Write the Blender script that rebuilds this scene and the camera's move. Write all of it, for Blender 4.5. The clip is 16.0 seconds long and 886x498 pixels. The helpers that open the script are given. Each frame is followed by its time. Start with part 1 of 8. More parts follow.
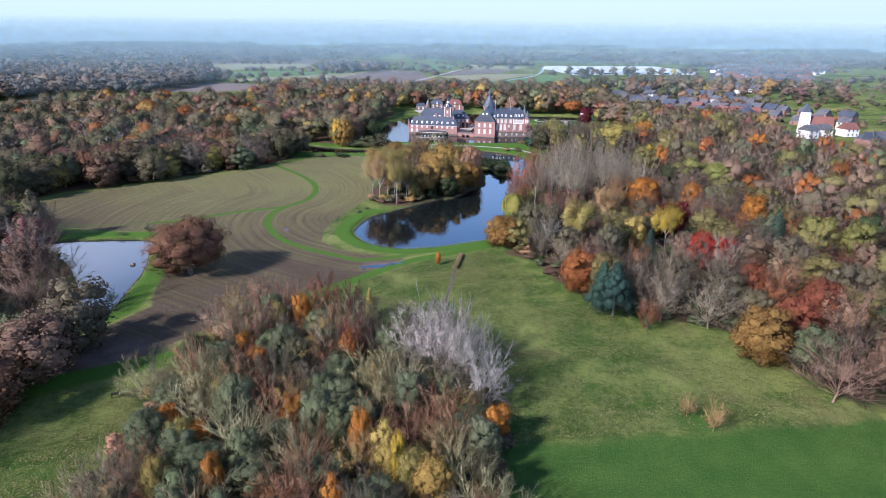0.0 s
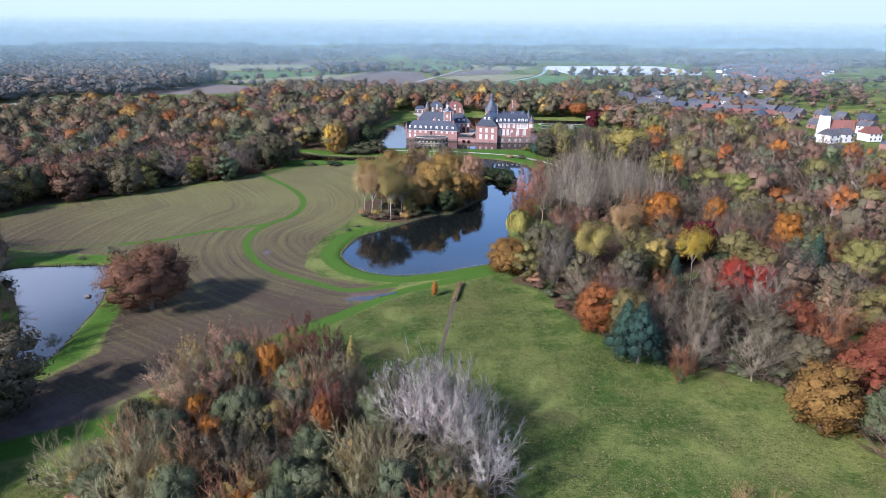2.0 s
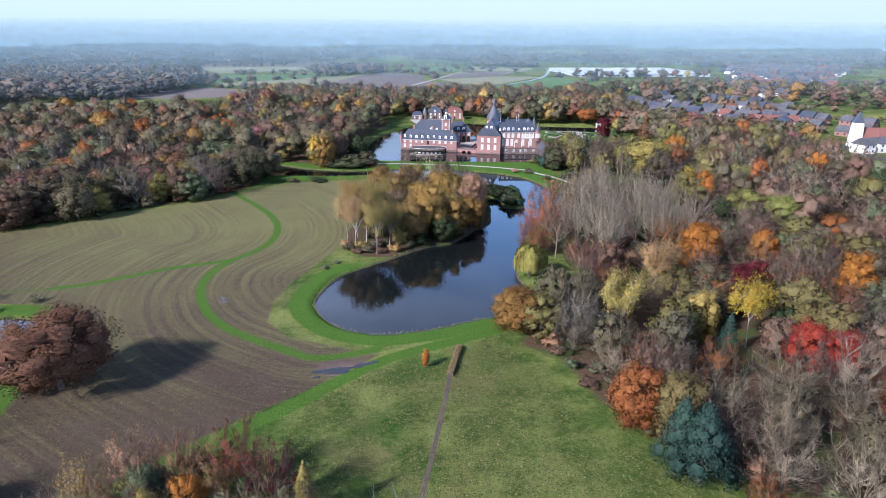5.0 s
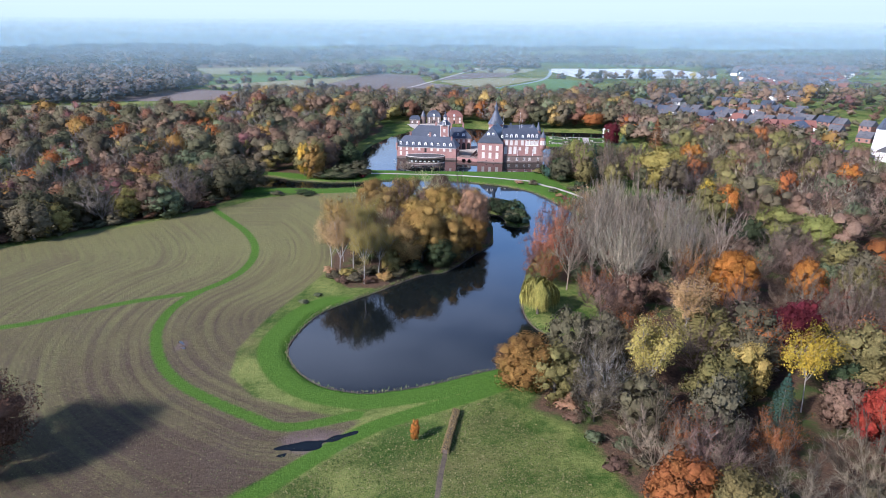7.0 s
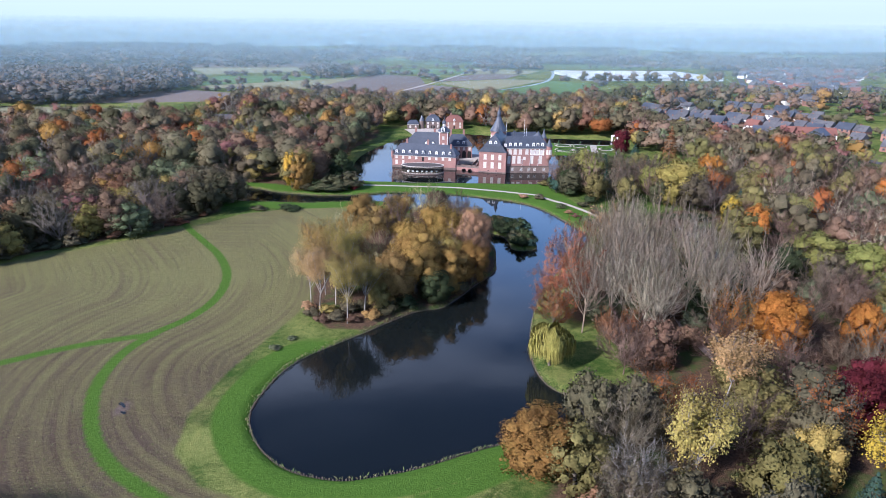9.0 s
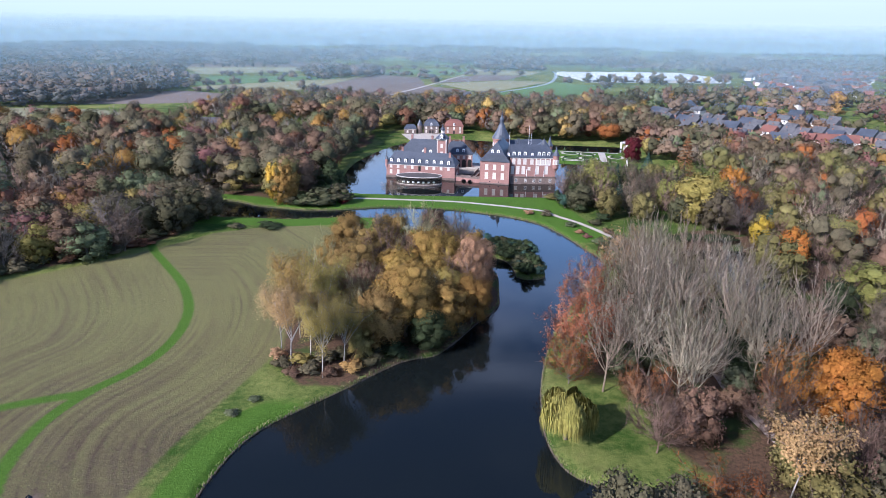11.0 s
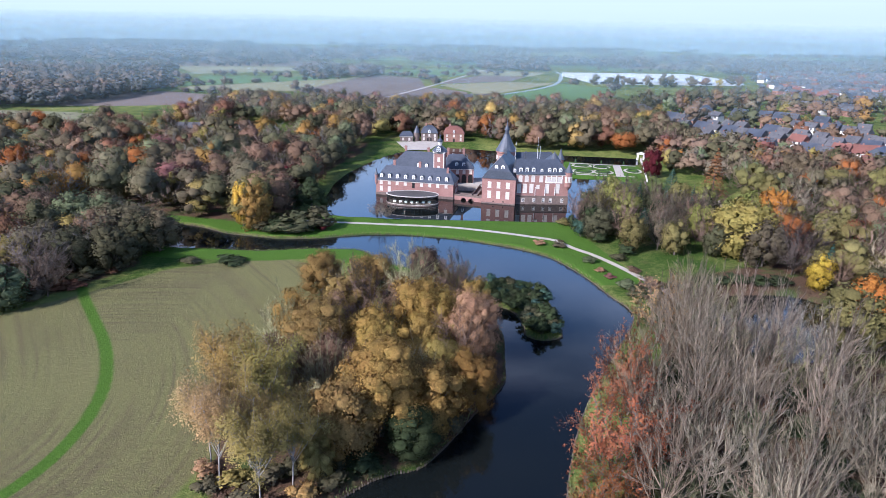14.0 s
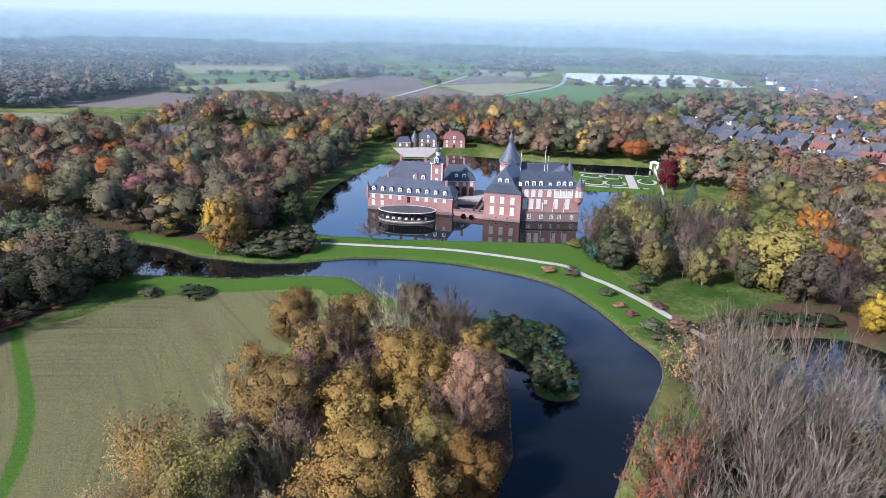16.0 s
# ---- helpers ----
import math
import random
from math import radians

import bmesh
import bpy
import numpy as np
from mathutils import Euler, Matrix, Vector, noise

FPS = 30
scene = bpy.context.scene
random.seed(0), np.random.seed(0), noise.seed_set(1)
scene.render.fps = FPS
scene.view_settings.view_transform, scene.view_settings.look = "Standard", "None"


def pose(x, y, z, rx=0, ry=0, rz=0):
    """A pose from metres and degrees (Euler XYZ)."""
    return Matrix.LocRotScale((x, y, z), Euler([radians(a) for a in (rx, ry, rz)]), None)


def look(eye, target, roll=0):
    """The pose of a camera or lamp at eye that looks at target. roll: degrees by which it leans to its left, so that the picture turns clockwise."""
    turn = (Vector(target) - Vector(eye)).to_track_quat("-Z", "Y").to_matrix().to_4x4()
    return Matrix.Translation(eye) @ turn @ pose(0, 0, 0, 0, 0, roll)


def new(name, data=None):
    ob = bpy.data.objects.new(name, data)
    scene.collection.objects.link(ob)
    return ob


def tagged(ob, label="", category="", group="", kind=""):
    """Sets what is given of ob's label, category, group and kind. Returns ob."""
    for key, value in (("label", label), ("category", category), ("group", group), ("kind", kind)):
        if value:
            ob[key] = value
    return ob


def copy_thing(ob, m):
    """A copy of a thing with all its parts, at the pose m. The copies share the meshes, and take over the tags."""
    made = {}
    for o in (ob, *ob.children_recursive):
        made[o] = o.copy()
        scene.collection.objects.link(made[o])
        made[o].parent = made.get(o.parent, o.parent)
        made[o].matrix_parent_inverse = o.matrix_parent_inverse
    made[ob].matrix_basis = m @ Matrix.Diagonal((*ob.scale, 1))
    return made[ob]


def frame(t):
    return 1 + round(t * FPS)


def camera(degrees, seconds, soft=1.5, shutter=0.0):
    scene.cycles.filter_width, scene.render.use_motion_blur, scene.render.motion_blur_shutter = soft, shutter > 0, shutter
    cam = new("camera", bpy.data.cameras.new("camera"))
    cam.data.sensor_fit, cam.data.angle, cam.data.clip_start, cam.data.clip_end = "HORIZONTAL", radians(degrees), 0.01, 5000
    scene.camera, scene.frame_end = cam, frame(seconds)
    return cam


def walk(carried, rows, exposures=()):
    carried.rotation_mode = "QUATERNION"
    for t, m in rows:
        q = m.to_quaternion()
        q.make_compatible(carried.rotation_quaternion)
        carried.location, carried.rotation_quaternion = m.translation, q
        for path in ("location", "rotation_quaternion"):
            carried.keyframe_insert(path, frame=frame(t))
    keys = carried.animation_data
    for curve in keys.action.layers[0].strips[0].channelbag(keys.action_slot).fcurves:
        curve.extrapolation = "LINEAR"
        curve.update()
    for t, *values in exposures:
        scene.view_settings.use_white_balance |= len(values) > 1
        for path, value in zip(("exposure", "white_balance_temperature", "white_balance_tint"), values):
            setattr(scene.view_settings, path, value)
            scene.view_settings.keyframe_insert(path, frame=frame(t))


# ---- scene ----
cam = camera(70.1, 16.0, 0.75)
METRES, EYE, TILT, LEAN, TURN = 204.0, 66.7, -18.86, -0.5, 0.0
ROWS = [
    (0.0, 0.0, 0.0, 0.0, 0.0, 0.0, -0.0),
    (0.5, 0.0014, 0.028, 0.0095, 0.04, -0.0, 0.03),
    (1.0, 0.0028, 0.0561, 0.019, 0.08, -0.0, 0.05),
    (1.5, 0.0041, 0.0846, 0.0287, 0.1, -0.01, 0.06),
    (2.0, 0.0056, 0.1132, 0.0386, 0.13, -0.01, 0.09),
    (2.5, 0.0068, 0.1419, 0.0484, 0.15, -0.01, 0.12),
    (3.0, 0.0081, 0.1708, 0.0585, 0.17, -0.01, 0.14),
    (3.5, 0.0093, 0.2, 0.0683, 0.19, 0.0, 0.16),
    (4.0, 0.0107, 0.2292, 0.0784, 0.2, 0.02, 0.16),
    (6.5, 0.0176, 0.3762, 0.1286, 0.25, 0.06, 0.14),
    (7.0, 0.0189, 0.4057, 0.1387, 0.25, 0.07, 0.08),
    (7.5, 0.02, 0.4351, 0.1491, 0.26, 0.08, 0.02),
    (8.0, 0.0214, 0.4648, 0.1592, 0.27, 0.09, -0.04),
    (8.5, 0.0224, 0.4946, 0.1695, 0.27, 0.09, -0.13),
    (9.0, 0.0235, 0.5245, 0.1798, 0.27, 0.1, -0.22),
    (11.5, 0.0304, 0.6758, 0.2309, 0.32, 0.09, -0.52),
    (12.0, 0.032, 0.7058, 0.241, 0.35, 0.09, -0.56),
    (12.5, 0.0336, 0.7358, 0.2512, 0.37, 0.07, -0.61),
    (13.0, 0.0351, 0.7656, 0.2614, 0.4, 0.06, -0.66),
    (13.5, 0.0366, 0.7954, 0.2718, 0.42, 0.04, -0.72),
    (14.0, 0.0378, 0.8256, 0.282, 0.44, 0.02, -0.79),
    (14.5, 0.0392, 0.8556, 0.2923, 0.47, 0.01, -0.83),
    (15.0, 0.0405, 0.8858, 0.3024, 0.5, -0.01, -0.88),
    (15.5, 0.0417, 0.9157, 0.3127, 0.52, -0.03, -0.97),
    (16.0, 0.043, 0.9455, 0.3229, 0.56, -0.04, -1.03),
]
walk(cam, [(t, pose(0, 0, EYE, TILT, LEAN, TURN) @ pose(METRES * x, METRES * y, METRES * z, 90 + pitch, roll, yaw)) for t, x, y, z, yaw, pitch, roll in ROWS],
     exposures=[(0.0, 0.66, 5250, 22), (16.0, 0.66, 5250, 22)])

# ---- light ----
SUN_ELEV, SUN_FROM = 33.0, Vector((-0.76, -0.65, 0)).normalized()
world = bpy.data.worlds.new("sky")
scene.world = world
world.use_nodes = True
wn, wl = world.node_tree.nodes, world.node_tree.links
sky = wn.new("ShaderNodeTexSky")
sky.sky_type, sky.sun_disc = "NISHITA", False
sky.sun_elevation = radians(SUN_ELEV)
sky.sun_rotation = math.atan2(SUN_FROM.x, SUN_FROM.y)
sky.altitude, sky.air_density, sky.dust_density, sky.ozone_density = 60, 1.0, 0.5, 6.0
wn["Background"].inputs["Strength"].default_value = 0.088
# bright haze low in the sky towards the side of the sun, thin streaks of cloud above it
veil, spread, cloud, up = wn.new("ShaderNodeTexNoise"), wn.new("ShaderNodeMapping"), wn.new("ShaderNodeMix"), wn.new("ShaderNodeSeparateXYZ")
place = wn.new("ShaderNodeTexCoord").outputs["Generated"]
spread.inputs["Scale"].default_value = (1.0, 1.7, 2.6)
veil.inputs["Scale"].default_value, veil.inputs["Detail"].default_value = 2.2, 5.0
streak, haze, cover = wn.new("ShaderNodeMapRange"), wn.new("ShaderNodeMapRange"), wn.new("ShaderNodeMath")
streak.inputs[1].default_value, streak.inputs[2].default_value, streak.inputs[4].default_value = 0.54, 0.8, 0.14
haze.inputs[1].default_value, haze.inputs[2].default_value, haze.inputs[3].default_value, haze.inputs[4].default_value = 0.05, 0.22, 0.9, 0.0
haze.interpolation_type = "SMOOTHSTEP"
low, blue = wn.new("ShaderNodeMapRange"), wn.new("ShaderNodeMix")
low.interpolation_type, blue.data_type = "SMOOTHSTEP", "RGBA"
low.inputs[1].default_value, low.inputs[2].default_value, low.inputs[3].default_value, low.inputs[4].default_value = 0.16, 0.5, 0.88, 0.0
blue.inputs[7].default_value = (7.5, 14.0, 23.0, 1)
wl.new(up.outputs[2], low.inputs[0]), wl.new(low.outputs[0], blue.inputs[0]), wl.new(sky.outputs[0], blue.inputs[6])
level = wn.new("ShaderNodeMath")
level.operation, level.inputs[1].default_value = "MULTIPLY_ADD", 0.45
wl.new(up.outputs[0], level.inputs[0]), wl.new(up.outputs[2], level.inputs[2])
cover.operation = "MAXIMUM"
cloud.data_type = "RGBA"
cloud.inputs[7].default_value = (18.0, 19.5, 21.0, 1)
wl.new(place, spread.inputs[0]), wl.new(place, up.inputs[0]), wl.new(spread.outputs[0], veil.inputs[0]), wl.new(level.outputs[0], haze.inputs[0])
wl.new(veil.outputs[0], streak.inputs[0]), wl.new(streak.outputs[0], cover.inputs[0]), wl.new(haze.outputs[0], cover.inputs[1])
band = wn.new("ShaderNodeFloatCurve")
fleece, lift, both = wn.new("ShaderNodeMapRange"), wn.new("ShaderNodeMath"), wn.new("ShaderNodeMath")
for at, height in ((0.3, 0.0), (0.4, 0.55), (0.48, 0.5), (0.56, 0.0)):
    band.mapping.curves[0].points.new(at, height)
band.mapping.curves[0].points[0].location, band.mapping.curves[0].points[-1].location = (0, 0), (1, 0)
band.mapping.update()
fleece.inputs[1].default_value, fleece.inputs[2].default_value = 0.38, 0.66
lift.operation, both.operation = "MULTIPLY", "MAXIMUM"
wl.new(up.outputs[2], band.inputs[1]), wl.new(veil.outputs[0], fleece.inputs[0]), wl.new(fleece.outputs[0], lift.inputs[0]), wl.new(band.outputs[0], lift.inputs[1])
wl.new(cover.outputs[0], both.inputs[0]), wl.new(lift.outputs[0], both.inputs[1])
wl.new(both.outputs[0], cloud.inputs[0]), wl.new(blue.outputs[2], cloud.inputs[6])
wl.new(cloud.outputs[2], wn["Background"].inputs[0])
sun = new("sun", bpy.data.lights.new("sun", "SUN"))
sun.data.energy, sun.data.angle, sun.data.color = 5.9, radians(4.0), (1.0, 0.89, 0.73)
sun.matrix_basis = look(SUN_FROM * 300 + Vector((0, 0, 300 * math.tan(radians(SUN_ELEV)))), (0, 0, 0))


# ---- materials ----
class Mat:
    """A node material under construction; the methods return sockets."""

    def __init__(self, name, rough=0.8, metal=0.0, spec=0.3):
        self.m = bpy.data.materials.new(name)
        self.m.use_nodes = True
        self.n, self.l = self.m.node_tree.nodes, self.m.node_tree.links
        self.b = self.n["Principled BSDF"]
        self.b.inputs["Roughness"].default_value = rough
        self.b.inputs["Metallic"].default_value = metal
        self.b.inputs["Specular IOR Level"].default_value = spec
        self.pos = self.n.new("ShaderNodeNewGeometry").outputs["Position"]

    def put(self, socket, v):
        if isinstance(v, (int, float)):
            socket.default_value = v
        elif isinstance(v, tuple):
            socket.default_value = (*v, 1.0) if len(v) == 3 else v
        else:
            self.l.new(v, socket)

    def noise(self, scale, detail=3.0, rough=0.55, at=None, stretch=None):
        v = at or self.pos
        if stretch:
            mp = self.n.new("ShaderNodeMapping")
            mp.inputs["Scale"].default_value = stretch
            self.l.new(v, mp.inputs["Vector"])
            v = mp.outputs[0]
        t = self.n.new("ShaderNodeTexNoise")
        self.l.new(v, t.inputs["Vector"])
        t.inputs["Scale"].default_value, t.inputs["Detail"].default_value, t.inputs["Roughness"].default_value = scale, detail, rough
        return t.outputs["Fac"]

    def ramp(self, fac, lo, hi):
        r = self.n.new("ShaderNodeMapRange")
        r.clamp = True
        self.put(r.inputs[0], fac)
        r.inputs[1].default_value, r.inputs[2].default_value = lo, hi
        return r.outputs[0]

    def mix(self, fac, a, b, mode="MIX"):
        x = self.n.new("ShaderNodeMix")
        x.data_type, x.blend_type = "RGBA", mode
        self.put(x.inputs[0], fac), self.put(x.inputs[6], a), self.put(x.inputs[7], b)
        return x.outputs[2]

    def math(self, op, a, b=0.0):
        x = self.n.new("ShaderNodeMath")
        x.operation = op
        self.put(x.inputs[0], a), self.put(x.inputs[1], b)
        return x.outputs[0]

    def attr(self, name):
        a = self.n.new("ShaderNodeAttribute")
        a.attribute_name = name
        s = self.n.new("ShaderNodeSeparateColor")
        self.l.new(a.outputs["Color"], s.inputs[0])
        return s.outputs[0], s.outputs[1], s.outputs[2]

    def color(self, v):
        self.put(self.b.inputs["Base Color"], v)
        return self

    def bump(self, h, strength=0.3, dist=0.1):
        x = self.n.new("ShaderNodeBump")
        x.inputs["Strength"].default_value, x.inputs["Distance"].default_value = strength, dist
        self.l.new(h, x.inputs["Height"])
        self.l.new(x.outputs[0], self.b.inputs["Normal"])
        return self


def plain(name, a, b, scale=1.0, rough=0.8, metal=0.0, bump=0.2, dist=0.05, spec=0.3, stretch=None):
    """Two colours mixed by fine grain and broad stains."""
    m = Mat(name, rough, metal, spec)
    grain, stain = m.noise(scale, 4, 0.6, stretch=stretch), m.noise(scale * 0.13, 2)
    f = m.math("ADD", m.math("MULTIPLY", m.ramp(grain, 0.3, 0.7), 0.6), m.math("MULTIPLY", m.ramp(stain, 0.35, 0.65), 0.4))
    m.color(m.mix(f, a, b)).bump(grain, bump, dist)
    return m.m


def leaf_material(name, source, vary=0.5, relief=0.4):
    """Foliage. The colour of a tree comes from the object (source 'object') or from the wood's own tint."""
    m = Mat(name, 0.8, 0, 0.04)
    if source == "object":
        base = m.n.new("ShaderNodeObjectInfo").outputs["Color"]
    else:
        a = m.n.new("ShaderNodeAttribute")
        a.attribute_name = "tint"
        base = a.outputs["Color"]
    isl = m.n.new("ShaderNodeNewGeometry").outputs["Random Per Island"]
    hue = m.n.new("ShaderNodeHueSaturation")
    m.put(hue.inputs["Hue"], m.math("ADD", m.math("MULTIPLY", m.noise(0.35, 2), 0.03), 0.485))
    m.put(hue.inputs["Saturation"], 0.97)
    grain = m.noise(1.9, 5, 0.75)
    m.put(hue.inputs["Value"], m.math("ADD", m.math("MULTIPLY", isl, vary), m.math("ADD", m.math("MULTIPLY", m.ramp(grain, 0.3, 0.7), 0.55), 0.62 - vary / 2)))
    m.l.new(base, hue.inputs["Color"])
    col = hue.outputs[0]
    m.color(col).bump(grain, relief, 0.5)
    tr = m.n.new("ShaderNodeBsdfTranslucent")
    m.l.new(col, tr.inputs[0])
    mx = m.n.new("ShaderNodeMixShader")
    mx.inputs[0].default_value = 0.2
    m.l.new(m.b.outputs[0], mx.inputs[1]), m.l.new(tr.outputs[0], mx.inputs[2])
    m.l.new(mx.outputs[0], m.n["Material Output"].inputs[0])
    return m.m


def ground_material():
    m = Mat("grass_and_soil", 0.95, 0, 0.05)
    till, mown, litter = m.attr("cover")
    mud, dark, sow = m.attr("wear")
    a = m.n.new("ShaderNodeAttribute")
    a.attribute_name = "row"
    row = a.outputs["Fac"]
    big, mid, fine, tuft = m.noise(0.02, 3), m.noise(0.11, 4, 0.6), m.noise(1.6, 5, 0.72), m.noise(0.75, 6, 0.78)
    blade = m.noise(5.0, 3, 0.7)
    # meadow: green with dry tufts
    dry = m.math("ADD", m.math("MULTIPLY", m.math("SUBTRACT", tuft, 0.5), 1.5), m.math("MULTIPLY", m.math("SUBTRACT", blade, 0.5), 2.2))
    dry = m.math("ADD", dry, m.math("ADD", m.math("MULTIPLY", m.math("SUBTRACT", mid, 0.5), 1.5), m.math("MULTIPLY", m.math("SUBTRACT", big, 0.5), 1.6)))
    meadow = m.mix(m.ramp(dry, -0.34, 0.42), (0.03, 0.066, 0.01), (0.195, 0.205, 0.058))
    meadow = m.mix(m.math("MULTIPLY", m.ramp(m.noise(0.045, 4, 0.6), 0.55, 0.7), 0.5), meadow, (0.17, 0.13, 0.06))
    darker_green = m.mix(m.ramp(m.math("ADD", m.math("MULTIPLY", blade, 0.6), m.math("MULTIPLY", mid, 0.4)), 0.35, 0.65), (0.028, 0.07, 0.012), (0.062, 0.115, 0.02))
    meadow = m.mix(m.math("MULTIPLY", dark, 0.9), meadow, darker_green)
    # tilled field: soil with seedlings in curved rows
    wob = m.math("ADD", row, m.math("MULTIPLY", m.noise(0.012, 2), 2.0))
    fineline = m.math("ADD", m.math("MULTIPLY", m.math("SINE", m.math("MULTIPLY", wob, 2.6)), 0.5), 0.5)
    pair = m.math("ABSOLUTE", m.math("SUBTRACT", m.math("ABSOLUTE", m.math("SUBTRACT", m.math("MODULO", wob, 10.5), 5.2)), 0.95))
    tram = m.math("SUBTRACT", 1.0, m.ramp(pair, 0.12, 0.5))
    worn = m.ramp(m.noise(0.035, 4, 0.65), 0.46, 0.66)
    xyz, along = m.n.new("ShaderNodeSeparateXYZ"), m.n.new("ShaderNodeCombineXYZ")
    m.l.new(m.pos, xyz.inputs[0])
    m.l.new(wob, along.inputs[0]), m.l.new(m.math("MULTIPLY", xyz.outputs[1], 0.025), along.inputs[1])
    drill = m.noise(0.55, 5, 0.7, at=along.outputs[0])
    soil = m.mix(m.ramp(fine, 0.3, 0.7), (0.05, 0.036, 0.025), (0.1, 0.073, 0.048))
    soil = m.mix(m.math("MULTIPLY", m.ramp(mid, 0.45, 0.7), 0.5), soil, (0.09, 0.068, 0.05))
    shoots = m.mix(m.ramp(blade, 0.35, 0.65), (0.084, 0.09, 0.03), (0.222, 0.2, 0.086))
    f = m.math("ADD", m.math("MULTIPLY", sow, 0.6), m.math("MULTIPLY", m.ramp(big, 0.35, 0.65), 0.35))
    f = m.math("SUBTRACT", f, m.math("MULTIPLY", fineline, m.math("MULTIPLY", m.ramp(mid, 0.4, 0.65), 0.14)))
    f = m.math("ADD", f, m.math("ADD", m.math("MULTIPLY", m.math("SUBTRACT", tuft, 0.5), 1.3), m.math("MULTIPLY", m.math("SUBTRACT", blade, 0.5), 1.4)))
    f = m.math("ADD", f, m.math("MULTIPLY", m.math("SUBTRACT", drill, 0.5), 1.8))
    field = m.mix(m.ramp(f, -0.1, 0.85), soil, shoots)
    field = m.mix(m.math("MULTIPLY", m.math("MULTIPLY", tram, worn), 0.34), field, (0.06, 0.046, 0.036))
    edge = m.math("MULTIPLY", m.math("SUBTRACT", fine, 0.5), 0.7)
    c = m.mix(m.ramp(m.math("ADD", till, edge), 0.35, 0.65), meadow, field)
    wet = m.mix(m.ramp(mid, 0.35, 0.65), (0.085, 0.062, 0.05), (0.16, 0.12, 0.1))
    c = m.mix(m.ramp(m.math("ADD", mud, edge), 0.3, 0.7), c, wet)
    strip = m.mix(m.ramp(fine, 0.3, 0.7), (0.045, 0.1, 0.012), (0.078, 0.14, 0.02))
    c = m.mix(m.ramp(m.math("ADD", mown, m.math("MULTIPLY", edge, 0.8)), 0.3, 0.7), c, strip)
    leaf = m.mix(m.ramp(fine, 0.35, 0.65), (0.05, 0.036, 0.024), (0.13, 0.078, 0.048))
    leaf = m.mix(m.ramp(mid, 0.5, 0.62), leaf, (0.055, 0.075, 0.022))
    c = m.mix(m.ramp(m.math("ADD", litter, m.math("MULTIPLY", edge, 0.9)), 0.35, 0.75), c, leaf)
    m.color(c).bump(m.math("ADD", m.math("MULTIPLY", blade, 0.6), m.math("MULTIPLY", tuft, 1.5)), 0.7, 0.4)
    return m.m


def water_material():
    m = Mat("still_water", 0.015, 0, 0.58)
    m.b.inputs["IOR"].default_value = 1.333
    m.color(m.mix(m.noise(0.05, 2), (0.004, 0.006, 0.007), (0.008, 0.01, 0.009)))
    m.bump(m.math("ADD", m.noise(1.1, 3, 0.5), m.math("MULTIPLY", m.noise(0.25, 2), 2.0)), 0.035, 0.1)
    return m.m


M_GROUND, M_WATER = ground_material(), water_material()
M_LEAF, M_WOOD_LEAF = leaf_material("foliage", "object"), leaf_material("woodland_foliage", "tint", 0.25, 0.1)
M_BARK = plain("bark", (0.07, 0.055, 0.042), (0.17, 0.145, 0.115), 3.0, 0.9, stretch=(1, 1, 0.25))
M_BIRCH = plain("birch_bark", (0.13, 0.115, 0.1), (0.46, 0.42, 0.38), 2.0, 0.8, stretch=(0.6, 0.6, 2.5))
M_TWIG = leaf_material("twigs", "object")
M_BROWNTWIG = plain("brown_twigs", (0.1, 0.08, 0.065), (0.22, 0.175, 0.14), 2.0, 0.85)
M_BRICK = plain("castle_brick", (0.2, 0.105, 0.088), (0.31, 0.175, 0.148), 1.6, 0.85, stretch=(1, 1, 2.2))
M_SLATE = plain("slate", (0.028, 0.034, 0.046), (0.07, 0.08, 0.1), 1.2, 0.5, spec=0.5, stretch=(1, 1, 3))
M_STONE = plain("pale_stone", (0.42, 0.38, 0.33), (0.62, 0.58, 0.52), 2.0, 0.8)
M_BLIND = plain("cream_blind", (0.45, 0.41, 0.36), (0.58, 0.54, 0.48), 2.0, 0.7)
M_WHITE = plain("white_paint", (0.68, 0.67, 0.64), (0.82, 0.81, 0.78), 2.0, 0.55)
M_DARKSTONE = plain("weathered_stone", (0.09, 0.068, 0.058), (0.18, 0.138, 0.118), 1.0, 0.9)
M_GRAVEL = plain("pale_gravel", (0.3, 0.265, 0.225), (0.44, 0.4, 0.35), 2.5, 0.95)
M_PANE = plain("window_glass", (0.03, 0.035, 0.042), (0.06, 0.068, 0.08), 0.8, 0.1, spec=0.6, bump=0.0)
M_TILE = plain("red_roof_tile", (0.12, 0.055, 0.042), (0.19, 0.08, 0.06), 1.3, 0.75)
M_GREYTILE = plain("grey_roof_tile", (0.05, 0.05, 0.056), (0.12, 0.118, 0.12), 0.9, 0.65)
M_PLASTER = plain("pale_plaster", (0.5, 0.47, 0.42), (0.7, 0.67, 0.62), 0.8, 0.85)
M_HOUSEBRICK = plain("house_brick", (0.17, 0.085, 0.065), (0.29, 0.16, 0.12), 1.5, 0.85)
M_IRON = plain("dark_iron", (0.015, 0.015, 0.016), (0.04, 0.038, 0.036), 3.0, 0.5, 0.6)
M_TIMBER = plain("weathered_timber", (0.06, 0.045, 0.035), (0.16, 0.125, 0.095), 2.5, 0.85)
M_BRONZE = plain("dark_bronze", (0.02, 0.017, 0.014), (0.05, 0.042, 0.034), 3.0, 0.5, 0.7)


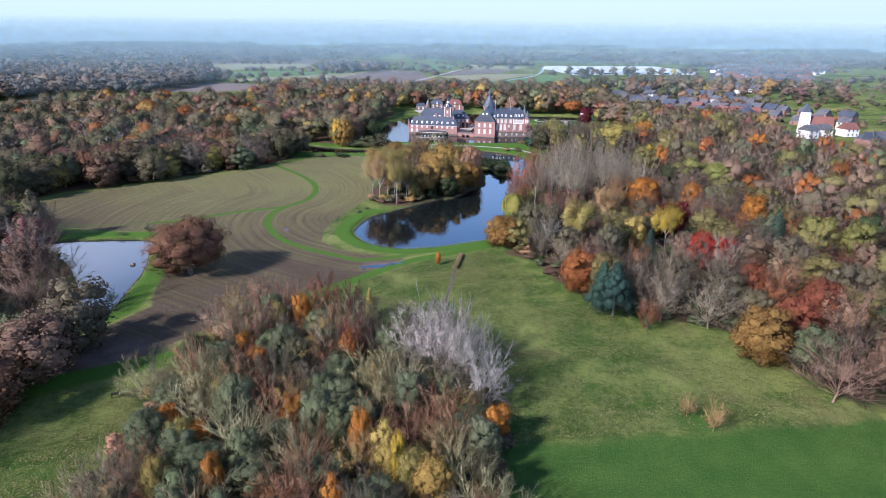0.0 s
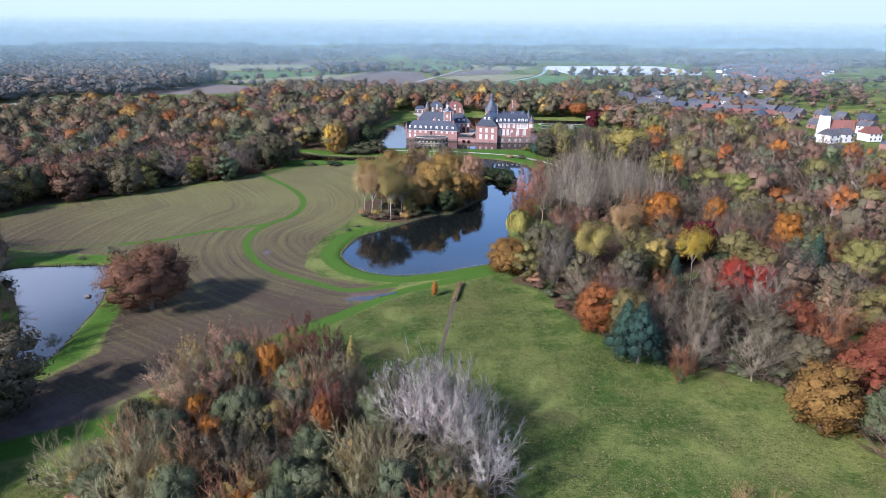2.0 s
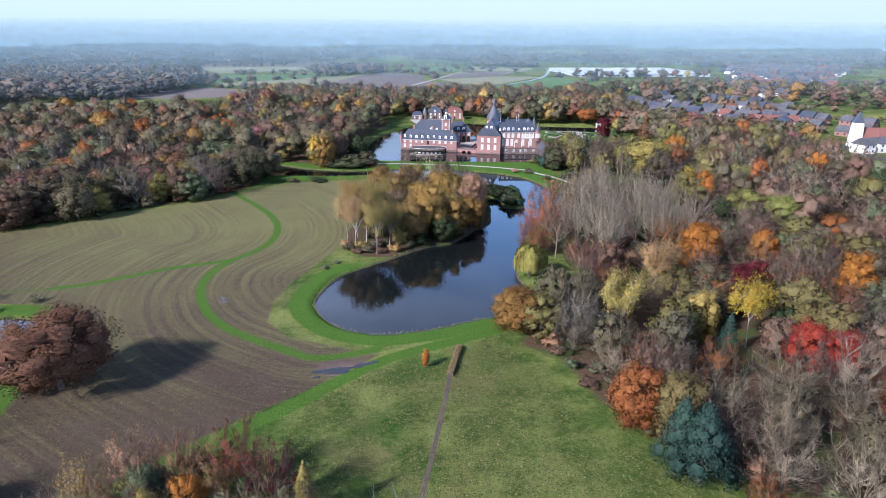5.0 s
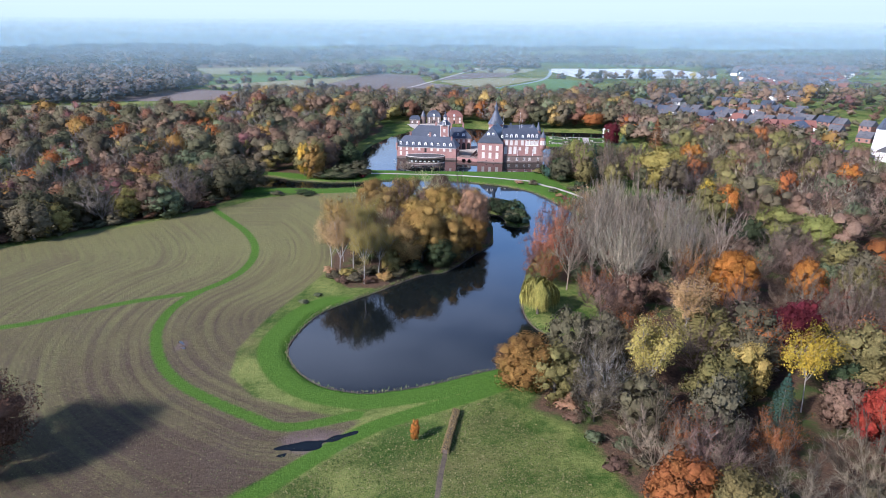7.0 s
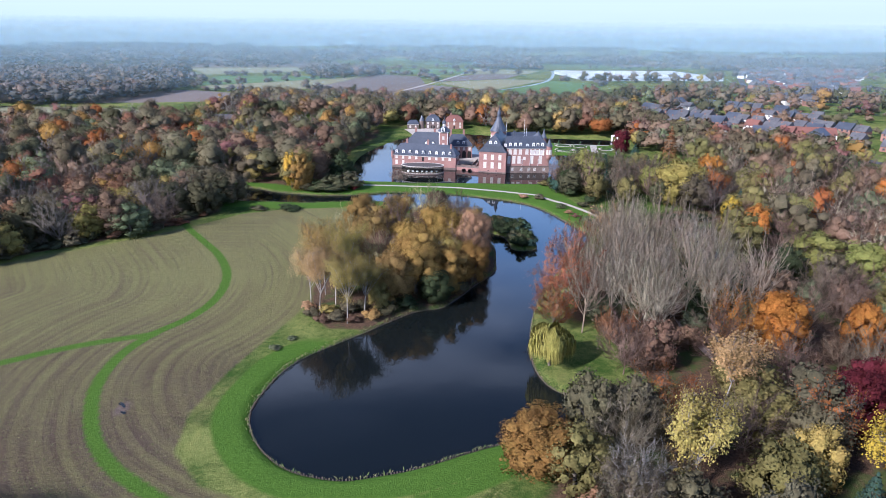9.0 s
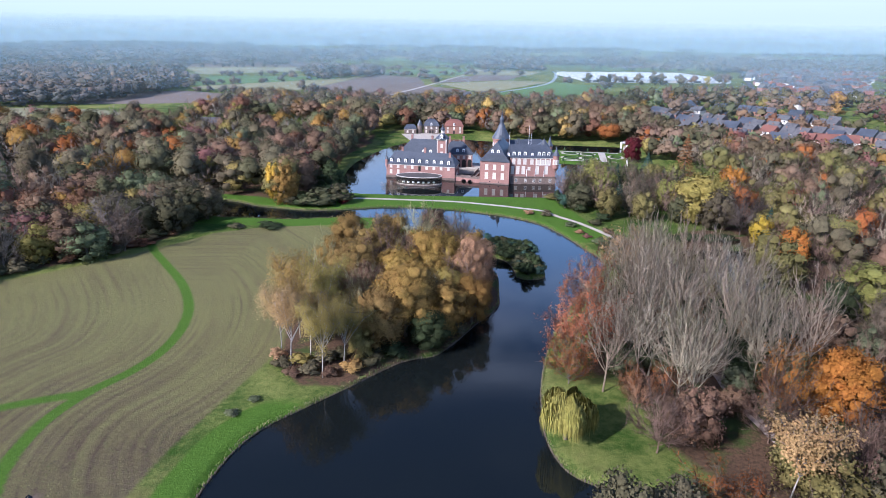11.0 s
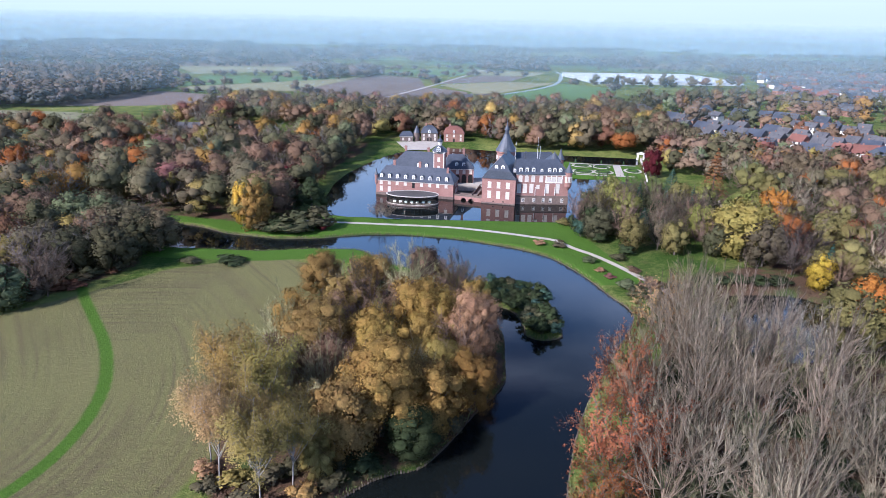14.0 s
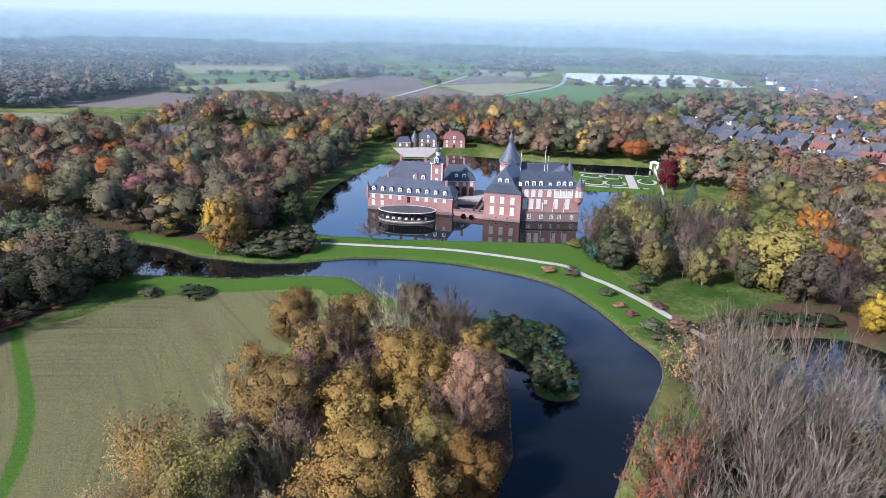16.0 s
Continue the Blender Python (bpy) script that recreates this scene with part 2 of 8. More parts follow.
# ---- mesh tools ----
def mesh_from(name, verts, faces, mats, smooth=False, tint=None, normals=None):
    """A mesh from numpy arrays: verts (n, 3), faces a list of (k, 3 or 4) index arrays."""
    me = bpy.data.meshes.new(name)
    faces = [f for f in faces if len(f)]
    if normals is not None:
        turned = []
        for f in faces:
            g = np.cross(verts[f[:, 1]] - verts[f[:, 0]], verts[f[:, 2]] - verts[f[:, 0]])
            back = np.einsum("ij,ij->i", g, normals[f[:, 0]]) < 0
            turned.append(np.where(back[:, None], f[:, ::-1], f))
        faces = turned
    loops = np.concatenate([f.ravel() for f in faces])
    sizes = np.concatenate([np.full(len(f), f.shape[1]) for f in faces])
    me.vertices.add(len(verts)), me.loops.add(len(loops)), me.polygons.add(len(sizes))
    me.vertices.foreach_set("co", np.asarray(verts, np.float32).ravel())
    me.loops.foreach_set("vertex_index", loops.astype(np.int32))
    me.polygons.foreach_set("loop_start", np.concatenate([[0], np.cumsum(sizes)[:-1]]).astype(np.int32))
    for m in mats:
        me.materials.append(m)
    me.polygons.foreach_set("use_smooth", np.full(len(sizes), smooth))
    if tint is not None:
        at = me.color_attributes.new("tint", "FLOAT_COLOR", "POINT")
        at.data.foreach_set("color", np.column_stack([tint, np.ones(len(tint))]).astype(np.float32).ravel())
    me.update(calc_edges=True)
    if normals is not None:
        me.polygons.foreach_set("use_smooth", np.full(len(sizes), True))
        me.normals_split_custom_set_from_vertices(np.asarray(normals, np.float32))
    return me


def part(name, bm, material, parent, label=""):
    """Links a bmesh as one mesh object under a thing or under a part."""
    me = bpy.data.meshes.new(name)
    bm.to_mesh(me)
    bm.free()
    me.materials.append(material)
    ob = new(name, me)
    ob.parent = parent
    return tagged(ob, label)


def box(bm, x0, x1, y0, y1, z0, z1, bevel=0.0):
    v = [bm.verts.new(p) for p in ((x0, y0, z0), (x1, y0, z0), (x1, y1, z0), (x0, y1, z0), (x0, y0, z1), (x1, y0, z1), (x1, y1, z1), (x0, y1, z1))]
    fs = [bm.faces.new([v[i] for i in q]) for q in ((3, 2, 1, 0), (4, 5, 6, 7), (0, 1, 5, 4), (1, 2, 6, 5), (2, 3, 7, 6), (3, 0, 4, 7))]
    if bevel:
        bmesh.ops.bevel(bm, geom=list({e for f in fs for e in f.edges}), offset=bevel, segments=1, affect="EDGES")


def lathe(bm, profile, n=16, x=0.0, y=0.0, flat=0.0):
    """A turned body from (radius, z) pairs."""
    rings = []
    for r, z in profile:
        rings.append([bm.verts.new((x + max(r, 0.004) * math.cos(2 * math.pi * (i + flat) / n), y + max(r, 0.004) * math.sin(2 * math.pi * (i + flat) / n), z)) for i in range(n)])
    for a, b in zip(rings, rings[1:]):
        for i in range(n):
            bm.faces.new((a[i], a[(i + 1) % n], b[(i + 1) % n], b[i]))
    bm.faces.new(rings[0][::-1])
    bm.faces.new(rings[-1])


def thing(name, m=None, **tags):
    ob = new(name)
    ob.matrix_basis = m or Matrix()
    return tagged(ob, **tags)


def smooth_line(pts, step=1.5, closed=False):
    """A smooth line through the given plan points."""
    p = np.array(pts, float)
    if closed:
        q = np.vstack([p[-1], p, p[0], p[1]])
    else:
        q = np.vstack([2 * p[0] - p[1], p, 2 * p[-1] - p[-2]])
    out = []
    for i in range(1, len(q) - 2):
        a, b, c, d = q[i - 1], q[i], q[i + 1], q[i + 2]
        n = max(1, int(np.linalg.norm(c - b) / step))
        for k in range(n):
            t = k / n
            out.append(0.5 * (2 * b + (c - a) * t + (2 * a - 5 * b + 4 * c - d) * t * t + (3 * b - a - 3 * c + d) * t ** 3))
    if not closed:
        out.append(p[-1])
    return np.array(out)


def line_distance(pts, line, closed=False):
    """Distance from plan points to a line, and on which side of it they lie."""
    best = np.full(len(pts), 1e9)
    side = np.zeros(len(pts))
    a = line
    b = np.roll(line, -1, 0)
    if not closed:
        a, b = a[:-1], b[:-1]
    for p, q in zip(a, b):
        d = q - p
        t = np.clip(((pts - p) @ d) / (d @ d + 1e-9), 0, 1)
        v = pts - p - t[:, None] * d
        r = np.hypot(v[:, 0], v[:, 1])
        near = r < best
        best = np.where(near, r, best)
        side = np.where(near, np.sign(d[0] * v[:, 1] - d[1] * v[:, 0]), side)
    return best, side


def inside(pts, poly):
    c = np.zeros(len(pts), bool)
    for (x0, y0), (x1, y1) in zip(poly, np.roll(poly, -1, 0)):
        if y0 != y1:
            hit = ((y0 > pts[:, 1]) != (y1 > pts[:, 1])) & (pts[:, 0] < (x1 - x0) * (pts[:, 1] - y0) / (y1 - y0) + x0)
            c ^= hit
    return c


def area_distance(pts, poly):
    """Signed distance to a closed outline, negative inside; far points are only roughly right."""
    lo, hi = poly.min(0) - 25, poly.max(0) + 25
    near = np.all((pts > lo) & (pts < hi), axis=1)
    out = np.full(len(pts), 25.0)
    d, _ = line_distance(pts[near], poly, True)
    out[near] = np.where(inside(pts[near], poly), -d, d)
    return out


# ---- plan ----
WATER_Z = -0.8
south_shore = [(-3, 261), (-7, 257), (-14.6, 248.6), (-20.3, 242.6), (-25, 237.5), (-28.6, 231.4), (-30.6, 223.5), (-31.3, 217), (-30.5, 212), (-28, 206.8),
               (-24.3, 202), (-20, 198.7), (-15, 197), (-10.5, 196.5), (-5.8, 197.6), (-1, 199), (3.7, 201), (8.5, 203.5), (14, 206), (22, 209), (32, 212), (42, 214)]
east_shore = [(44, 217), (37, 220.5), (31, 222), (27, 225), (25, 230), (24.4, 236.4), (25, 244), (26, 252), (29, 265), (34, 280), (41, 295), (49, 310), (55, 322), (56, 330)]
north_shore = [(53, 339), (51, 346.6), (47.6, 356.6), (42, 368), (35, 375), (27, 380), (19, 383.5), (10, 387), (1.5, 388.7), (-7.4, 390), (-18, 389.7), (-28, 387),
               (-38, 384), (-50, 383), (-57, 384.6), (-69, 387.5), (-80, 394), (-94, 399), (-112, 404), (-126, 404), (-128, 397), (-112, 388)]
inner_shore = [(-95, 376), (-80, 371), (-65, 370), (-50, 369.7), (-41, 371.6), (-29, 373), (-20, 372), (-16, 368), (-11, 361), (-4, 357), (5, 353), (13, 349), (20, 347),
               (30, 344), (35, 338), (35.2, 327), (36, 316), (35, 312.5), (31, 311), (27.2, 313), (27.2, 318), (25.2, 326.7), (20.5, 330), (20, 321), (21.6, 312),
               (21, 300), (20.3, 292), (17.5, 286), (13.7, 280), (8.7, 270.6), (4.4, 264.3), (0.6, 262.8)]
lake_shore = [(-37, 413.4), (-29, 411), (-9, 409.3), (10, 409), (30, 409), (51, 409.4), (58, 415), (66, 431), (78, 450), (90, 470), (101, 481), (86, 486), (70, 491), (68, 510), (69, 530),
              (74, 534), (95, 532), (113, 529), (118, 540), (117, 547), (73, 553), (42, 561), (20, 568), (8, 569), (4, 560), (-3, 556), (-18, 553.5), (-27, 540), (-35.5, 517.6), (-39, 504),
              (-42.5, 491), (-45, 470), (-44.7, 450), (-43.5, 434), (-40.5, 423)]
side_pond = [(76.8, 335), (84, 340), (95, 342), (105, 341), (110, 333), (107, 318), (96, 306), (83, 303), (77, 311), (76, 324)]
west_pond = [(-124, 202.5), (-99, 203.4), (-93, 190), (-88, 175), (-85.5, 160), (-84, 146), (-88.5, 143), (-94, 149), (-102, 164), (-113, 179), (-124, 190), (-130, 198)]
PONDS = {"park_pond": smooth_line(south_shore + east_shore + north_shore + inner_shore, 1.5, True), "castle_moat": smooth_line(lake_shore, 1.5, True),
         "side_pond": smooth_line(side_pond, 1.5, True), "west_pond": smooth_line(west_pond, 1.5, True)}
FIELD = np.array([(-170, 224), (-160, 264), (-138, 283), (-108, 309), (-88, 330), (-74, 349), (-58, 358), (-40, 360), (-22, 352), (-28, 320), (-32, 290), (-30, 265), (-36, 243), (-40, 228),
                  (-42, 214), (-40, 202), (-33, 194), (-22, 189.5), (-11, 186), (-17, 178.5), (-24, 171), (-34, 161), (-46, 148), (-58, 131), (-70, 116), (-82, 110), (-83, 128), (-74, 148), (-78, 160), (-84, 178), (-90, 196), (-97, 210), (-120, 213)], float)
STRIP = smooth_line([(-92, 338), (-86.6, 329), (-77, 316), (-67, 302), (-59.3, 287), (-56, 274), (-55.8, 263), (-58.3, 254), (-62.9, 245.6), (-65.3, 236.5), (-65, 228), (-62.8, 219.3),
                     (-57, 208), (-50, 199.5), (-42, 193.5), (-32, 187.5), (-24, 184), (-12, 188)], 2)
BRANCH = smooth_line([(-62.9, 245.6), (-72.7, 241.6), (-80.5, 237.4), (-89.4, 231), (-100, 224), (-122, 219), (-150, 220)], 2)
LANE = smooth_line([(-36, 155), (-26.4, 165), (-16.2, 177), (-9, 184), (-1, 189), (10, 195), (16, 199)], 2)
WOODS = {
    "west": np.array([(-400, 240), (-168, 250), (-160, 266), (-138, 285), (-108, 311), (-88, 333), (-79, 352), (-88, 372), (-112, 384), (-134, 398), (-120, 408), (-80, 399), (-57, 392), (-45, 400), (-49, 440), (-50, 480), (-48, 500), (-44, 520), (-38, 545), (-40, 590), (-160, 596), (-400, 560)], float),
    "east": np.array([(16, 190), (26, 181), (29.5, 167), (35.5, 157), (41, 147), (51, 140), (63, 136), (70, 131), (73.5, 116), (76, 104), (90, 98), (170, 70), (240, 200), (232, 330), (170, 430), (130, 400), (112, 372), (70, 352), (62, 338), (59, 318), (52, 303), (46, 292), (38, 275), (32, 255), (40, 235), (46, 222), (40, 213), (24, 207)], float),
    "copse": np.array([(-49, 60), (-51, 84), (-55, 102), (-54, 118), (-50, 130), (-44, 141), (-34, 147), (-26, 142), (-20, 131), (-10, 127), (2, 121), (9, 110), (10, 93), (9, 60)], float),
    "pondside": np.array([(-118, 181), (-105, 164), (-97, 149), (-91, 140), (-84, 138), (-80, 128), (-79, 112), (-78, 95), (-90, 60), (-200, 60), (-200, 215), (-134, 206), (-130, 192)], float),
    "peninsula": np.array([(-29, 257), (-23, 249), (-14, 249), (-5, 258), (1, 263), (7, 266), (16, 280), (23, 291), (24, 312), (20, 330), (16, 344), (2, 350), (-10, 354), (-18, 345), (-24, 325), (-29, 300), (-32, 275)], float),
}


def build_ground():
    def axis(lo, hi, near, step, reach_lo, reach_hi):
        mid = list(np.arange(lo, hi + 1e-6, step))
        s, v, up = step, hi, []
        while v < reach_hi:
            s *= 1.09
            v += s
            up.append(min(v, reach_hi))
        s, v, dn = step, lo, []
        while v > reach_lo:
            s *= 1.09
            v -= s
            dn.append(max(v, reach_lo))
        return np.array(dn[::-1] + mid + up)

    xs, ys = axis(-130, 80, 0, 1.15, -6000, 6000), axis(70, 405, 0, 1.15, -400, 6200)
    gx, gy = np.meshgrid(xs, ys)
    pts = np.column_stack([gx.ravel(), gy.ravel()])
    water = np.full(len(pts), 25.0)
    for line in PONDS.values():
        water = np.minimum(water, area_distance(pts, line))
    z = np.clip(WATER_Z + 0.75 * water, -3.0, 0.0)
    z[np.hypot(pts[:, 0], pts[:, 1] - 300) > 420] = 0.0
    idx = np.arange(len(pts)).reshape(gx.shape)
    quads = np.stack([idx[:-1, :-1], idx[:-1, 1:], idx[1:, 1:], idx[1:, :-1]], -1).reshape(-1, 4)
    me = mesh_from("ground", np.column_stack([pts, z]), [quads], [M_GROUND], True)

    def soft(d, width):
        return np.clip(0.5 - d / width, 0, 1)

    strip, _ = line_distance(pts, STRIP)
    branch, _ = line_distance(pts, BRANCH)
    lane, _ = line_distance(pts, LANE)
    pond = area_distance(pts, PONDS["park_pond"])
    field = area_distance(pts, FIELD)
    wood = np.full(len(pts), 25.0)
    for poly in WOODS.values():
        wood = np.minimum(wood, area_distance(pts, poly))
    x, y = pts[:, 0], pts[:, 1]
    mown = np.maximum.reduce([soft(strip - 1.3, 1.4), 0.8 * soft(branch - 1.6, 2.2) * (x > -105) + 0.5 * soft(branch - 1.6, 3) * (x <= -105), soft(lane - 1.8, 1.4)])
    ring = soft(np.abs(pond - 3.2) - 3.4, 2.0) * np.clip((22 - x) / 4, 0, 1) * np.clip((248 - y) / 8, 0, 1)
    banks = soft(np.abs(pond - 6) - 5, 2) * (y > 352) * (x < 70)
    lakeside = soft(area_distance(pts, np.array([(-42, 384), (-10, 388), (20, 384), (40, 374), (52, 345), (66, 345), (60, 372), (52, 412), (-42, 412)], float)), 2)
    westbank = 0.8 * soft(np.abs(area_distance(pts, PONDS["west_pond"]) - 4) - 3.5, 3)
    garden = soft(area_distance(pts, np.array([(70, 490), (103, 481), (114, 530), (72, 534)], float)), 2)
    belt = soft(np.abs(line_distance(pts, np.array([(-82, 108), (-58, 121), (-44, 140)], float))[0]) - 3.5, 3) * 0.9
    mown = np.maximum.reduce([mown, ring, banks, lakeside, westbank, garden, belt])
    till = soft(field, 3.0)
    litter = soft(wood + 3.5, 5.0)
    litter *= np.where((wood > -2) & (pond > 0) & (pond < 3) & ((x > 24) | (y < 248)), 0.4, 1.0)
    litter = np.maximum(litter, soft(area_distance(pts, WOODS["peninsula"]) + 0.5, 2.5))
    glade = soft(np.hypot(x - 37, (y - 243) * 0.6) - 7, 4)
    litter *= 1 - glade
    mud = np.maximum.reduce([soft(np.hypot((x + 18) / 1.7, y - 180) - 3.6, 3), soft(np.hypot(x + 55, (y - 215) / 1.8) - 1.3, 2), 0.75 * soft(np.hypot((x + 72) / 1.6, y - 122) - 9, 14)])
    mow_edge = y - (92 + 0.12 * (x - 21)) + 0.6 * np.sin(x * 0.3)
    # darker green below the mowing edge and in two patches at small lawn trees
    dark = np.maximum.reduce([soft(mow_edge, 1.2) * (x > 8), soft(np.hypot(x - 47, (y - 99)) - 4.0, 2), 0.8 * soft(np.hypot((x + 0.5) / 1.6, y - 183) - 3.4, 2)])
    trail, _ = line_distance(pts, np.array([(4.2, 176.6), (0.8, 149), (-2, 130), (-4, 112)], float))
    mud = np.maximum(mud, 0.9 * soft(trail - 0.45, 1.0))
    sow = np.clip((y - 185 + 0.35 * (x + 40)) / 90 + 0.15 * np.sin(x * 0.05), -0.6, 1)
    west_side = line_distance(pts, STRIP)[1] > 0
    above = line_distance(pts, BRANCH)[1] < 0
    row = np.where(west_side & above & (x < -58), branch, np.where(strip < 120, strip, 120)) + 3.0

    def put(name, a, b, c):
        at = me.color_attributes.new(name, "FLOAT_COLOR", "POINT")
        at.data.foreach_set("color", np.column_stack([a, b, c, np.ones(len(a))]).astype(np.float32).ravel())

    put("cover", till, mown, litter)
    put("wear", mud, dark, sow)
    at = me.attributes.new("row", "FLOAT", "POINT")
    at.data.foreach_set("value", row.astype(np.float32))
    tagged(new("ground", me), "meadow, sown field and leaf-strewn park ground", "ground", kind="structure")


build_ground()


def build_water(name, line, label):
    bm = bmesh.new()
    c = line.mean(0)
    grown = []
    for i in range(len(line)):
        d = line[(i + 1) % len(line)] - line[i - 1]
        n = np.array([d[1], -d[0]]) / (np.linalg.norm(d) + 1e-9)
        grown.append(line[i] + n * 0.7 * SIGN[name])
    vs = [bm.verts.new((x, y, WATER_Z)) for x, y in grown]
    es = [bm.edges.new((vs[i], vs[(i + 1) % len(vs)])) for i in range(len(vs))]
    bmesh.ops.triangle_fill(bm, edges=es, use_beauty=True, normal=(0, 0, 1))
    me = bpy.data.meshes.new(name)
    bm.to_mesh(me), bm.free()
    me.materials.append(M_WATER)
    tagged(new(name, me), label, "water", kind="structure")


def turning(line):
    x, y = line[:, 0], line[:, 1]
    return 1 if np.sum(x * np.roll(y, -1) - y * np.roll(x, -1)) > 0 else -1


SIGN = {k: turning(v) for k, v in PONDS.items()}
for key, text in (("park_pond", "dark still pond water winding through the park"), ("castle_moat", "broad reflecting moat water round the castle"),
                  ("side_pond", "small dark pond under bare trees"), ("west_pond", "pale reflecting pond beside the field")):
    build_water(key, PONDS[key], text)

# ---- trees ----
PALETTE = {
    "rust": (0.235, 0.085, 0.022), "pine": (0.045, 0.085, 0.06), "ochre": (0.24, 0.14, 0.035), "olivebrown": (0.125, 0.105, 0.06), "gold": (0.34, 0.23, 0.07),
    "paleyellow": (0.44, 0.34, 0.085), "yellow": (0.46, 0.31, 0.03), "red": (0.26, 0.036, 0.02), "tanbare": (0.26, 0.17, 0.115), "rustred": (0.2, 0.062, 0.03),
    "rosy": (0.36, 0.2, 0.11), "greybare": (0.26, 0.21, 0.145), "palegrey": (0.37, 0.305, 0.22), "maroon": (0.115, 0.02, 0.024), "orange": (0.35, 0.14, 0.02), "olivegreen": (0.19, 0.175, 0.05),
    "rosybare": (0.22, 0.15, 0.11), "coral": (0.3, 0.105, 0.045), "willow": (0.28, 0.25, 0.06), "tan": (0.4, 0.26, 0.11), "yellowgreen": (0.21, 0.21, 0.055),
    "palebare": (0.42, 0.385, 0.335), "yellow2": (0.32, 0.25, 0.06), "olivegold": (0.17, 0.145, 0.05), "darkbare": (0.12, 0.1, 0.085), "darkolive": (0.085, 0.082, 0.042),
    "yellowolive": (0.25, 0.2, 0.055), "oak": (0.29, 0.185, 0.045), "oakdark": (0.22, 0.145, 0.045), "greenbare": (0.37, 0.335, 0.18), "copper": (0.165, 0.105, 0.066),
    "darkgreen": (0.045, 0.06, 0.026), "rustconifer": (0.2, 0.095, 0.038), "rosemaroon": (0.18, 0.085, 0.07), "russet": (0.16, 0.08, 0.045), "mossgreen": (0.125, 0.14, 0.07),
    "duskmauve": (0.2, 0.145, 0.105), "duskgrey": (0.19, 0.168, 0.142), "salmon": (0.32, 0.18, 0.1), "bareheads": (0.17, 0.115, 0.075), "greyheads": (0.15, 0.128, 0.085),
}
LOOKS = {
    "rust": "rust-orange", "pine": "dark blue-green", "ochre": "ochre-brown", "olivebrown": "olive-brown", "gold": "golden", "paleyellow": "pale yellow", "yellow": "bright yellow",
    "red": "vivid red", "tanbare": "tan", "rustred": "rusty red", "rosy": "rosy brown", "greybare": "grey", "maroon": "dark maroon", "orange": "orange", "olivegreen": "olive-green",
    "rosybare": "rosy grey", "coral": "coral-red", "willow": "yellow-green", "tan": "pale tan", "yellowgreen": "yellow-green", "palebare": "pale grey", "yellow2": "mustard yellow",
    "olivegold": "olive-gold", "darkbare": "dark grey", "darkolive": "dark olive", "yellowolive": "yellow-olive", "oak": "golden brown", "oakdark": "brown", "greenbare": "greenish grey",
    "copper": "copper-brown", "darkgreen": "dark green", "rustconifer": "rust-brown", "rosemaroon": "reddish", "russet": "russet", "mossgreen": "mossy green", "duskmauve": "dull brown", "duskgrey": "brownish grey", "palegrey": "pale grey", "salmon": "pale orange-brown",
}
rng = np.random.default_rng(5)


def unit(v):
    return v / (np.linalg.norm(v, axis=-1, keepdims=True) + 1e-9)


def leaf_cards(at, normal, size, shade=None):
    """Small irregular leaf sprays at the given places, facing roughly along their normals; shade: the rounded form that they follow."""
    n = len(at)
    nn = unit(normal)
    u = unit(np.cross(nn, unit(rng.normal(size=(n, 3)))))
    v = np.cross(nn, u)
    s = size * rng.uniform(0.55, 1.35, (n, 1))
    bend = nn * s * rng.uniform(-0.35, 0.35, (n, 1))
    k = rng.uniform(0.45, 1.0, (4, n, 1))
    verts = np.stack([at - u * s * k[0] + bend, at - v * s * k[1] * 0.8, at + u * s * k[2] + bend, at + v * s * k[3] * 0.8], 1).reshape(-1, 3)
    form = unit((nn if shade is None else shade) + nn * 0.35)
    if n < 1900 and size < 0.6:
        return verts.reshape(-1, 4, 3)[:, :3].reshape(-1, 3), np.arange(3 * n).reshape(-1, 3), np.repeat(form, 3, 0)
    return verts, np.arange(4 * n).reshape(-1, 4), np.repeat(form, 4, 0)


def lump_leaves(lumps, radii, centre, n, size):
    """Leaves on the outer skins of a crown made of rounded boughs."""
    w = radii ** 2 / np.sum(radii ** 2)
    i = rng.choice(len(lumps), int(n * 2.6), p=w)
    out = unit(lumps[i] - centre)
    d = unit(rng.normal(size=(len(i), 3)) + out * 0.75 + np.array([0, 0, 0.35]))
    at = lumps[i] + d * radii[i][:, None] * (rng.uniform(0.72, 1.34, (len(i), 1)) if n > 1900 else rng.uniform(0.8, 1.24, (len(i), 1)))
    depth = np.min(np.linalg.norm(at[:, None] - lumps[None], axis=2) / radii[None], axis=1)
    keep = np.where(depth > (0.7 if n > 1900 else 0.78))[0][:n]
    form = unit(d[keep] * (0.6 if n > 1900 else 0.35) + unit(at[keep] - centre) * 0.8)
    return leaf_cards(at[keep], unit(d[keep] + rng.normal(size=(len(keep), 3)) * 0.6), size, form)


def sphere_points(level):
    bm = bmesh.new()
    bmesh.ops.create_icosphere(bm, subdivisions=level, radius=1.0)
    v = np.array([x.co for x in bm.verts])
    f = np.array([[x.index for x in q.verts] for q in bm.faces])
    bm.free()
    return v, f


SPHERES = {1: sphere_points(1), 2: sphere_points(2)}


